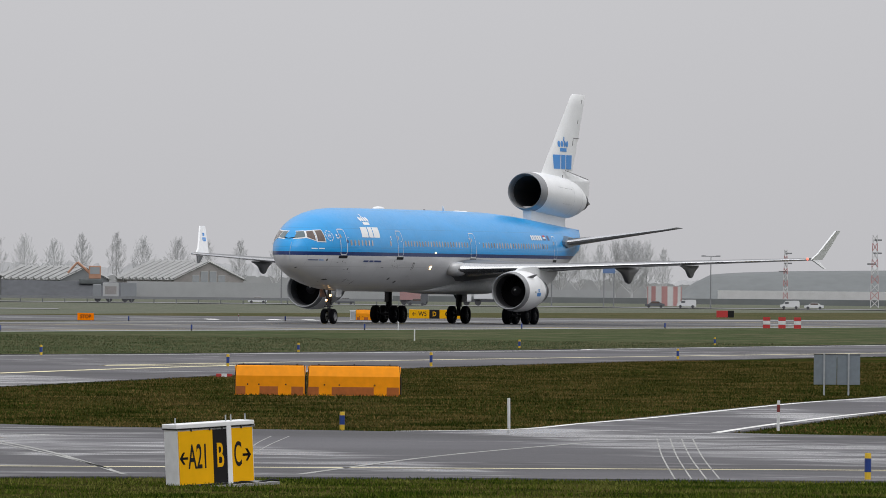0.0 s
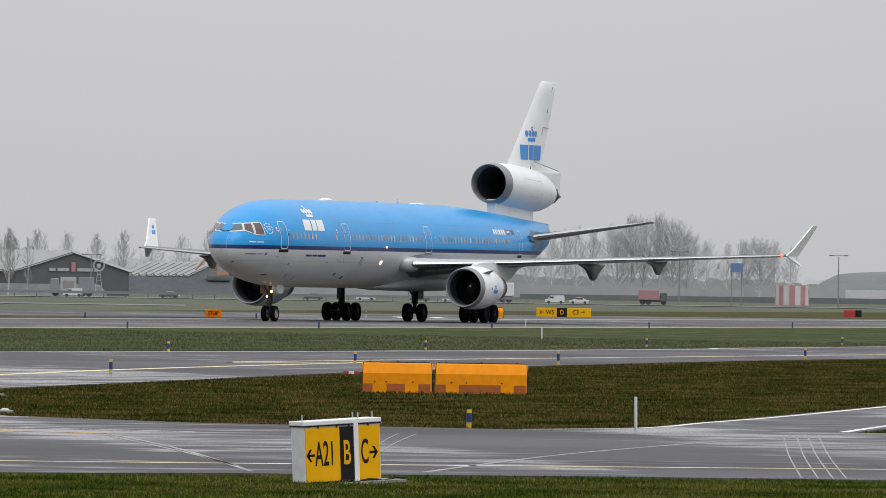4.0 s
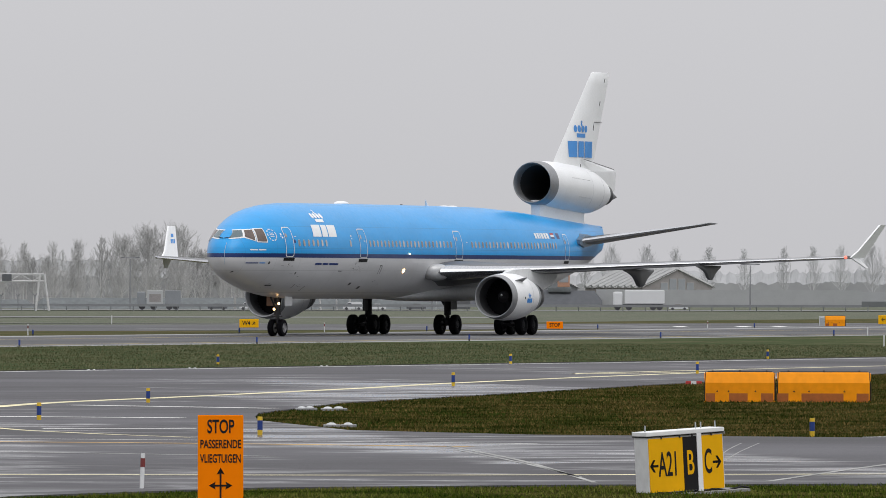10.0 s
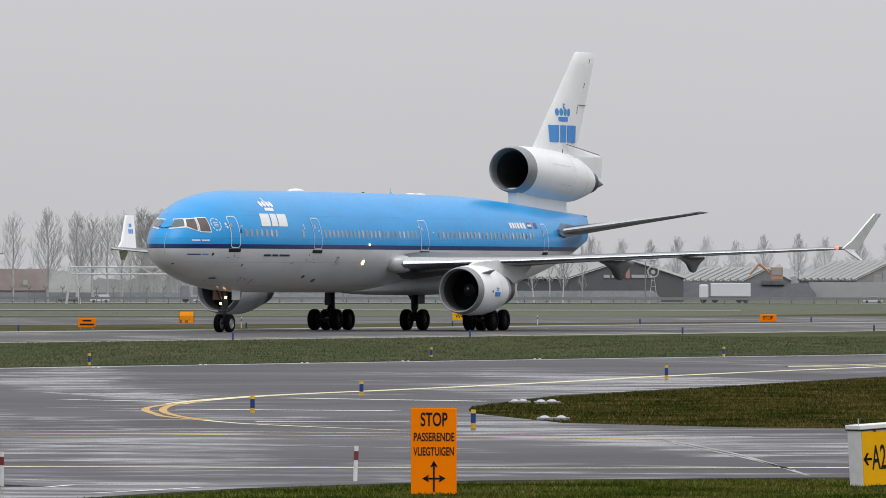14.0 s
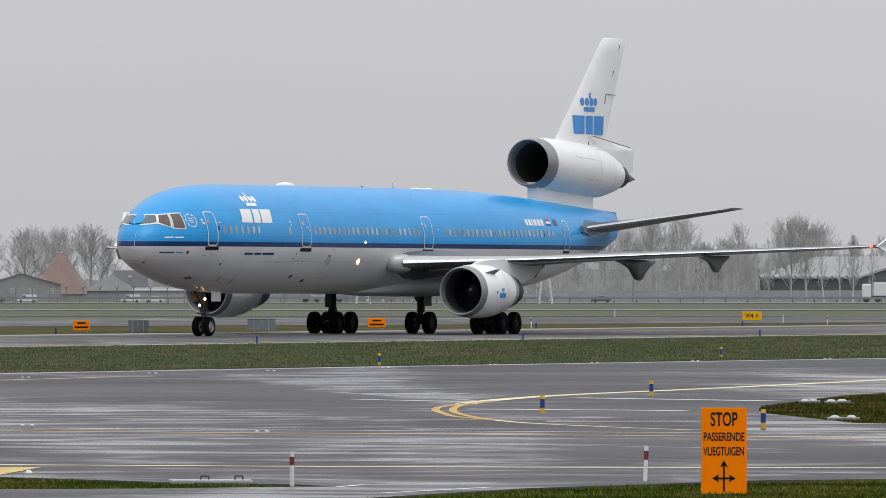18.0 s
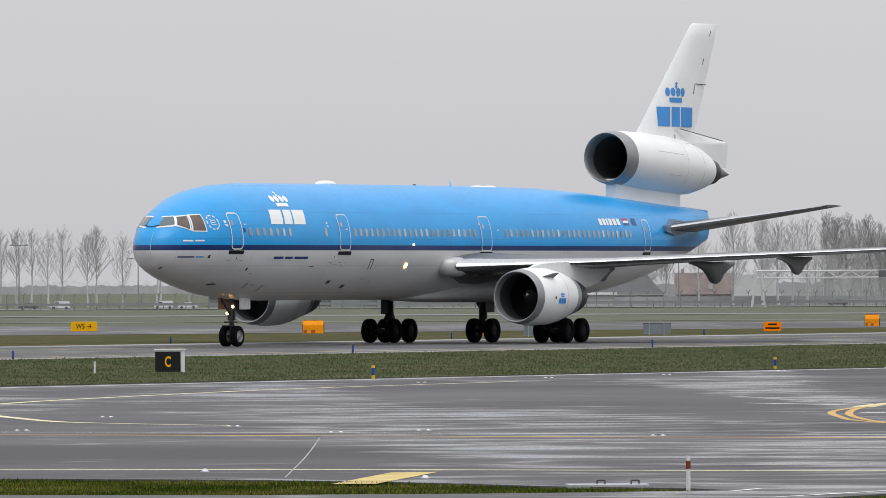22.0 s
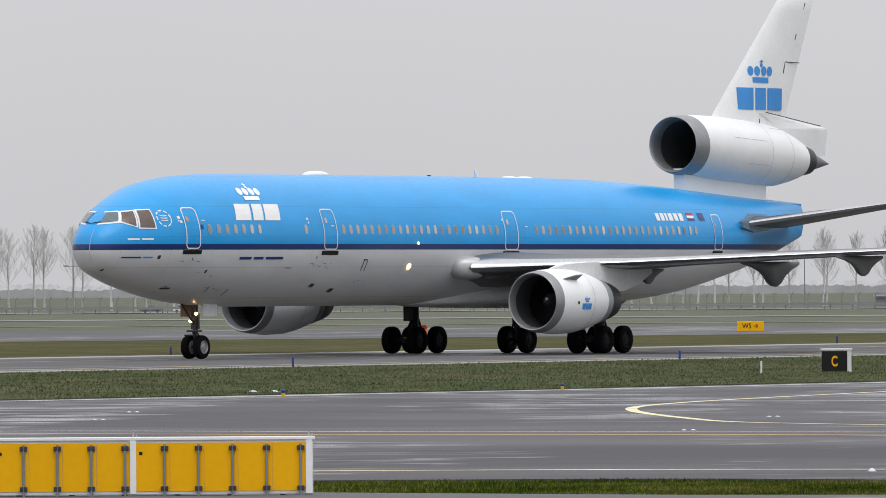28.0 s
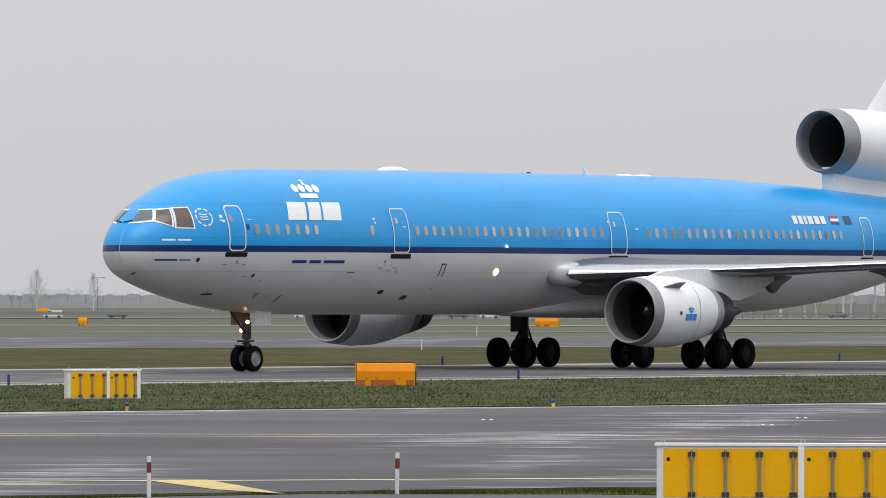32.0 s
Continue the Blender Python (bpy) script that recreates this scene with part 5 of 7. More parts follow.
def far_sign(x, y, pieces, h, low=0.15, turn=0.0, label="yellow taxiway sign beyond the taxiway"):
    """A row of boxes with words: (width, panel, ink, words)."""
    s = thing("taxiway_sign", label, "sign", facing(x, y, turn))
    total = sum(p[0] for p in pieces)
    u = -total / 2
    for w, panel, ink, words in pieces:
        b = part("panel", boxed(u, u + w, -0.1, 0.1, low, low + h, 0.02), panel, s)
        if words:
            lettering("lettering", words, h * 0.72, ink, s, Matrix.Translation((u + w / 2, -0.108, low + h / 2)) @ UP, 0.85, 0.006)
        for k in (0.15, 0.85):
            part("leg", boxed(u + w * k - 0.03, u + w * k + 0.03, -0.03, 0.03, -0.02, low), GALV, s)
        u += w
    return s


def grey_boards(x, y, w, h, low, turn=0.0):
    s = thing("board_back", "grey metal sign boards on legs, seen from behind", "sign", facing(x, y, turn), group="grey board backs")
    for k in (-1, 1):
        part("board", boxed(k * w / 4 - w / 4 + 0.01, k * w / 4 + w / 4 - 0.01, -0.03, 0.03, low, low + h, 0.01), BOARD_GREY, s, "grey board")
        part("edge_rail", boxed(k * w / 4 - w / 4, k * w / 4 + w / 4, -0.04, -0.028, low + h - 0.02, low + h), STEEL, s)
    for k in (-0.27, 0.25):
        part("leg", boxed(k * w - 0.025, k * w + 0.025, -0.07, -0.03, -0.03, low + h + 0.02), GALV, s)


def marker(x, y, h, r=0.055, cap=True):
    s = thing("edge_marker", "blue and yellow taxiway edge marker post", "marker post", pose(x, y, 0.03), group="edge markers")
    part("sleeve", rod(bmesh.new(), (0, 0, h * 0.28), (0, 0, h * 0.80), r), POST_BLUE, s, "blue sleeve")
    part("base", rod(bmesh.new(), (0, 0, -0.05), (0, 0, h * 0.28), r * 0.9, r * 0.98), POST_YELLOW if cap else STEEL, s, "yellow base" if cap else "dark base")
    part("cap", rod(bmesh.new(), (0, 0, h * 0.80), (0, 0, h), r * 1.02, r * 0.9), POST_YELLOW if cap else POST_BLUE, s)
    return s


def banded_post(x, y, h, tilt=0.0, red=True):
    s = thing("marker_post", "slim white post with a dark red band" if red else "slim white marker post", "marker post", pose(x, y, 0.0, 0, tilt, 0), group="white posts")
    r = 0.033
    part("post", rod(bmesh.new(), (0, 0, -0.05), (0, 0, h), r), DULL_WHITE, s, "white post")
    if red:
        part("band", rod(bmesh.new(), (0, 0, h * 0.62), (0, 0, h * 0.86), r + 0.004), BAND_RED, s, "dark red band")
    return s


def edge_light(x, y, h=0.22):
    s = thing("edge_light", "small yellow and blue taxiway edge light", "lamp", pose(x, y, 0.03), group="edge lights")
    part("base", rod(bmesh.new(), (0, 0, -0.04), (0, 0, h * 0.55), 0.035, 0.05), POST_YELLOW, s)
    bm = bmesh.new()
    bmesh.ops.create_uvsphere(bm, u_segments=12, v_segments=8, radius=0.065, matrix=pose(0, 0, h * 0.75))
    part("lens", bm, POST_BLUE, s, "blue lens")


def light_pads(x, y, offsets, turn=0.0):
    """Pale drain slabs with round white lids."""
    s = thing("drain_pad", "pale concrete slab with round lids in the grass", "drain", facing(x, y, turn), group="drain pads")
    for a, b, r in offsets:
        part("slab", boxed(a - r * 1.25, a + r * 1.45, b - 0.42, b + 0.42, -0.02, 0.05, 0.01), CONCRETE, s)
        bm = bmesh.new()
        bmesh.ops.create_uvsphere(bm, u_segments=16, v_segments=8, radius=1, matrix=pose(a, b, 0.05) @ Matrix.Diagonal((r * 0.8, r * 0.8, 0.05, 1)))
        part("lid", bm, LID, s, smooth=True)


LID = mat("lid_grey", (0.48, 0.49, 0.50), 0.5, vary=0.2)
BOARD_GREY = mat("board_grey", (0.17, 0.20, 0.23), 0.5, vary=0.12)
BAND_RED = mat("band_red", (0.16, 0.018, 0.018), 0.5, vary=0.1)

direction_sign()
stop_board()
POCKETS = [(0.02, 0.15), (0.35, 0.61), (0.80, 0.97)]
barrier(228.2, 88.35, 1.90, 0, POCKETS)
barrier(229.0, 86.24, 2.50, 0, [(0.0, 0.12), (0.26, 0.71), (0.85, 0.98)])
barrier(240.8, 184.4, 2.0, 3, [(0.02, 0.15), (0.25, 0.66), (0.84, 0.97)])
panel_wall(111.6, 77.6, -2, [-2.14, -0.04, 2.58], [4, 5], label="long yellow and white back of a taxiway sign")
panel_wall(205.3, 167.5, 14, [-1.05, 0.1, 1.02], [3, 3], depth=0.4, label="small yellow and white back of a taxiway sign")
block_letter_sign()
grey_boards(244.6, 77.6, 1.32, 0.86, 0.30)
grey_boards(453, 242, 1.18, 0.62, 0.06)
grey_boards(471, 243.5, 1.64, 0.62, 0.06)
for x, y, h in ((329.5, 137.2, 0.40), (297.3, 116.7, 0.42), (357.1, 137.0, 0.40), (306.8, 112.6, 0.5), (392.9, 139.9, 0.40), (349.1, 117.5, 0.42), (425.8, 141.4, 0.40), (175.9, 66.5, 0.37), (138.8, 43.5, 0.42),
                (171.7, 77.1, 0.38), (257.2, 109.0, 0.42), (188.3, 90.1, 0.40), (217.3, 100.8, 0.38), (319.4, 145.2, 0.41), (286.0, 143.2, 0.43), (256.3, 142.8, 0.44)):
    marker(x, y, h)
for x, y, h, tilt, red in ((107.7, 87.0, 0.66, 0, True), (112.6, 86.0, 0.66, 1, True), (121.7, 62.4, 0.52, 0, True), (126.1, 58.6, 0.57, 5, True), (184.4, 59.8, 0.65, 2, True), (181.1, 64.7, 0.66, -3, False),
                            (268.1, 160.3, 0.47, 0, False), (430.5, 158.9, 0.62, 0, False), (547, 241, 0.62, 0, True), (616, 241, 0.5, 0, True), (520, 193, 0.55, 2, False), (500, 240, 0.7, 0, True), (470, 262, 0.8, 0, False),
                            (560, 250, 0.6, 0, False), (640, 300, 0.7, 0, False), (420, 262, 0.6, 0, True), (395, 300, 0.6, 0, False), (455, 330, 0.6, 0, False), (520, 390, 0.7, 0, False)):
    banded_post(x, y, h, tilt, red)
for x, y in ((226.6, 142.3), (212.2, 142.5), (199.2, 146.8), (186, 151.0)):
    edge_light(x, y)
for k in range(13):
    marker(234.3 + 28.6 * k, 195.3, 0.36, 0.05, False)
    marker(252.8 + 30.1 * k, 236.6, 0.36, 0.05, False)
light_pads(208.2, 91.8, [(-0.5, 0, 0.13), (-0.3, 0.3, 0.13), (0.15, -0.6, 0.14), (0.42, -0.2, 0.15)])
light_pads(183.9, 80.8, [(-0.05, 0, 0.14), (0.32, 0.1, 0.13)])
light_pads(221.1, 149.3, [(-0.2, 0, 0.14), (0.42, 0.1, 0.14)])
light_pads(178.9, 69.8, [(0, 0, 0.13)])
far_sign(655, 240, [(1.55, SIGN_YELLOW, INK, "\u2190 W5"), (0.78, INK, SIGN_YELLOW, "D"), (1.85, SIGN_YELLOW, INK, "C3 \u2192")], 0.68)
far_sign(586, 264, [(1.36, SIGN_YELLOW, INK, "W4 \u2197")], 0.6, 0.08)
far_sign(503.6, 301.9, [(1.71, SIGN_YELLOW, INK, "W5 \u2192")], 0.62, 0.06)
far_sign(588, 241.5, [(1.15, SIGN_ORANGE, INK, "STOP")], 0.5, 0.06, label="small orange stop board beyond the taxiway")
for x, y, w in ((451.8, 245.0, 0.95), (486, 243.5, 1.05)):
    s_ = far_sign(x, y, [(w, SIGN_ORANGE, INK, "")], 0.55, 0.12, label="orange board with two lines of black writing")
    for z, k in ((0.53, 0.5), (0.30, 0.8)):
        part("writing_bar", boxed(-w * k / 2, w * k / 2, -0.108, -0.1, z - 0.05, z + 0.05), INK, s_)
s_ = far_sign(437.9, 284.7, [(0.97, SIGN_ORANGE, INK, "")], 0.66, 0.2, label="orange board with dark red top and black writing")
part("red_band", boxed(-0.47, 0.47, -0.106, -0.1, 0.62, 0.85), BAND_RED, s_)
part("writing_bar", boxed(-0.4, 0.4, -0.106, -0.1, 0.42, 0.50), INK, s_)
part("writing_bar", boxed(-0.4, 0.4, -0.106, -0.1, 0.28, 0.36), INK, s_)
for x, y, w, h in ((487.1, 275.6, 1.32, 0.55), (553.1, 269.6, 1.0, 0.45), (645, 242, 1.55, 0.66), (698.2, 474, 2.4, 0.66), (667.7, 492.8, 2.2, 0.66), (656.3, 538.1, 0.84, 0.7), (1006, 832, 1.7, 0.85)):
    barrier(x, y, w, 0, [(0.05, 0.2), (0.4, 0.6)], "yellow plastic barrier on the far grass")
cab_ = thing("equipment_box", "pale equipment box beside a yellow barrier", "box", facing(644.65, 242.95))
part("body", boxed(-0.2, 0.2, -0.3, 0.3, 0.0, 0.72, 0.02), DULL_WHITE, cab_)
part("lid", boxed(-0.22, 0.22, -0.32, 0.32, 0.72, 0.76, 0.01), WHITE, cab_)
part("door", boxed(-0.16, 0.16, -0.315, -0.295, 0.08, 0.66), GALV, cab_, "galvanised door")
# red and white runway board
s_ = thing("chequer_board", "red and white chequered closure boards on the grass", "barrier", facing(589.6, 191.0))
for k in range(3):
    for j in range(2):
        part("board", boxed(-1.29 + 1.05 * k, -0.80 + 1.05 * k, -0.05, 0.05, 0.06 + 0.52 * j, 0.30 + 0.52 * j), RED, s_, "red board")
        part("board", boxed(-1.29 + 1.05 * k, -0.80 + 1.05 * k, -0.05, 0.05, 0.32 + 0.40 * j, 0.55 + 0.02 * j), DULL_WHITE, s_, "white board") if j == 0 else None
part("rail", boxed(-1.3, 1.3, 0.05, 0.08, 0.3, 0.36), DULL_WHITE, s_)
for k in (-1.0, 0.05, 1.1):
    part("leg", boxed(k - 0.03, k + 0.03, 0.05, 0.09, -0.05, 0.8), GALV, s_)
far_sign(765.3, 253.2, [(1.0, RED, DULL_WHITE, ""), (0.55, INK, SIGN_ORANGE, "")], 0.6, 0.05, label="red and black taxiway boards on grass")



def stud(x, y, pair=True, r=0.055):
    """Inset pavement lights: low pale domes, singly or in pairs."""
    s = thing("inset_light", "low pale inset light on the asphalt", "lamp", facing(x, y, 0, 0.03), group="inset lights")
    for k in (-0.1, 0.1) if pair else (0.0,):
        bm = bmesh.new()
        bmesh.ops.create_uvsphere(bm, u_segments=14, v_segments=8, radius=1, matrix=pose(k, 0, 0) @ Matrix.Diagonal((r, r, 0.032 if pair else 0.06, 1)))
        part("lens", bm, DULL_WHITE, s, smooth=True)
        part("collar", rod(bmesh.new(), (k, 0, -0.03), (k, 0, 0.012), r * 1.3, r * 1.25, 14), GALV, s)


for x, y in ((164.9, 100.4), (182.0, 108.5), (170.9, 98.7), (164.6, 92.6), (246.8, 135.8), (259.3, 138.0), (268.0, 138.2), (167.1, 91.9), (162.7, 84.1),
             (279.1, 139.5), (290.2, 140.8), (298.0, 140.5), (306.1, 140.2), (316.6, 139.5), (177.9, 133.1), (175.1, 122.8), (185.7, 129.2)):
    stud(x, y)
for x, y in ((129.8, 75.5), (126.6, 69.6)):
    stud(x, y, False, 0.062)
s_ = thing("drain_hatch", "grey steel hatch plate beside the grass", "hatch", facing(122.7, 64.3, 4, 0.03))
part("plate", boxed(-0.62, 0.62, -0.35, 0.35, -0.03, 0.035, 0.01), GALV, s_, "steel plate")
for k in (-0.1, 0.42):
    bm = bmesh.new()
    rod(bm, (k - 0.06, -0.1, 0.03), (k - 0.06, -0.1, 0.09), 0.012, n=6)
    rod(bm, (k + 0.06, -0.1, 0.03), (k + 0.06, -0.1, 0.09), 0.012, n=6)
    rod(bm, (k - 0.06, -0.1, 0.09), (k + 0.06, -0.1, 0.09), 0.012, n=6)
    part("grip", bm, STEEL, s_)
s_ = thing("marker_block", "low red and white marker block beside the barrier", "barrier", facing(268.2, 105.4))
for k in range(3):
    part("segment", boxed(-0.255 + 0.17 * k, -0.085 + 0.17 * k, -0.06, 0.06, -0.02, 0.10, 0.01), RED if k != 1 else DULL_WHITE, s_)
# ---------------------------------------------------------------- the distance: highway, fence, barns, houses, trees
def polar(az, d):
    """A place at an azimuth (degrees clockwise from +y) and distance from the viewing spot."""
    return d * math.sin(radians(az)), d * math.cos(radians(az))


def tall(el, d):
    """Height over the ground seen at that elevation (degrees)."""
    return EYE + d * math.tan(radians(el))


def arc_band(name, az0, az1, d0, d1, z, material, label):
    n = 40
    pts = [polar(az0 + (az1 - az0) * k / n, d0) for k in range(n + 1)] + [polar(az1 + (az0 - az1) * k / n, d1) for k in range(n + 1)]
    return flat(name, pts, z, material, label)


def view_pose(az, d, turn=0.0, z=0.0):
    x, y = polar(az, d)
    return facing(x, y, turn, z)


# Distance haze is mixed into these bark and wood colours.
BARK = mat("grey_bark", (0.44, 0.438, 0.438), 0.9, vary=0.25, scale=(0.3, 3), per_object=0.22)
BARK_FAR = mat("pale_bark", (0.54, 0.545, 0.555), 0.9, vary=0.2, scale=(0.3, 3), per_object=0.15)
WOODS = mat("hazed_woods", (0.32, 0.325, 0.333), 0.95, vary=0.3, scale=(0.08, 0.9))
WOODS_FAR = mat("hazed_far_woods", (0.36, 0.365, 0.375), 0.95, vary=0.15, scale=(0.02, 0.3))
# Far buildings, masts and vehicles: haze is mixed into these base colours.
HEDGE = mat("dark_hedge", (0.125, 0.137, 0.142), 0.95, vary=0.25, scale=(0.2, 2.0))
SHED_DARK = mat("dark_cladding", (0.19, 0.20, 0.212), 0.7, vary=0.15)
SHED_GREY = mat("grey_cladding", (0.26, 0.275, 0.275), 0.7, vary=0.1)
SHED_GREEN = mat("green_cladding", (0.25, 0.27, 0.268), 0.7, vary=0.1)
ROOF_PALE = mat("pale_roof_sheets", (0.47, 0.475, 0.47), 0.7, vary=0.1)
ROOF_GREY = mat("hazed_grey_roof_sheets", (0.34, 0.345, 0.345), 0.7, vary=0.12)
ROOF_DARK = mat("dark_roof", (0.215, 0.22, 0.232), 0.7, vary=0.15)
ROOF_RED = mat("hazed_red_roof", (0.42, 0.315, 0.290), 0.8, vary=0.15)
BRICK = mat("hazed_brick", (0.275, 0.26, 0.255), 0.85, vary=0.2)
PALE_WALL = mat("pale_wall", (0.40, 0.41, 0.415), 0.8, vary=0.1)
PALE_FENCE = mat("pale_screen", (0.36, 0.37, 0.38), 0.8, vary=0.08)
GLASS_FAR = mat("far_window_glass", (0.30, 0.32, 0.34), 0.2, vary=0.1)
HIGHWAY = asphalt("highway_asphalt", (0.15, 0.152, 0.156), (0.19, 0.19, 0.195), (0.5, 0.85))
FAR_ROAD = asphalt("far_road_concrete", (0.15, 0.15, 0.15), (0.20, 0.20, 0.20), (0.6, 0.9))
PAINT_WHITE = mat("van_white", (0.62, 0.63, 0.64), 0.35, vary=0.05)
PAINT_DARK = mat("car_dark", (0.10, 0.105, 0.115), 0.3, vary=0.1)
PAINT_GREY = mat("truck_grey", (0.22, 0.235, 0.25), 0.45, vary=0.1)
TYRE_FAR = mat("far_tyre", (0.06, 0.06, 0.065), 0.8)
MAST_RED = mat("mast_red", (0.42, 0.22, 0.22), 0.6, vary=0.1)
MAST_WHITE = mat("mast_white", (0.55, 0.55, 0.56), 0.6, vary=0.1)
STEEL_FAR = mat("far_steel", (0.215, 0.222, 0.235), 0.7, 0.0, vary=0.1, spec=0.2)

arc_band("far_road", 46, 67.5, 842, 868, 0.05, FAR_ROAD, "pale concrete road across the far grass")
arc_band("far_road", 46, 66, 716, 722, 0.05, FAR_ROAD, "narrow pale track across the far grass")
arc_band("highway", 44, 80, 1068, 1096, 0.08, HIGHWAY, "highway carriageway beyond the airfield fence")


def branchy(seed, height, spread, trunk, base, upright, limbs=16, twigs=7, fine=5):
    """A bare winter tree: tapered trunk, limbs, branches and fine twigs; returns (trunk mesh, crown mesh)."""
    rng = random.Random(seed)
    verts, faces = [], []

    def stick(p, q, r0, r1):
        d = (q - p).normalized()
        a = d.orthogonal().normalized()
        b = d.cross(a)
        k = len(verts)
        for c, r in ((p, r0), (q, r1)):
            for i in range(3):
                t = 2.0944 * i
                verts.append(c + (a * math.cos(t) + b * math.sin(t)) * r)
        for i in range(3):
            j = (i + 1) % 3
            faces.append((k + i, k + j, k + 3 + j, k + 3 + i))

    def grow(p, d, length, r, level):
        q, pts = p, [p]
        n = 4 if level == 0 else 2 if level == 1 else 1
        for k in range(n):
            d = (d + Vector((rng.uniform(-1, 1), rng.uniform(-1, 1), rng.uniform(-0.5, 0.5))) * 0.13 + Vector((0, 0, 0.16 * upright))).normalized()
            nxt = q + d * length / n
            stick(q, nxt, r * (1 - k / n * 0.7), r * (1 - (k + 1) / n * 0.7))
            q = nxt
            pts.append(q)
        if level < 2:
            count = (twigs, fine)[level]
            for k in range(count):
                t = 0.22 + 0.78 * (k + rng.random()) / count
                i = min(int(t * n), n - 1)
                s = pts[i].lerp(pts[i + 1], min(t * n - i, 1))
                side = Vector((rng.uniform(-1, 1), rng.uniform(-1, 1), rng.uniform(-0.3, 0.6))).normalized()
                grow(s, (d * 0.8 + side * 0.75 + Vector((0, 0, 0.2 * upright))).normalized(), length * (0.52 - 0.2 * t) * rng.uniform(0.8, 1.25), max(r * 0.45, 0.014), level + 1)

    bends = [Vector((0, 0, -0.3))]
    n = 8
    bow = Vector((rng.uniform(-1, 1), rng.uniform(-1, 1), 0)) * 0.02 * height
    for k in range(n):
        t = (k + 1) / n
        bends.append(Vector((rng.uniform(-1, 1) * 0.006 * height, rng.uniform(-1, 1) * 0.006 * height, height * 0.93 * t)) + bow * math.sin(math.pi * t))
    tv, tf = [], []
    for k, p in enumerate(bends):
        r = trunk * (1 - 0.88 * (k / n) ** 0.8) * (1.25 if k == 0 else 1)
        for i in range(7):
            t = 2 * math.pi * i / 7
            tv.append(p + Vector((r * math.cos(t), r * math.sin(t), 0)))
    for k in range(n):
        for i in range(7):
            j = (i + 1) % 7
            tf.append((k * 7 + i, k * 7 + j, k * 7 + 7 + j, k * 7 + 7 + i))
    for k in range(limbs):
        q = (k + rng.random() * 0.8) / limbs
        t = base + (0.97 - base) * q
        i = min(int(t * n), n - 1)
        p = bends[i].lerp(bends[i + 1], min(t * n - i, 1))
        a = k * 2.4 + rng.uniform(-0.5, 0.5)
        shape = float(np.interp(q, [0, 0.15, 0.45, 0.8, 1], [0.85, 1.0, 0.92, 0.62, 0.40]))
        rise = radians(30 + 10 * upright + 26 * q + rng.uniform(-9, 9))
        d = Vector((math.cos(a) * math.cos(rise), math.sin(a) * math.cos(rise), math.sin(rise)))
        grow(p, d, spread * 1.25 * shape * rng.uniform(0.75, 1.15), trunk * 0.23 * (1 - 0.5 * q), 0)
    out = []
    for name, v, f in (("trunk", tv, tf), ("crown", verts, faces)):
        me = bpy.data.meshes.new(name)
        me.from_pydata([tuple(p) for p in v], [], f)
        out.append(me)
    return out


TREES = {
    "poplar": branchy(3, 10.5, 2.5, 0.17, 0.34, 0.9, 30, 7, 6),
    "poplar_b": branchy(8, 11.2, 2.8, 0.18, 0.30, 0.8, 28, 7, 5),
    "poplar_c": branchy(21, 9.8, 2.2, 0.16, 0.36, 1.0, 26, 7, 5),
    "oval": branchy(41, 10.0, 2.9, 0.17, 0.16, 0.9, 36, 8, 7),
    "oval_b": branchy(43, 10.0, 2.3, 0.16, 0.20, 1.0, 34, 8, 7),
    "round": branchy(5, 10.0, 4.0, 0.24, 0.16, 0.6, 44, 10, 8),
    "round_b": branchy(14, 8.6, 3.6, 0.22, 0.14, 0.55, 42, 10, 8),
    "slim": branchy(52, 10.0, 1.5, 0.13, 0.18, 1.2, 24, 6, 4),
    "slim_b": branchy(57, 10.0, 1.2, 0.12, 0.25, 1.3, 24, 6, 4),
    "alder": branchy(31, 8.0, 2.2, 0.12, 0.06, 0.9, 28, 7, 6),
}


def plant(kind, az, d, height, rng, material, group, label="bare winter tree beyond the airfield greyed for haze"):
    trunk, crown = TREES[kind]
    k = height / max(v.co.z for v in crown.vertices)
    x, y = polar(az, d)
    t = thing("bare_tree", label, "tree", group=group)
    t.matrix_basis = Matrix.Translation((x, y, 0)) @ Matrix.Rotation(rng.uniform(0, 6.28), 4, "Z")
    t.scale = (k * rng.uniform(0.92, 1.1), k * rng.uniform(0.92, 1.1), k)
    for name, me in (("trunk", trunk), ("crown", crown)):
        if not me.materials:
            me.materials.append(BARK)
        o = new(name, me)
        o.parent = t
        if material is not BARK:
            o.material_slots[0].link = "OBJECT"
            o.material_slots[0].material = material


rng = random.Random(77)
POPLARS = ("poplar", "poplar_b", "poplar_c")
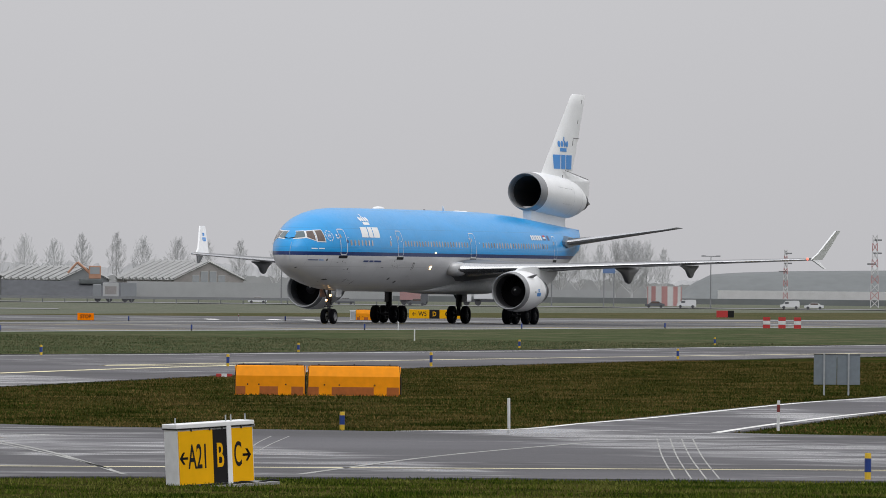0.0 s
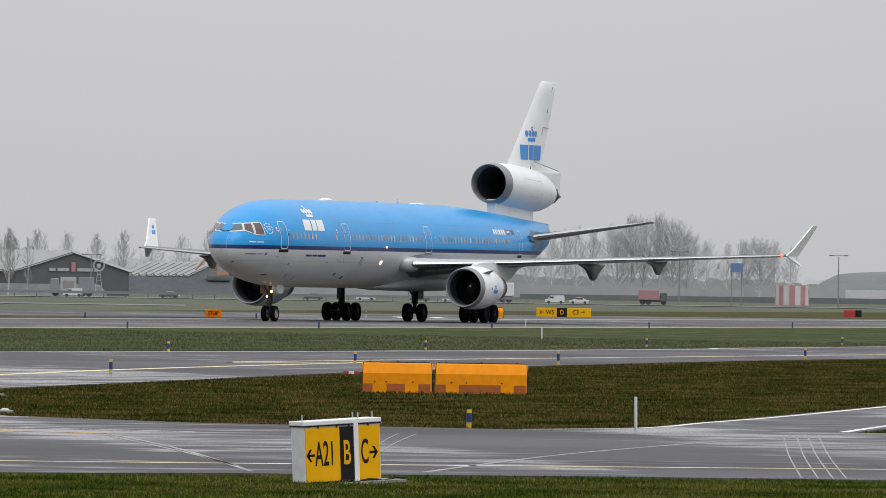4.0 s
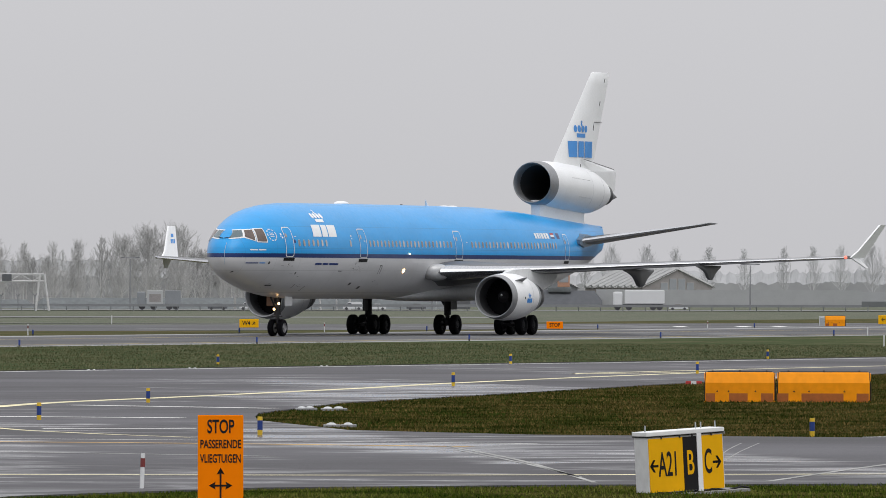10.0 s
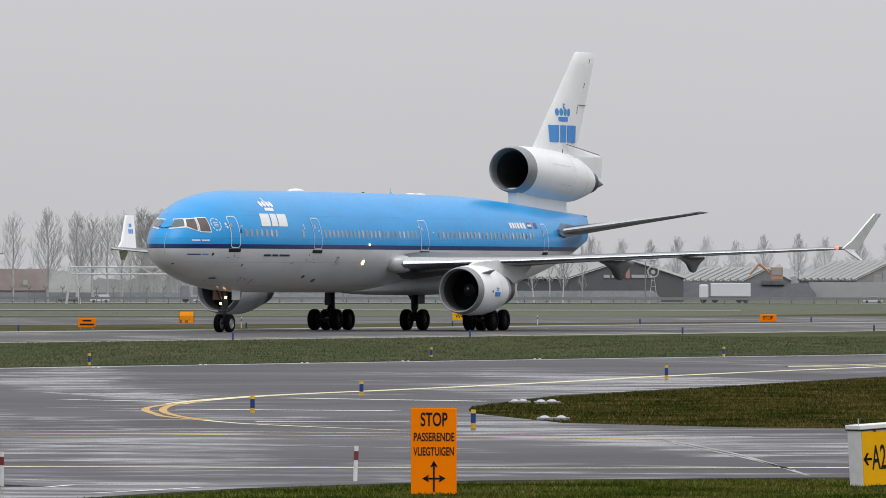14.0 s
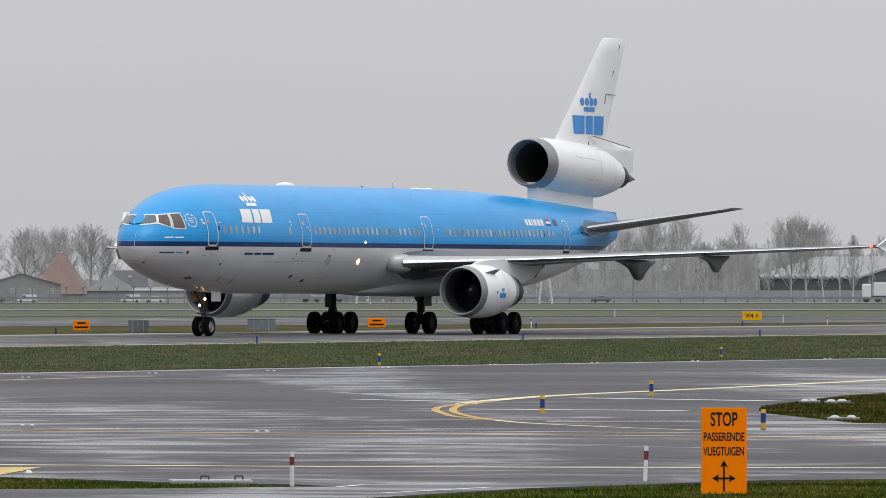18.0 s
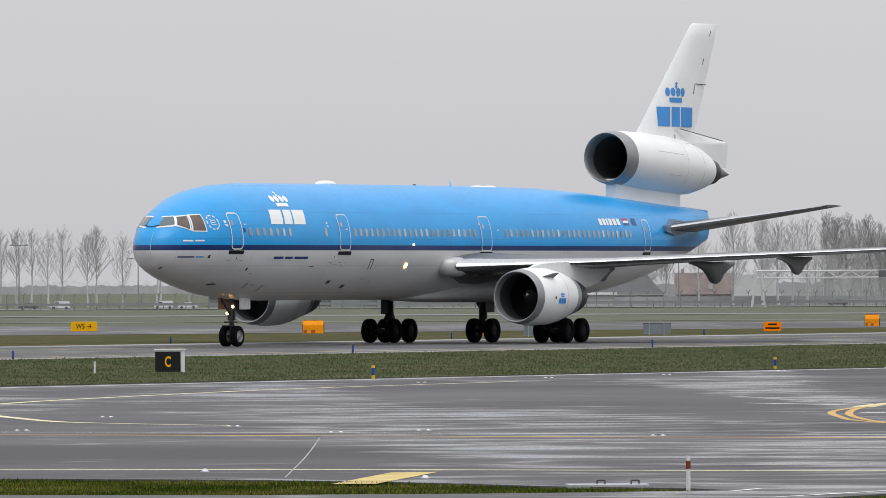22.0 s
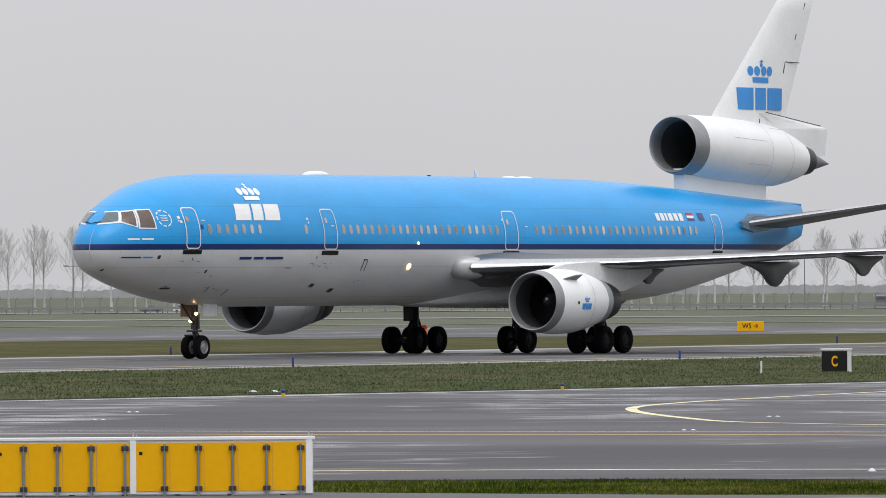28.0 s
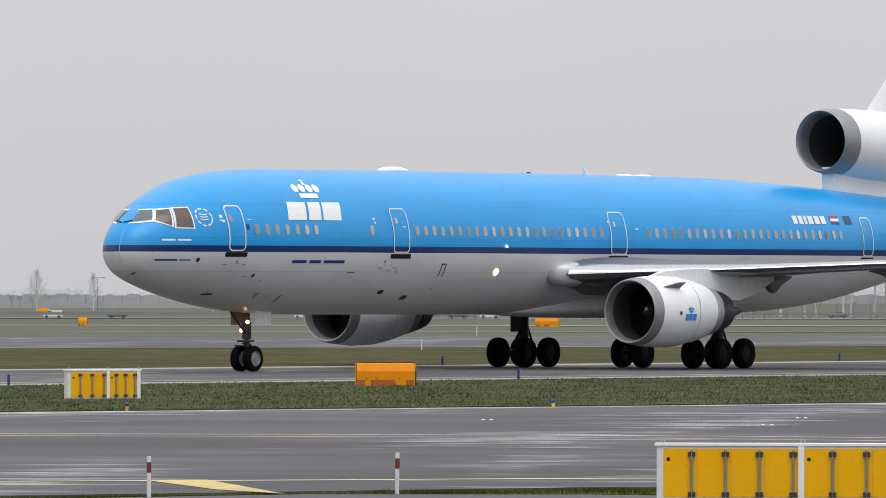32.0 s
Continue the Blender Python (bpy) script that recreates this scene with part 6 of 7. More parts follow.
# avenue along the highway
AVENUE = [(53.131, 0.43), (53.273, 0.415), (53.344, 0.417), (53.493, 0.433), (53.55, 0.433), (53.709, 0.43), (53.752, 0.413), (53.911, 0.394), (53.965, 0.393), (54.14, 0.39), (54.18, 0.40),
          (54.33, 0.40), (54.40, 0.38), (54.56, 0.41), (54.62, 0.39), (54.80, 0.40), (54.86, 0.38), (55.043, 0.406), (55.192, 0.405), (55.262, 0.36), (55.433, 0.36), (55.479, 0.35), (55.628, 0.36),
          (55.70, 0.37), (55.86, 0.39), (55.93, 0.38), (56.107, 0.402), (56.25, 0.43), (56.32, 0.419), (56.477, 0.425), (56.551, 0.389), (56.672, 0.399), (56.76, 0.388), (56.906, 0.398), (56.973, 0.398),
          (57.105, 0.385), (57.183, 0.38), (57.385, 0.31), (57.499, 0.36), (57.598, 0.325), (57.698, 0.36), (57.811, 0.323), (58.023, 0.29), (58.123, 0.32), (58.226, 0.33), (58.311, 0.34), (58.44, 0.33),
          (58.533, 0.346), (58.633, 0.356), (58.729, 0.356), (58.835, 0.355), (58.917, 0.38), (59.083, 0.326), (59.137, 0.379), (59.307, 0.332), (59.517, 0.36), (59.535, 0.34), (59.72, 0.33)]
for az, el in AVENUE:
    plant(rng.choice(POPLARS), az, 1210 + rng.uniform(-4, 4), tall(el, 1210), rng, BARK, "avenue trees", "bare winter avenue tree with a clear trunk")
for az, el in ((59.927, 0.371), (59.956, 0.378), (60.165, 0.371), (60.342, 0.335), (60.548, 0.353), (60.57, 0.346), (60.80, 0.33), (60.98, 0.34)):
    plant(rng.choice(("oval", "poplar", "poplar_b")), az, 1222, tall(el, 1222), rng, BARK, "trees behind the barns")
for az, el in ((61.179, 0.337), (61.30, 0.29), (61.391, 0.337), (61.587, 0.355), (61.70, 0.26), (61.924, 0.359), (62.03, 0.27), (62.126, 0.377), (62.25, 0.30), (62.357, 0.378), (62.55, 0.36), (62.72, 0.38)):
    plant(rng.choice(("oval", "round_b", "poplar_b")), az, 1275, tall(el, 1275), rng, BARK, "trees behind the barns")
for az, el in ((62.92, 0.418), (63.143, 0.443), (63.328, 0.419), (63.427, 0.408), (63.516, 0.419), (63.605, 0.426)):
    plant(rng.choice(("oval", "poplar_b")), az, 1160, tall(el, 1160), rng, BARK, "trees by the brick house")
for az, el in ((52.354, 0.38), (52.442, 0.45), (52.567, 0.36), (52.709, 0.474), (52.815, 0.307), (52.868, 0.414), (52.939, 0.456)):
    plant(rng.choice(("poplar", "poplar_b", "oval_b")), az, 1262, tall(el, 1262), rng, BARK, "trees behind the farm")
for az, el, kind in ((63.729, 0.444, "oval"), (63.79, 0.42, "oval_b"), (63.853, 0.434, "oval"), (63.93, 0.40, "poplar"), (63.99, 0.422, "oval"), (64.06, 0.38, "oval_b"), (64.12, 0.33, "round_b"),
                     (64.14, 0.31, "oval_b"), (64.33, 0.275, "oval_b"), (64.51, 0.275, "alder"), (64.67, 0.292, "oval"), (64.82, 0.31, "oval_b"), (64.95, 0.34, "round"), (65.12, 0.40, "round_b"), (65.3, 0.41, "round"), (65.45, 0.24, "round_b"),
                     (65.58, 0.264, "round"), (65.7, 0.23, "round_b"), (65.92, 0.38, "oval"), (66.05, 0.42, "round"), (66.15, 0.36, "round_b"), (66.38, 0.281, "oval_b"), (66.56, 0.267, "oval")):
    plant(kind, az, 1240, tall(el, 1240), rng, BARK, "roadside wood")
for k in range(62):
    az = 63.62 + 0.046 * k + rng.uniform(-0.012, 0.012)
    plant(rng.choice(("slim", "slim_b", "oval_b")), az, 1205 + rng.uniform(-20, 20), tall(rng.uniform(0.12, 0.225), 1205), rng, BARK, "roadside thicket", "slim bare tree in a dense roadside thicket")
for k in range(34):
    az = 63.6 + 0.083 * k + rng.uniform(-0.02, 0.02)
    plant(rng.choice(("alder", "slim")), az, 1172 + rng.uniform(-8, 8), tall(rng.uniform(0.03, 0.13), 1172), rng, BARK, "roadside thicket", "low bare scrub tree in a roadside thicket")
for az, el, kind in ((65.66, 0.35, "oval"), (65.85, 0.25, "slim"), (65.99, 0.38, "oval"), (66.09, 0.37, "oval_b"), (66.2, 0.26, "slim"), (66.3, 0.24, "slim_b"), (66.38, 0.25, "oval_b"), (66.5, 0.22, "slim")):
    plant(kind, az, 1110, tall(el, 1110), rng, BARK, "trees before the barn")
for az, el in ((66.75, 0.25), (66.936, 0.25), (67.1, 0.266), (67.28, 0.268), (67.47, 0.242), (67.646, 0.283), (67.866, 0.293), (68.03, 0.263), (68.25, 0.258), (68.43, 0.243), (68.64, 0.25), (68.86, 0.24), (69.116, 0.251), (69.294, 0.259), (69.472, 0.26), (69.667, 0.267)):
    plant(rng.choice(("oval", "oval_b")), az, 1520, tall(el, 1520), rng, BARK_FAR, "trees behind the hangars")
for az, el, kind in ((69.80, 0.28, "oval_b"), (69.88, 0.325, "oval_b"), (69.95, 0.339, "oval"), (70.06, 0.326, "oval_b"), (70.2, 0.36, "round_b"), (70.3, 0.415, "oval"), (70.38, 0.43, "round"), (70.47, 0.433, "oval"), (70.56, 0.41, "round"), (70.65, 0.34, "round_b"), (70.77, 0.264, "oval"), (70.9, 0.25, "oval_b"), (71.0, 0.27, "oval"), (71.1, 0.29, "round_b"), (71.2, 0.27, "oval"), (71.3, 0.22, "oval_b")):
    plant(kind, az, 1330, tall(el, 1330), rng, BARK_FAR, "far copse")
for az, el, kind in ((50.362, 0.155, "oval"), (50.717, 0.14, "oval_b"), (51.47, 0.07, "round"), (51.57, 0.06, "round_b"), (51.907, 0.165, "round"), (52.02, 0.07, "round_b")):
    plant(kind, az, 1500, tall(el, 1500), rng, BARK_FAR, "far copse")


def woods(name, az0, az1, d, el0, rough, material, label, deep=5.0):
    """A far wood as one mass with an uneven top edge and some depth."""
    n = int((az1 - az0) / 0.02)
    verts, faces = [], []
    r = random.Random(int(az0 * 10 + d))
    for row, (dd, k) in enumerate(((0, 0.0), (0, 0.65), (deep * 0.4, 1.0), (deep, 0.7))):
        for i in range(n + 1):
            az = az0 + (az1 - az0) * i / n
            top = tall(el0 + rough * (noise.noise((az * 3, d, 0)) + 0.7 * noise.noise((az * 14, d, 3)) + 0.4 * r.uniform(-1, 1)), d)
            x, y = polar(az, d + dd)
            verts.append((x, y, -0.5 if k == 0 else max(top * k, 0.3)))
    for row in range(3):
        for i in range(n):
            a = row * (n + 1) + i
            faces.append((a, a + 1, a + n + 2, a + n + 1))
    me = bpy.data.meshes.new(name)
    me.from_pydata(verts, [], faces)
    me.materials.append(material)
    return tagged(new(name, me), label, "wood", "", "stuff")


woods("hazed_far_woods", 44, 82, 2600, 0.012, 0.022, WOODS_FAR, "far band of bare woods paled for haze")
woods("wood", 63.7, 66.5, 1270, 0.145, 0.03, WOODS, "bare roadside wood greyed for mist")
woods("wood", 61.5, 63.7, 1330, 0.045, 0.03, WOODS_FAR, "bare wood behind the barns greyed for mist")
woods("wood", 66.4, 71.2, 1560, 0.075, 0.035, WOODS_FAR, "bare wood behind the hangars paled for haze")
woods("hedge", 57.58, 57.86, 1192, -0.078, 0.006, WOODS, "bare hedge under the avenue greyed for haze", 3.0)
woods("hedge", 60.395, 60.61, 1185, -0.072, 0.006, HEDGE, "dark clipped hedge beside the house", 3.0)


def shed(name, label, category, az, d, w, deep, eave, ridge, wall, roof, turn=0.0, ribs=0, ridge_across=True, windows=(), doors=(), rib_mat=None, skew=0.0):
    """A gabled building. Its ridge runs across the view (gable at the sides) or away from it (gable to the viewer)."""
    s = thing(name, label, category, view_pose(az, d, turn))
    a, b = w / 2, deep / 2
    if ridge_across:
        gable = [(-b, 0), (-b, eave), (0, ridge), (b, eave), (b, 0)]
        rings = [[(k, p, z - 0.3 if z == 0 else z) for p, z in gable] for k in (-a, a)]
        slopes = [[(-a - 0.3, -b - 0.4, eave - 0.1), (a + 0.3, -b - 0.4, eave - 0.1), (a + 0.3 + skew, 0, ridge + 0.08), (-a - 0.3 + skew, 0, ridge + 0.08)],
                  [(-a - 0.3, b + 0.4, eave - 0.1), (a + 0.3, b + 0.4, eave - 0.1), (a + 0.3 + skew, 0, ridge + 0.08), (-a - 0.3 + skew, 0, ridge + 0.08)]]
    else:
        gable = [(-a, 0), (-a, eave), (0, ridge), (a, eave), (a, 0)]
        rings = [[(p, k, z - 0.3 if z == 0 else z) for p, z in gable] for k in (-b, b)]
        slopes = [[(-a - 0.4, -b - 0.3, eave - 0.1), (-a - 0.4, b + 0.3, eave - 0.1), (0, b + 0.3, ridge + 0.08), (0, -b - 0.3, ridge + 0.08)],
                  [(a + 0.4, -b - 0.3, eave - 0.1), (a + 0.4, b + 0.3, eave - 0.1), (0, b + 0.3, ridge + 0.08), (0, -b - 0.3, ridge + 0.08)]]
    part("wall", loft(rings), wall, s)
    for pts in slopes:
        bm = bmesh.new()
        f = bm.faces.new([bm.verts.new(p) for p in pts])
        bmesh.ops.solidify(bm, geom=[f], thickness=0.12)
        ro = part("roof", bm, roof, s)
        for k in range(ribs):
            t = (k + 0.5) / ribs
            p0, p1 = Vector(pts[0]).lerp(Vector(pts[1]), t), Vector(pts[3]).lerp(Vector(pts[2]), t)
            bm = bmesh.new()
            rod(bm, p0 + Vector((0, 0, 0.1)), p1 + Vector((0, 0, 0.1)), 0.32, n=4)
            part("roof_rib", bm, rib_mat or ROOF_GREY, ro)
    for x0, x1, z0, z1 in windows:
        wf = part("window", boxed(x0 - 0.08, x1 + 0.08, -b - 0.07, -b + 0.02, z0 - 0.08, z1 + 0.08), PALE_WALL, s, "white framed window")
        part("pane", boxed(x0, x1, -b - 0.09, -b - 0.06, z0, z1), GLASS_FAR, wf)
    for x0, x1, z1 in doors:
        part("door", boxed(x0, x1, -b - 0.08, -b + 0.02, -0.1, z1), ROOF_DARK, s)
    return s


def hipped(name, label, category, az, d, w, deep, eave, ridge, ridge_w, wall, roof, turn=0.0, windows=(), shift=0.0):
    """A house with a roof that slopes on all four sides to a short ridge."""
    s = thing(name, label, category, view_pose(az, d, turn))
    a, b = w / 2, deep / 2
    part("wall", boxed(-a + 0.25, a - 0.25, -b + 0.25, b - 0.25, -0.3, eave), wall, s)
    low = [Vector(p) for p in ((-a, -b, eave - 0.08), (a, -b, eave - 0.08), (a, b, eave - 0.08), (-a, b, eave - 0.08))]
    r0, r1 = Vector((shift - ridge_w / 2, 0, ridge)), Vector((shift + ridge_w / 2, 0, ridge))
    for pts in ((low[0], low[1], r1, r0), (low[1], low[2], r1), (low[2], low[3], r0, r1), (low[3], low[0], r0)):
        bm = bmesh.new()
        f = bm.faces.new([bm.verts.new(p) for p in pts])
        bmesh.ops.solidify(bm, geom=[f], thickness=0.1)
        part("roof", bm, roof, s)
    bm = bmesh.new()
    rod(bm, r0, r1 + Vector((0.01, 0, 0)), 0.09, n=6)
    part("ridge_cap", bm, roof, s)
    part("gutter", boxed(-a, a, -b - 0.05, -b + 0.05, eave - 0.14, eave - 0.02), PALE_WALL, s)
    for x0, x1, z0, z1 in windows:
        wf = part("window", boxed(x0 - 0.08, x1 + 0.08, -b + 0.16, -b + 0.27, z0 - 0.08, z1 + 0.08), PALE_WALL, s, "white framed window")
        part("pane", boxed(x0, x1, -b + 0.14, -b + 0.17, z0, z1), GLASS_FAR, wf)
    return s


# hangars and barns
def gable_window(s, a, y0, y1, z0, z1):
    wf = part("window", boxed(a - 0.02, a + 0.07, y0 - 0.06, y1 + 0.06, z0 - 0.06, z1 + 0.06), PALE_WALL, s, "white framed window")
    part("pane", boxed(a + 0.06, a + 0.09, y0, y1, z0, z1), GLASS_FAR, wf)


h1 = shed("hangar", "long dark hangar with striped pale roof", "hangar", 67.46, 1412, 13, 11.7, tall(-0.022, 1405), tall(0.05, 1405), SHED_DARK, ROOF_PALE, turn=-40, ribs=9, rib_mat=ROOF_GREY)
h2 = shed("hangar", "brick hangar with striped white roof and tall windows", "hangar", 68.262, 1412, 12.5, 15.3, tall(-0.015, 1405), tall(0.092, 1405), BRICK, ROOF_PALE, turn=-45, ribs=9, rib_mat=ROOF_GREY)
for k in range(4):
    gable_window(h2, 6.25, -3.6 + 1.9 * k, -2.2 + 1.9 * k, 2.0, 4.0 if k in (1, 2) else 3.4)
BARN_DARK = mat("black_cladding", (0.10, 0.104, 0.112), 0.7, vary=0.15)
h5 = shed("barn", "wide black barn with pale ribbed roof and white writing", "barn", 66.465, 1165, 25.8, 16.6, tall(-0.006, 1150), tall(0.108, 1150), BARN_DARK, ROOF_PALE, turn=-60, ribs=14, rib_mat=ROOF_GREY)
for y0, y1 in ((-3.5, -2.6), (-2.3, -0.6), (0.6, 2.9), (3.1, 3.6)):
    part("sign_bar", boxed(12.9, 13.02, y0, y1, 3.05, 3.45), PALE_WALL, h5, "white writing bar")
part("sign_emblem", boxed(12.9, 13.06, -0.3, 0.3, 3.0, 4.2), MAST_RED, h5, "red emblem")
s_ = thing("wind_pump", "pale lattice wind pump with round head", "wind pump", view_pose(66.949, 1120))
bm = bmesh.new()
for x, q in ((-0.55, -0.12), (0.55, 0.12)):
    for y in (-0.3, 0.3):
        rod(bm, (x, y, -0.2), (q, y * 0.3, 3.2), 0.05, n=5)
for z, w in ((0.6, 0.47), (1.3, 0.38), (2.0, 0.29), (2.7, 0.19)):
    rod(bm, (-w, -0.25, z), (w, -0.25, z), 0.04, n=5)
part("tower", bm, PALE_WALL, s_, "pale lattice tower")
bm = bmesh.new()
for k in range(18):
    a0, a1 = 2 * math.pi * k / 18, 2 * math.pi * (k + 1) / 18
    rod(bm, (0.66 * math.cos(a0), -0.2, 3.8 + 0.66 * math.sin(a0)), (0.66 * math.cos(a1), -0.2, 3.8 + 0.66 * math.sin(a1)), 0.1, n=5)
part("wheel_ring", bm, PALE_WALL, s_)
part("hub", rod(bmesh.new(), (0, -0.3, 3.8), (0, 0.1, 3.8), 0.28, n=10), PALE_WALL, s_)
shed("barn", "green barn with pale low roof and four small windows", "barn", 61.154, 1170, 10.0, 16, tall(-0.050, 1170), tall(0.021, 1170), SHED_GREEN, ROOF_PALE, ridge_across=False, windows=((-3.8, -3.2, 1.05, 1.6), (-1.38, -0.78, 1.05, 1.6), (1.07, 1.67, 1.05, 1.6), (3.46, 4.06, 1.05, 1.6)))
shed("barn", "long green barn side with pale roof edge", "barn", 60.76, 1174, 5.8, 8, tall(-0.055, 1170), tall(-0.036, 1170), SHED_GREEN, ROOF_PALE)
hipped("barn", "barn with steep red tiled roof paled for haze", "barn", 61.40, 1232, 8.0, 9, tall(-0.10, 1232), tall(0.149, 1232), 1.0, BRICK, ROOF_RED)
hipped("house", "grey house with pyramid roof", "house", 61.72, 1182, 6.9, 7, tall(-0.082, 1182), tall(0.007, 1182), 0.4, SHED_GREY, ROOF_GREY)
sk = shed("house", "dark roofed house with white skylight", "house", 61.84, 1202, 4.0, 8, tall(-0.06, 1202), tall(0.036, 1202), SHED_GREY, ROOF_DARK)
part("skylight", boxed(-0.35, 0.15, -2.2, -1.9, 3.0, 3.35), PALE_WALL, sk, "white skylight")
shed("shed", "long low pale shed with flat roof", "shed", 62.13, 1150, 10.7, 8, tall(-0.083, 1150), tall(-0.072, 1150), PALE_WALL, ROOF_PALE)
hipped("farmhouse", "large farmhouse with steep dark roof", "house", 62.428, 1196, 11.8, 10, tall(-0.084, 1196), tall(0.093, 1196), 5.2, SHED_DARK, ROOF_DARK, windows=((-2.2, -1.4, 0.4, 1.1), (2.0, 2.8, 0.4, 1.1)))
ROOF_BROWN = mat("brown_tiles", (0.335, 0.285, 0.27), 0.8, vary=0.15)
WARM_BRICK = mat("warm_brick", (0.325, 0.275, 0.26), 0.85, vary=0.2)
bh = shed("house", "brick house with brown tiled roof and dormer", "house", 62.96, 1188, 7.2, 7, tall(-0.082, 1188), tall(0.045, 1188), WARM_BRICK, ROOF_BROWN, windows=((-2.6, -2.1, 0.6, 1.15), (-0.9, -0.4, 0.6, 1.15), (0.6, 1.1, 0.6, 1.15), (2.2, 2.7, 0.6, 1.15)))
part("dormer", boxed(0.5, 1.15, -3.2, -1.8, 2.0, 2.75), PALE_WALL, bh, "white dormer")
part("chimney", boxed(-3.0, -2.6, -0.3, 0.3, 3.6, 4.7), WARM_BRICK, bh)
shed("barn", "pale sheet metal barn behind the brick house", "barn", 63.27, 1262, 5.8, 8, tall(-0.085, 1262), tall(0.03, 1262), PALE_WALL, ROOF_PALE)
for a_, w_ in ((63.20, 1.6), (63.33, 1.5), (63.41, 1.2)):
    shed("shed", "low white roofed hut", "shed", a_, 1166, w_, 3, tall(-0.105, 1166), tall(-0.088, 1166), PALE_WALL, ROOF_PALE)
hs = shed("house", "brick house with chimneys and white framed windows", "house", 60.10, 1200, 4.7, 6, tall(-0.022, 1200), tall(0.036, 1200), WARM_BRICK, ROOF_DARK, windows=((-1.25, -0.55, 1.3, 1.75), (0.75, 1.45, 1.3, 1.75), (-1.35, -0.45, 0.25, 0.95), (0.85, 1.4, 0.25, 0.8)))
for x in (-1.95, 1.65):
    part("chimney", boxed(x, x + 0.3, -0.3, 0.3, 3.4, 4.3), WARM_BRICK, hs)
shed("shed", "low dark outhouse beside the brick house", "shed", 59.915, 1196, 2.9, 5, tall(-0.085, 1196), tall(-0.07, 1196), SHED_DARK, ROOF_DARK)
shed("shed", "low dark outhouse beside the brick house", "shed", 60.245, 1196, 1.4, 4, tall(-0.09, 1196), tall(-0.078, 1196), SHED_DARK, ROOF_DARK)
hipped("barn", "large grey barn with steep hipped roof", "barn", 53.44, 1262, 16.2, 12, tall(0.006, 1262), tall(0.122, 1262), 10.5, PALE_WALL, ROOF_GREY, windows=((-5, -3.4, 0.8, 1.6), (0.5, 2.2, 0.8, 1.6)), shift=-1.2)
hipped("farmhouse", "farmhouse with large reddish roof paled for haze", "house", 52.455, 1250, 9.6, 9, tall(-0.07, 1250), tall(0.137, 1250), 3.6, SHED_DARK, ROOF_RED, shift=1.8)
fh = shed("farmhouse", "dark gabled farmhouse with white framed windows", "house", 52.62, 1240, 11.4, 9, tall(-0.052, 1240), tall(0.137, 1240), BARN_DARK, ROOF_GREY, ridge_across=False, windows=((-1.6, -1.1, 3.1, 3.9), (-0.25, 0.25, 3.1, 3.9), (1.0, 1.5, 3.1, 3.9), (-0.22, 0.22, 4.6, 4.9)), doors=((-2.9, -2.3, 1.1), (-0.7, 0.5, 1.25)))
for x0, x1 in ((-5.6, -3.0), (0.6, 5.6)):
    part("eave_board", boxed(x0, x1, -4.62, -4.5, 1.75, 1.98), PALE_WALL, fh, "white board above the doors")
for k in (-1, 1):
    bm = bmesh.new()
    rod(bm, (k * 5.9, -4.85, tall(-0.058, 1240)), (0, -4.85, tall(0.137, 1240) + 0.1), 0.09, n=4)
    part("barge_board", bm, PALE_WALL, fh, "white barge board")
shed("shed", "narrow grey hut with steep roof", "shed", 53.02, 1240, 1.7, 3, tall(-0.06, 1240), tall(0.016, 1240), SHED_GREY, ROOF_DARK, ridge_across=False)
shed("shed", "long grey shed beside the farm", "shed", 53.214, 1245, 5.0, 6, tall(-0.02, 1245), tall(0.005, 1245), SHED_GREY, ROOF_GREY)
# low screens and berms in front of the hangars


def screen(name, label, az0, az1, d, h0, h1, material, deep=1.0, slope=False):
    n = max(2, int((az1 - az0) / 0.05))
    rings = []
    for k in range(n + 1):
        az = az0 + (az1 - az0) * k / n
        p, q = polar(az, d), polar(az, d + deep)
        h_ = h0 + (h1 - h0) * k / n
        e = 0.35 if slope and k in (0, n) else 1
        rings.append([(*p, -0.3), (*q, -0.3), (*q, h_ * e), ((p[0] + q[0]) / 2 if slope else p[0], (p[1] + q[1]) / 2 if slope else p[1], h_ * e)])
    return tagged(part(name, loft(rings), material), label, "", "", "structure")


BERM = mat("dark_berm", (0.085, 0.09, 0.10), 0.95, vary=0.2, scale=(0.2, 1.0))
screen("berm", "dark earth berm in front of the hangar", 66.7, 67.97, 1345, tall(-0.022, 1345), tall(-0.040, 1345), BERM, 8, True)
screen("screen_wall", "pale screen wall along the hangars", 67.93, 69.6, 1352, tall(-0.030, 1352), tall(-0.035, 1352), PALE_FENCE)
screen("screen_wall", "pale screen wall along the highway", 69.6, 71.0, 1300, tall(-0.045, 1300), tall(-0.06, 1300), PALE_FENCE)
screen("berm", "dark hedge beside the highway", 64.4, 67.0, 1140, tall(-0.09, 1140), tall(-0.085, 1140), HEDGE, 6, True)
screen("berm", "low dark hedge beyond the highway", 62.0, 64.4, 1160, tall(-0.10, 1160), tall(-0.10, 1160), HEDGE, 6, True)
# Mist is mixed into the bank's green as grey.
HILL = mat("mist_greyed_bank", (0.15, 0.162, 0.166), 0.95, vary=0.12, scale=(0.05, 0.5))
rings = []
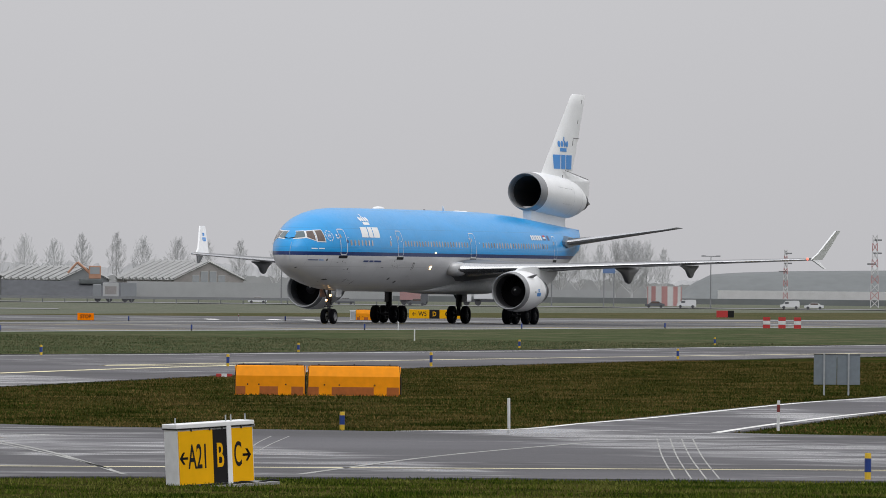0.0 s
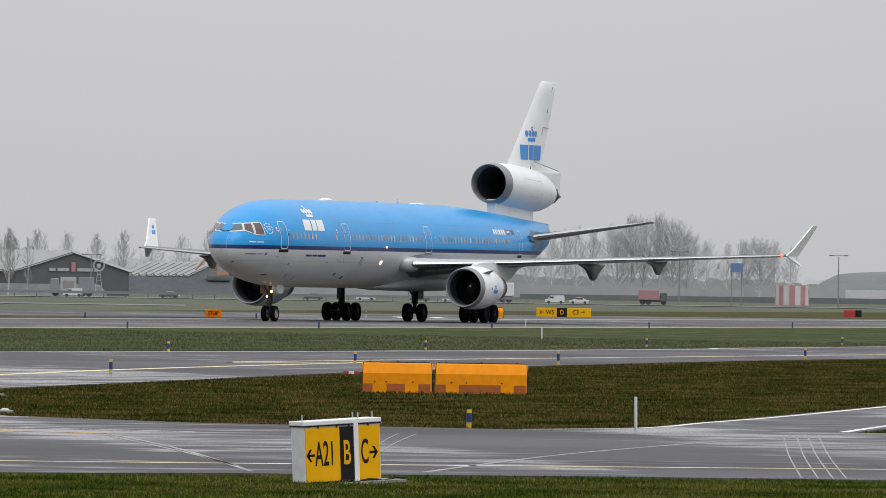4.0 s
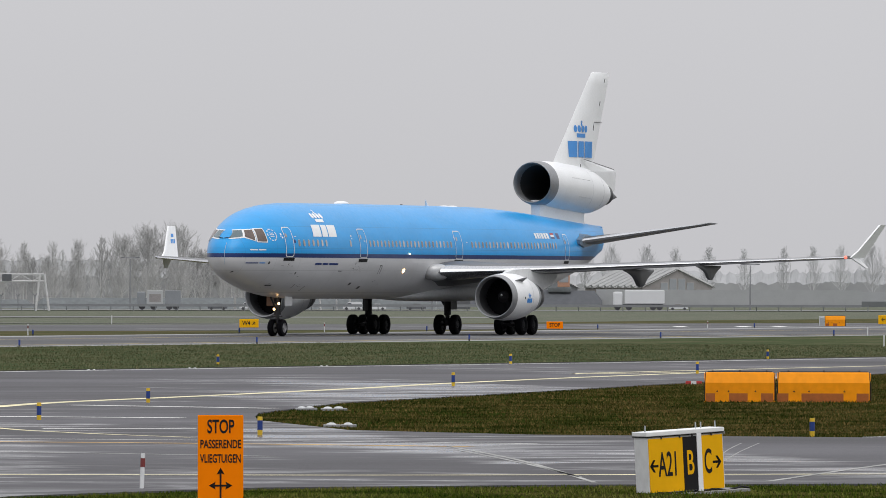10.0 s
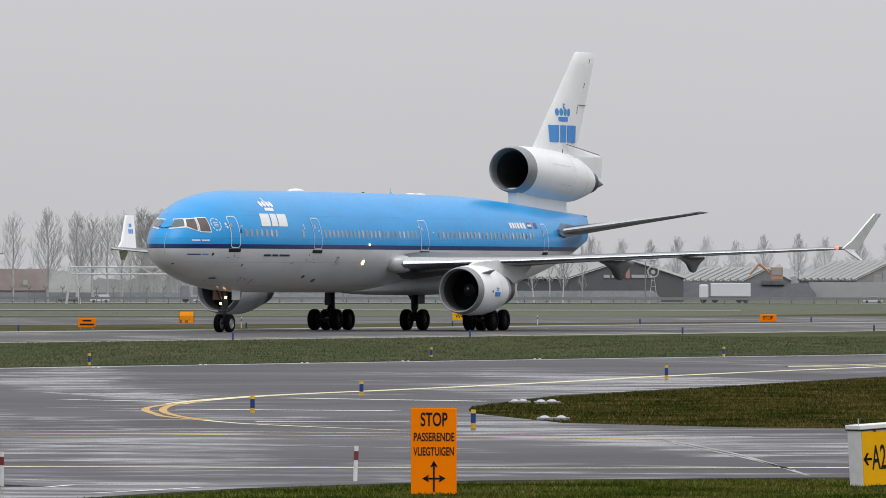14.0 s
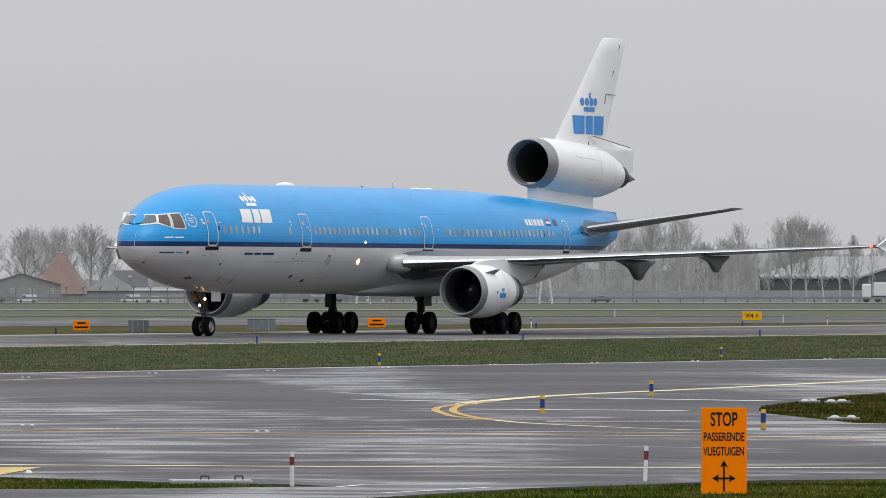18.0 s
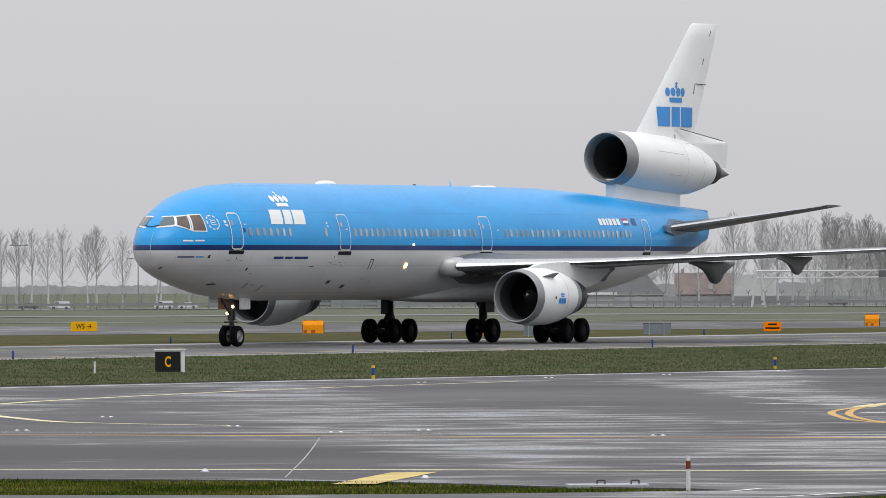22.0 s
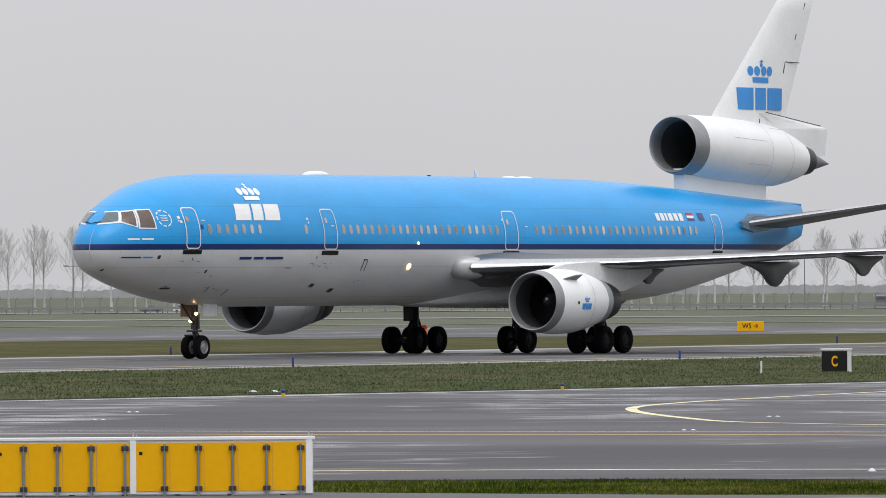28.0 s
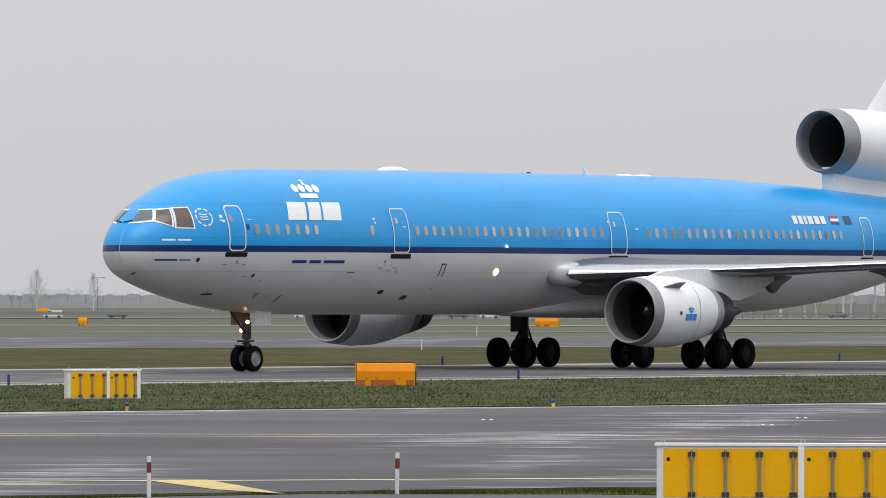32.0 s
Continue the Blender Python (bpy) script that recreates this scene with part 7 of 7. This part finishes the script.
for k in range(47):
    az = 71.3 + 0.1 * k
    el = float(np.interp(az, [71.3, 71.45, 71.56, 71.75, 72.1, 73, 76], [-0.12, -0.04, 0.045, 0.062, 0.075, 0.09, 0.09]))
    h_ = tall(el, 1500)
    rings.append([(*polar(az, 1480), -0.3), (*polar(az, 1560), -0.3), (*polar(az, 1530), h_ * 0.97), (*polar(az, 1505), h_), (*polar(az, 1492), h_ * 0.8)])
tagged(part("bank", loft(rings), HILL, smooth=True), "green earth bank on the horizon greyed for mist", "", "", "structure")
screen("bank", "low hedge beyond the highway greyed for mist", 69.6, 76, 1290, tall(-0.105, 1290), tall(-0.10, 1290), HILL, 8)
screen("road_rail", "white rail of a road along the misty bank", 71.645, 72.9, 1470, tall(-0.050, 1470), tall(-0.050, 1470), MAST_WHITE, 0.4)
# viaduct
for a_ in (50.203, 50.256, 50.338):
    vb = thing("viaduct_sign", "grey square board on the viaduct", "sign", view_pose(a_, 1795), group="viaduct boards")
    part("board", boxed(-0.45, 0.45, -0.1, 0.1, tall(-0.05, 1795), tall(-0.022, 1795)), SHED_GREY, vb)
    part("leg", boxed(-0.06, 0.06, -0.05, 0.05, -0.2, tall(-0.05, 1795)), STEEL_FAR, vb)
screen("viaduct", "grey road viaduct on the horizon", 48.5, 51.6, 1800, tall(-0.045, 1800), tall(-0.055, 1800), PALE_FENCE, 8)
for k in range(26):
    bm = bmesh.new()
    x, y = polar(48.6 + 0.115 * k, 1799)
    rod(bm, (0, 0, 1.0), (0, 0, tall(-0.045, 1800) + 0.9), 0.06, n=5)
    tagged(part("rail_post", bm, STEEL_FAR, at=pose(x, y, 0)), "grey viaduct railing post", "rail", "viaduct posts")
# fence along the highway
FENCE_D = 1040.0
fence = thing("fence", "long wire mesh fence with cranked posts", "fence")
bm = bmesh.new()
rod(bm, (0, 0, -0.2), (0, 0, 1.75), 0.055, n=5)
rod(bm, (0, 0, 1.75), (0.25, -0.25, 2.05), 0.045, n=5)
rod(bm, (0, 0, 1.75), (-0.25, 0.25, 2.05), 0.045, n=5)
post = part("fence_post", bm, STEEL_FAR, fence)
x, y = polar(52.0, FENCE_D)
post.matrix_basis = pose(x, y, 0, 0, 0, -52)
for k in range(1, 118):
    az = 52.0 + 0.106 * k
    x, y = polar(az, FENCE_D)
    share(post, fence, pose(x, y, 0, 0, 0, -az))
bm = bmesh.new()
for z in (0.3, 0.7, 1.1, 1.4, 1.7):
    last = None
    for k in range(0, 120):
        p = (*polar(52.0 + 0.106 * k, FENCE_D), z)
        if last:
            rod(bm, last, p, 0.010, n=3)
        last = p
tagged(part("fence_mesh", bm, STEEL_FAR, fence), kind="stuff")
# guard rail along the highway
bm = loft([[(*polar(46 + 0.4 * k, 1066 + q), z) for q, z in ((-0.04, 0.5), (0.04, 0.5), (0.04, 0.8), (-0.04, 0.8))] for k in range(60)])
rail = thing("guard_rail", "grey steel guard rail along the highway", "guard rail")
part("beam", bm, STEEL_FAR, rail)
bm = bmesh.new()
rod(bm, (0, 0, -0.2), (0, 0, 0.65), 0.06, n=5)
gp = part("rail_post", bm, STEEL_FAR, rail, at=pose(*polar(52, 1066.3), 0))
for k in range(1, 127):
    share(gp, rail, pose(*polar(52 + 0.14 * k, 1066.3), 0))


def gantry(az0, az1, d, z0, z1, boards):
    g = thing("sign_gantry", "steel lattice sign gantry over the highway", "gantry")
    a, b = Vector((*polar(az0, d), 0)), Vector((*polar(az1, d), 0))
    bm = bmesh.new()
    for z in (z0, z1):
        rod(bm, a + Vector((0, 0, z)), b + Vector((0, 0, z)), 0.1, n=5)
    part("beam", bm, MAST_WHITE, g)
    n = 16
    for k in range(n):
        p, q = a.lerp(b, k / n), a.lerp(b, (k + 1) / n)
        bm = bmesh.new()
        rod(bm, p + Vector((0, 0, z0 if k % 2 else z1)), q + Vector((0, 0, z1 if k % 2 else z0)), 0.06, n=5)
        part("brace", bm, MAST_WHITE, g)
    way = (b - a).normalized()
    for p, s in ((a, 1), (b, -1)):
        for k in (0, 1):
            bm = bmesh.new()
            rod(bm, p + way * s * 0.5 * k + Vector((0, 0, z1)), p + way * s * (-0.6 + 1.6 * k) + Vector((0, 0, -0.2)), 0.14, n=6)
            part("leg", bm, MAST_WHITE, g)
    for t in boards:
        c = a.lerp(b, t)
        part("board", boxed(-0.55, 0.55, -0.15, 0.15, z0 + 0.05, z1 + 0.05), PAINT_DARK, g, "dark matrix board", at=facing(c.x, c.y))


gantry(63.29, 64.46, 1062, tall(0.015, 1062), tall(0.058, 1062), (0.68, 0.8))


def mast(az, d, h_, label, bands=9, w=0.55):
    m = thing("lattice_mast", label, "mast", view_pose(az, d))
    for k in range(bands):
        z0, z1 = h_ * k / bands, h_ * (k + 1) / bands
        bm = bmesh.new()
        f0, f1 = 1 - 0.5 * z0 / h_, 1 - 0.5 * z1 / h_
        c0 = [Vector((sx * w * f0, sy * w * f0, z0)) for sx, sy in ((-1, -1), (1, -1), (1, 1), (-1, 1))]
        c1 = [Vector((sx * w * f1, sy * w * f1, z1)) for sx, sy in ((-1, -1), (1, -1), (1, 1), (-1, 1))]
        for i in range(4):
            rod(bm, c0[i], c1[i], 0.07, n=4)
            rod(bm, c0[i], c1[(i + 1) % 4], 0.05, n=4)
        part("section", bm, MAST_RED if k % 2 else MAST_WHITE, m)
    for z, s in ((h_ * 0.93, 1), (h_ * 0.75, 1), (h_ * 0.6, -1)):
        part("aerial", boxed(-1.0 if s < 0 else -0.2, 0.9 if s > 0 else 0.2, -0.1, 0.1, z - 0.1, z + 0.1), STEEL_FAR, m)
    return m


mast(72.63, 1202, 9.6, "red and white lattice mast with aerials")
mast(72.07, 1320, 8.0, "faint red and white lattice mast", w=0.35)
s_ = thing("striped_panels", "red and white striped panels on the far grass", "panel", view_pose(71.31, 1181))
for k in range(9):
    a_ = radians(-80 + 20 * k)
    pl_ = boxed(-0.42, 0.42, -0.05, 0.05, 0.0, 2.55)
    bmesh.ops.transform(pl_, verts=pl_.verts, matrix=pose(2.15 * math.sin(a_), -2.15 * math.cos(a_), 0, 0, 0, math.degrees(a_)))
    part("panel", pl_, MAST_RED if k % 2 == 0 else MAST_WHITE, s_)


def pole(az, d, h_, arm=0.9):
    s = thing("street_lamp", "slim grey highway street lamp", "street lamp", view_pose(az, d), group="highway lamps")
    part("pole", rod(bmesh.new(), (0, 0, -0.3), (0, 0, h_), 0.11, 0.06, 6), STEEL_FAR, s)
    part("arm", rod(bmesh.new(), (-arm, 0, h_ + 0.1), (arm, 0, h_ + 0.1), 0.05, n=5), STEEL_FAR, s)
    for k in (-1, 1):
        part("lamp_head", boxed(k * arm - 0.25, k * arm + 0.25, -0.12, 0.12, h_ + 0.05, h_ + 0.2), STEEL_FAR, s)


for az, d, h_ in ((51.651, 1100, 6.8), (50.746, 1500, 5.4), (58.652, 1108, 7.7), (57.68, 1108, 8.2), (65.0, 1100, 6.2), (66.9, 1100, 5.0), (59.4, 1105, 6.0), (62.8, 1105, 5.8), (68.9, 1105, 5.5), (70.6, 1105, 6.4), (71.6, 1105, 6.2), (57.0, 1105, 5.6), (54.8, 1105, 5.6)):
    pole(az, d, h_)
s_ = thing("road_sign", "blue highway direction sign on posts", "sign", view_pose(70.96, 1100))
part("board", boxed(-0.75, 0.75, -0.1, 0.1, 4.1, 5.2), mat("road_sign_blue", (0.12, 0.20, 0.38), 0.5), s_, "blue board")
for k in (-0.6, 0.6):
    part("leg", boxed(k - 0.06, k + 0.06, 0.1, 0.2, -0.2, 5.0), STEEL_FAR, s_)
# excavator in front of the hangar
s_ = thing("excavator", "orange excavator in front of the hangar", "excavator", view_pose(67.68, 1349, 0, -0.25))
ORANGE_FAR = mat("excavator_orange", (0.44, 0.24, 0.16), 0.6, vary=0.15)
part("cab", boxed(0.2, 2.0, -0.8, 0.8, 3.0, 4.9, 0.1), ORANGE_FAR, s_)
part("cab_window", boxed(0.4, 1.8, -0.85, -0.78, 3.7, 4.7), GLASS_FAR, s_)
part("track", boxed(-1.2, 2.2, -1.1, 1.1, 2.2, 3.0, 0.2), HEDGE, s_)
bm = bmesh.new()
rod(bm, (0.4, 0, 3.8), (-1.5, 0, 5.4), 0.2, n=6)
rod(bm, (-1.5, 0, 5.4), (-2.9, 0, 3.8), 0.16, n=6)
part("boom", bm, ORANGE_FAR, s_)


# vehicles on the highway
LORRY_RED = mat("lorry_red", (0.34, 0.20, 0.195), 0.5, vary=0.1)


def vehicle(kind):
    d = 1080
    if kind == "truck":
        s = thing("lorry", "grey lorry with two printed box bodies", "truck", group="highway traffic")
        part("cab", boxed(-2.9, -1.7, -1.2, 1.2, 0.5, 2.5, 0.15), PAINT_GREY, s)
        part("box_body", boxed(-1.5, 0.7, -1.2, 1.2, 0.8, 2.7, 0.05), PALE_WALL, s, "white printed box")
        part("print", boxed(-1.2, 0.4, -1.23, -1.19, 1.1, 2.2), BRICK, s)
        part("box_body", boxed(1.0, 3.2, -1.2, 1.2, 0.8, 2.7, 0.05), PAINT_GREY, s, "grey box")
        part("chassis", boxed(-2.6, 3.1, -0.9, 0.9, 0.5, 0.8), PAINT_DARK, s)
        ax, r = (-2.2, -0.6, 1.6, 2.5), 0.45
    elif kind == "tanker":
        s = thing("lorry", "white semi trailer lorry with rounded cab", "truck", group="highway traffic")
        part("cab", boxed(-3.6, -2.3, -1.2, 1.2, 0.5, 2.6, 0.25), PAINT_WHITE, s)
        part("box_body", boxed(-2.0, 3.6, -1.2, 1.2, 0.9, 2.8, 0.12), PAINT_WHITE, s, "white trailer")
        part("chassis", boxed(-3.4, 3.4, -0.9, 0.9, 0.5, 0.9), PAINT_DARK, s)
        ax, r = (-3.0, -1.4, 2.0, 2.9), 0.45
    elif kind == "red":
        s = thing("lorry", "dark red box lorry with grey cab", "truck", group="highway traffic")
        part("cab", boxed(-2.0, -1.0, -1.1, 1.1, 0.45, 1.75, 0.15), PAINT_DARK, s)
        part("box_body", boxed(-0.9, 2.0, -1.1, 1.1, 0.7, 2.05, 0.06), LORRY_RED, s, "dark red box body")
        part("chassis", boxed(-1.8, 1.9, -0.8, 0.8, 0.4, 0.7), PAINT_DARK, s)
        ax, r = (-1.5, 0.6, 1.4), 0.4
    elif kind == "van":
        s = thing("van", "white panel van on the highway", "van", group="highway traffic")
        rings = [[(x, y, z) for x, z in ((-2.1, 0.35), (-2.15, 0.9), (-1.5, 1.05), (-1.0, 1.75), (1.9, 1.8), (2.05, 1.4), (2.05, 0.35))] for y in (-0.85, 0.85)]
        part("body", loft(rings), PAINT_WHITE, s)
        part("side_window", boxed(-1.15, -0.3, -0.87, -0.84, 1.1, 1.55), PAINT_DARK, s)
        ax, r = (-1.35, 1.3), 0.32
    else:
        s = thing("car", "dark saloon car on the highway" if kind == "dark" else "pale saloon car on the highway", "car", group="highway traffic")
        rings = [[(x, y, z) for x, z in ((-2.1, 0.3), (-2.1, 0.75), (-1.2, 0.9), (-0.6, 1.38), (0.8, 1.38), (1.5, 0.95), (2.1, 0.85), (2.1, 0.3))] for y in (-0.8, 0.8)]
        part("body", loft(rings), PAINT_DARK if kind == "dark" else PAINT_WHITE, s)
        part("side_window", boxed(-0.75, 0.9, -0.82, -0.79, 0.95, 1.28), GLASS_DARK, s)
        ax, r = (-1.3, 1.3), 0.3
    for x in ax:
        for y in (-0.8, 0.8):
            part("wheel", rod(bmesh.new(), (x, y - 0.1, r), (x, y + 0.1, r), r, n=14), TYRE_FAR, s)
    for c in s.children:
        c.data.transform(Matrix.Scale(0.85 if kind in ("truck", "tanker", "red") else 0.55, 4))
    return s


TRAFFIC = [(vehicle("truck"), 67.845, -0.267, 1080, 0.0), (vehicle("tanker"), 70.2, -0.2, 1086, 0.0), (vehicle("van"), 69.12, -0.583, 1074, 0.0), (vehicle("dark"), 69.75, -0.59, 1074, 0.0),
           (vehicle("pale"), 65.6, 0.45, 1090, 180), (vehicle("pale"), 68.75, -0.03, 1092, 0.0), (vehicle("dark"), 69.3, -0.25, 1080, 0.0), (vehicle("pale"), 61.0, -0.28, 1078, 0.0), (vehicle("dark"), 58.6, -0.10, 1090, 0.0),
           (vehicle("red"), 69.735, 0.175, 1082, 180), (vehicle("van"), 72.1, -0.57, 1076, 0.0), (vehicle("pale"), 72.25, -0.57, 1078, 0.0), (vehicle("van"), 71.45, -0.57, 1076, 0.0), (vehicle("dark"), 71.25, -0.57, 1074, 0.0)]

# ---------------------------------------------------------------- blades of grass where the camera is nearest
def inside(poly, x, y):
    hit = np.zeros(len(x), bool)
    for (x0, y0), (x1, y1) in zip(poly, poly[1:] + poly[:1]):
        cross = (y0 > y) != (y1 > y)
        with np.errstate(divide="ignore", invalid="ignore"):
            hit ^= cross & (x < (x1 - x0) * (y - y0) / (y1 - y0) + x0)
    return hit


def blades(name, poly, box_, per_m2, h0, h1, width, material, label, seed, base=0.0):
    g = np.random.RandomState(seed)
    x0, x1, y0, y1 = box_
    n = int((x1 - x0) * (y1 - y0) * per_m2)
    x, y = g.uniform(x0, x1, n), g.uniform(y0, y1, n)
    keep = inside(poly, x, y)
    x, y = x[keep], y[keep]
    n = len(x)
    lump = np.array([0.55 + 0.75 * (noise.noise((a * 0.45, b * 0.45, seed)) + 0.5) for a, b in zip(x, y)])
    h_ = g.uniform(h0, h1, n) * np.clip(lump, 0.35, 1.6)
    a = g.uniform(0, math.pi, n)
    lean = g.normal(0, 0.45, (n, 2)) * h_[:, None]
    w = width * g.uniform(0.6, 1.4, n)
    v = np.zeros((n, 3, 3))
    v[:, 0] = np.stack([x - w * np.cos(a), y - w * np.sin(a), 0 * x + base - 0.01], 1)
    v[:, 1] = np.stack([x + w * np.cos(a), y + w * np.sin(a), 0 * x + base - 0.01], 1)
    v[:, 2] = np.stack([x + lean[:, 0], y + lean[:, 1], h_ + base], 1)
    me = bpy.data.meshes.new(name)
    me.from_pydata(v.reshape(-1, 3).tolist(), [], np.arange(3 * n).reshape(-1, 3).tolist())
    me.materials.append(material)
    return tagged(new(name, me), label, "grass", "", "stuff")


def blade_mat(name, a, b, c):
    """Grass blades: each one its own green or straw."""
    m = bpy.data.materials.new(name)
    m.use_nodes = True
    n, l = m.node_tree.nodes, m.node_tree.links
    p = n["Principled BSDF"]
    p.inputs["Roughness"].default_value, p.inputs["Specular IOR Level"].default_value = 0.9, 0.0
    geo, ramp, co, patch, mix = n.new("ShaderNodeNewGeometry"), n.new("ShaderNodeValToRGB"), n.new("ShaderNodeTexCoord"), n.new("ShaderNodeTexNoise"), n.new("ShaderNodeMath")
    patch.inputs["Scale"].default_value, patch.inputs["Detail"].default_value = 0.45, 6.0
    l.new(co.outputs["Object"], patch.inputs["Vector"])
    mix.operation = "MULTIPLY_ADD"
    mix.inputs[1].default_value = 0.55
    l.new(geo.outputs["Random Per Island"], mix.inputs[0])
    sub = n.new("ShaderNodeMath")
    sub.operation = "MULTIPLY_ADD"
    sub.inputs[1].default_value, sub.inputs[2].default_value = 2.4, -0.95
    l.new(patch.outputs["Fac"], sub.inputs[0])
    l.new(sub.outputs[0], mix.inputs[2])
    ramp.color_ramp.elements[0].color, ramp.color_ramp.elements[1].color = (*a, 1), (*c, 1)
    ramp.color_ramp.elements[0].position, ramp.color_ramp.elements[1].position = 0.15, 0.85
    e = ramp.color_ramp.elements.new(0.5)
    e.color = (*b, 1)
    l.new(mix.outputs[0], ramp.inputs["Fac"])
    l.new(ramp.outputs[0], p.inputs["Base Color"])
    return m


BLADE = blade_mat("grass_blades", (0.020, 0.042, 0.004), (0.070, 0.098, 0.011), (0.150, 0.150, 0.040))
BLADE_PALE = blade_mat("mown_grass_blades", (0.044, 0.062, 0.026), (0.088, 0.104, 0.050), (0.175, 0.160, 0.095))
BLADE_DRY = blade_mat("dry_grass_blades", (0.013, 0.024, 0.003), (0.050, 0.050, 0.011), (0.170, 0.118, 0.045))
NEAR_A = [(100, 20)] + NEAR_EDGE[1:8] + [(100, 56.6)]
NEAR_B = VERGE_INNER + VERGE_OUTER
blades("grass_verge", NEAR_A, (112, 143, 20, 60), 120, 0.03, 0.06, 0.011, BLADE, "near verge of short green grass", 1)
blades("grass_verge", NEAR_B, (106, 127, 62, 90), 120, 0.03, 0.06, 0.011, BLADE, "near verge of short green grass", 2)
ISLAND = ISLAND_EDGE[1:15] + [(237, 74.6), (420, 106)]
blades("grass_island", ISLAND, (174, 345, 60, 117), 36, 0.03, 0.07, 0.018, BLADE_DRY, "island of rough green and straw grass", 3)
STRIP = FAR_EDGE[2:] + [(900, 194), (150, 194)]
blades("grass_strip", STRIP, (180, 440, 136, 194), 12, 0.03, 0.07, 0.026, BLADE_PALE, "strip of short green grass between taxiways", 4, 0.045)
CORNER = [(177.5, 45), (179.2, 59.2), (194, 62.3), (211, 65.7), (300, 79), (300, 45)]
blades("grass_corner", CORNER, (176, 260, 45, 75), 30, 0.03, 0.07, 0.018, BLADE_DRY, "corner of rough grass beside the service road", 5)

# ---------------------------------------------------------------- what moves
def run_out(t):
    """The nose wheel's place along the taxiway at t seconds."""
    return -2.5578e-05 * t**4 + 0.00118425 * t**3 - 0.0461219 * t**2 - 8.386331 * t + 584.61659


def motions():
    swing = glide([0, 5, 9, 13, 20, 25, 32], [-0.22, -0.40, -0.28, 0.08, 0.13, -0.08, -0.12])
    nod = glide([0, 14, 16.5, 19.5, 21.5, 32], [0.0, 0.02, 0.09, 0.08, 0.0, 0.0])
    walk(AIRLINER, [(t, pose(run_out(t), TRACK_Y, 0.03, 0, nod(t), swing(t))) for t in range(33)])
    for w, u, y, z, r in WHEELS:
        walk(w, [(k / 15, pose(u, y, z, 0, math.degrees((run_out(k / 15) - run_out(0)) / r), 0)) for k in range(481)])
    for v, az, rate, d, flip in TRAFFIC:
        rows = []
        for t in range(0, 33, 2):
            a = az + rate * t
            x, y = polar(a, d)
            rows.append((t, pose(x, y, 0.08, 0, 0, -a + flip)))
        walk(v, rows)


motions()
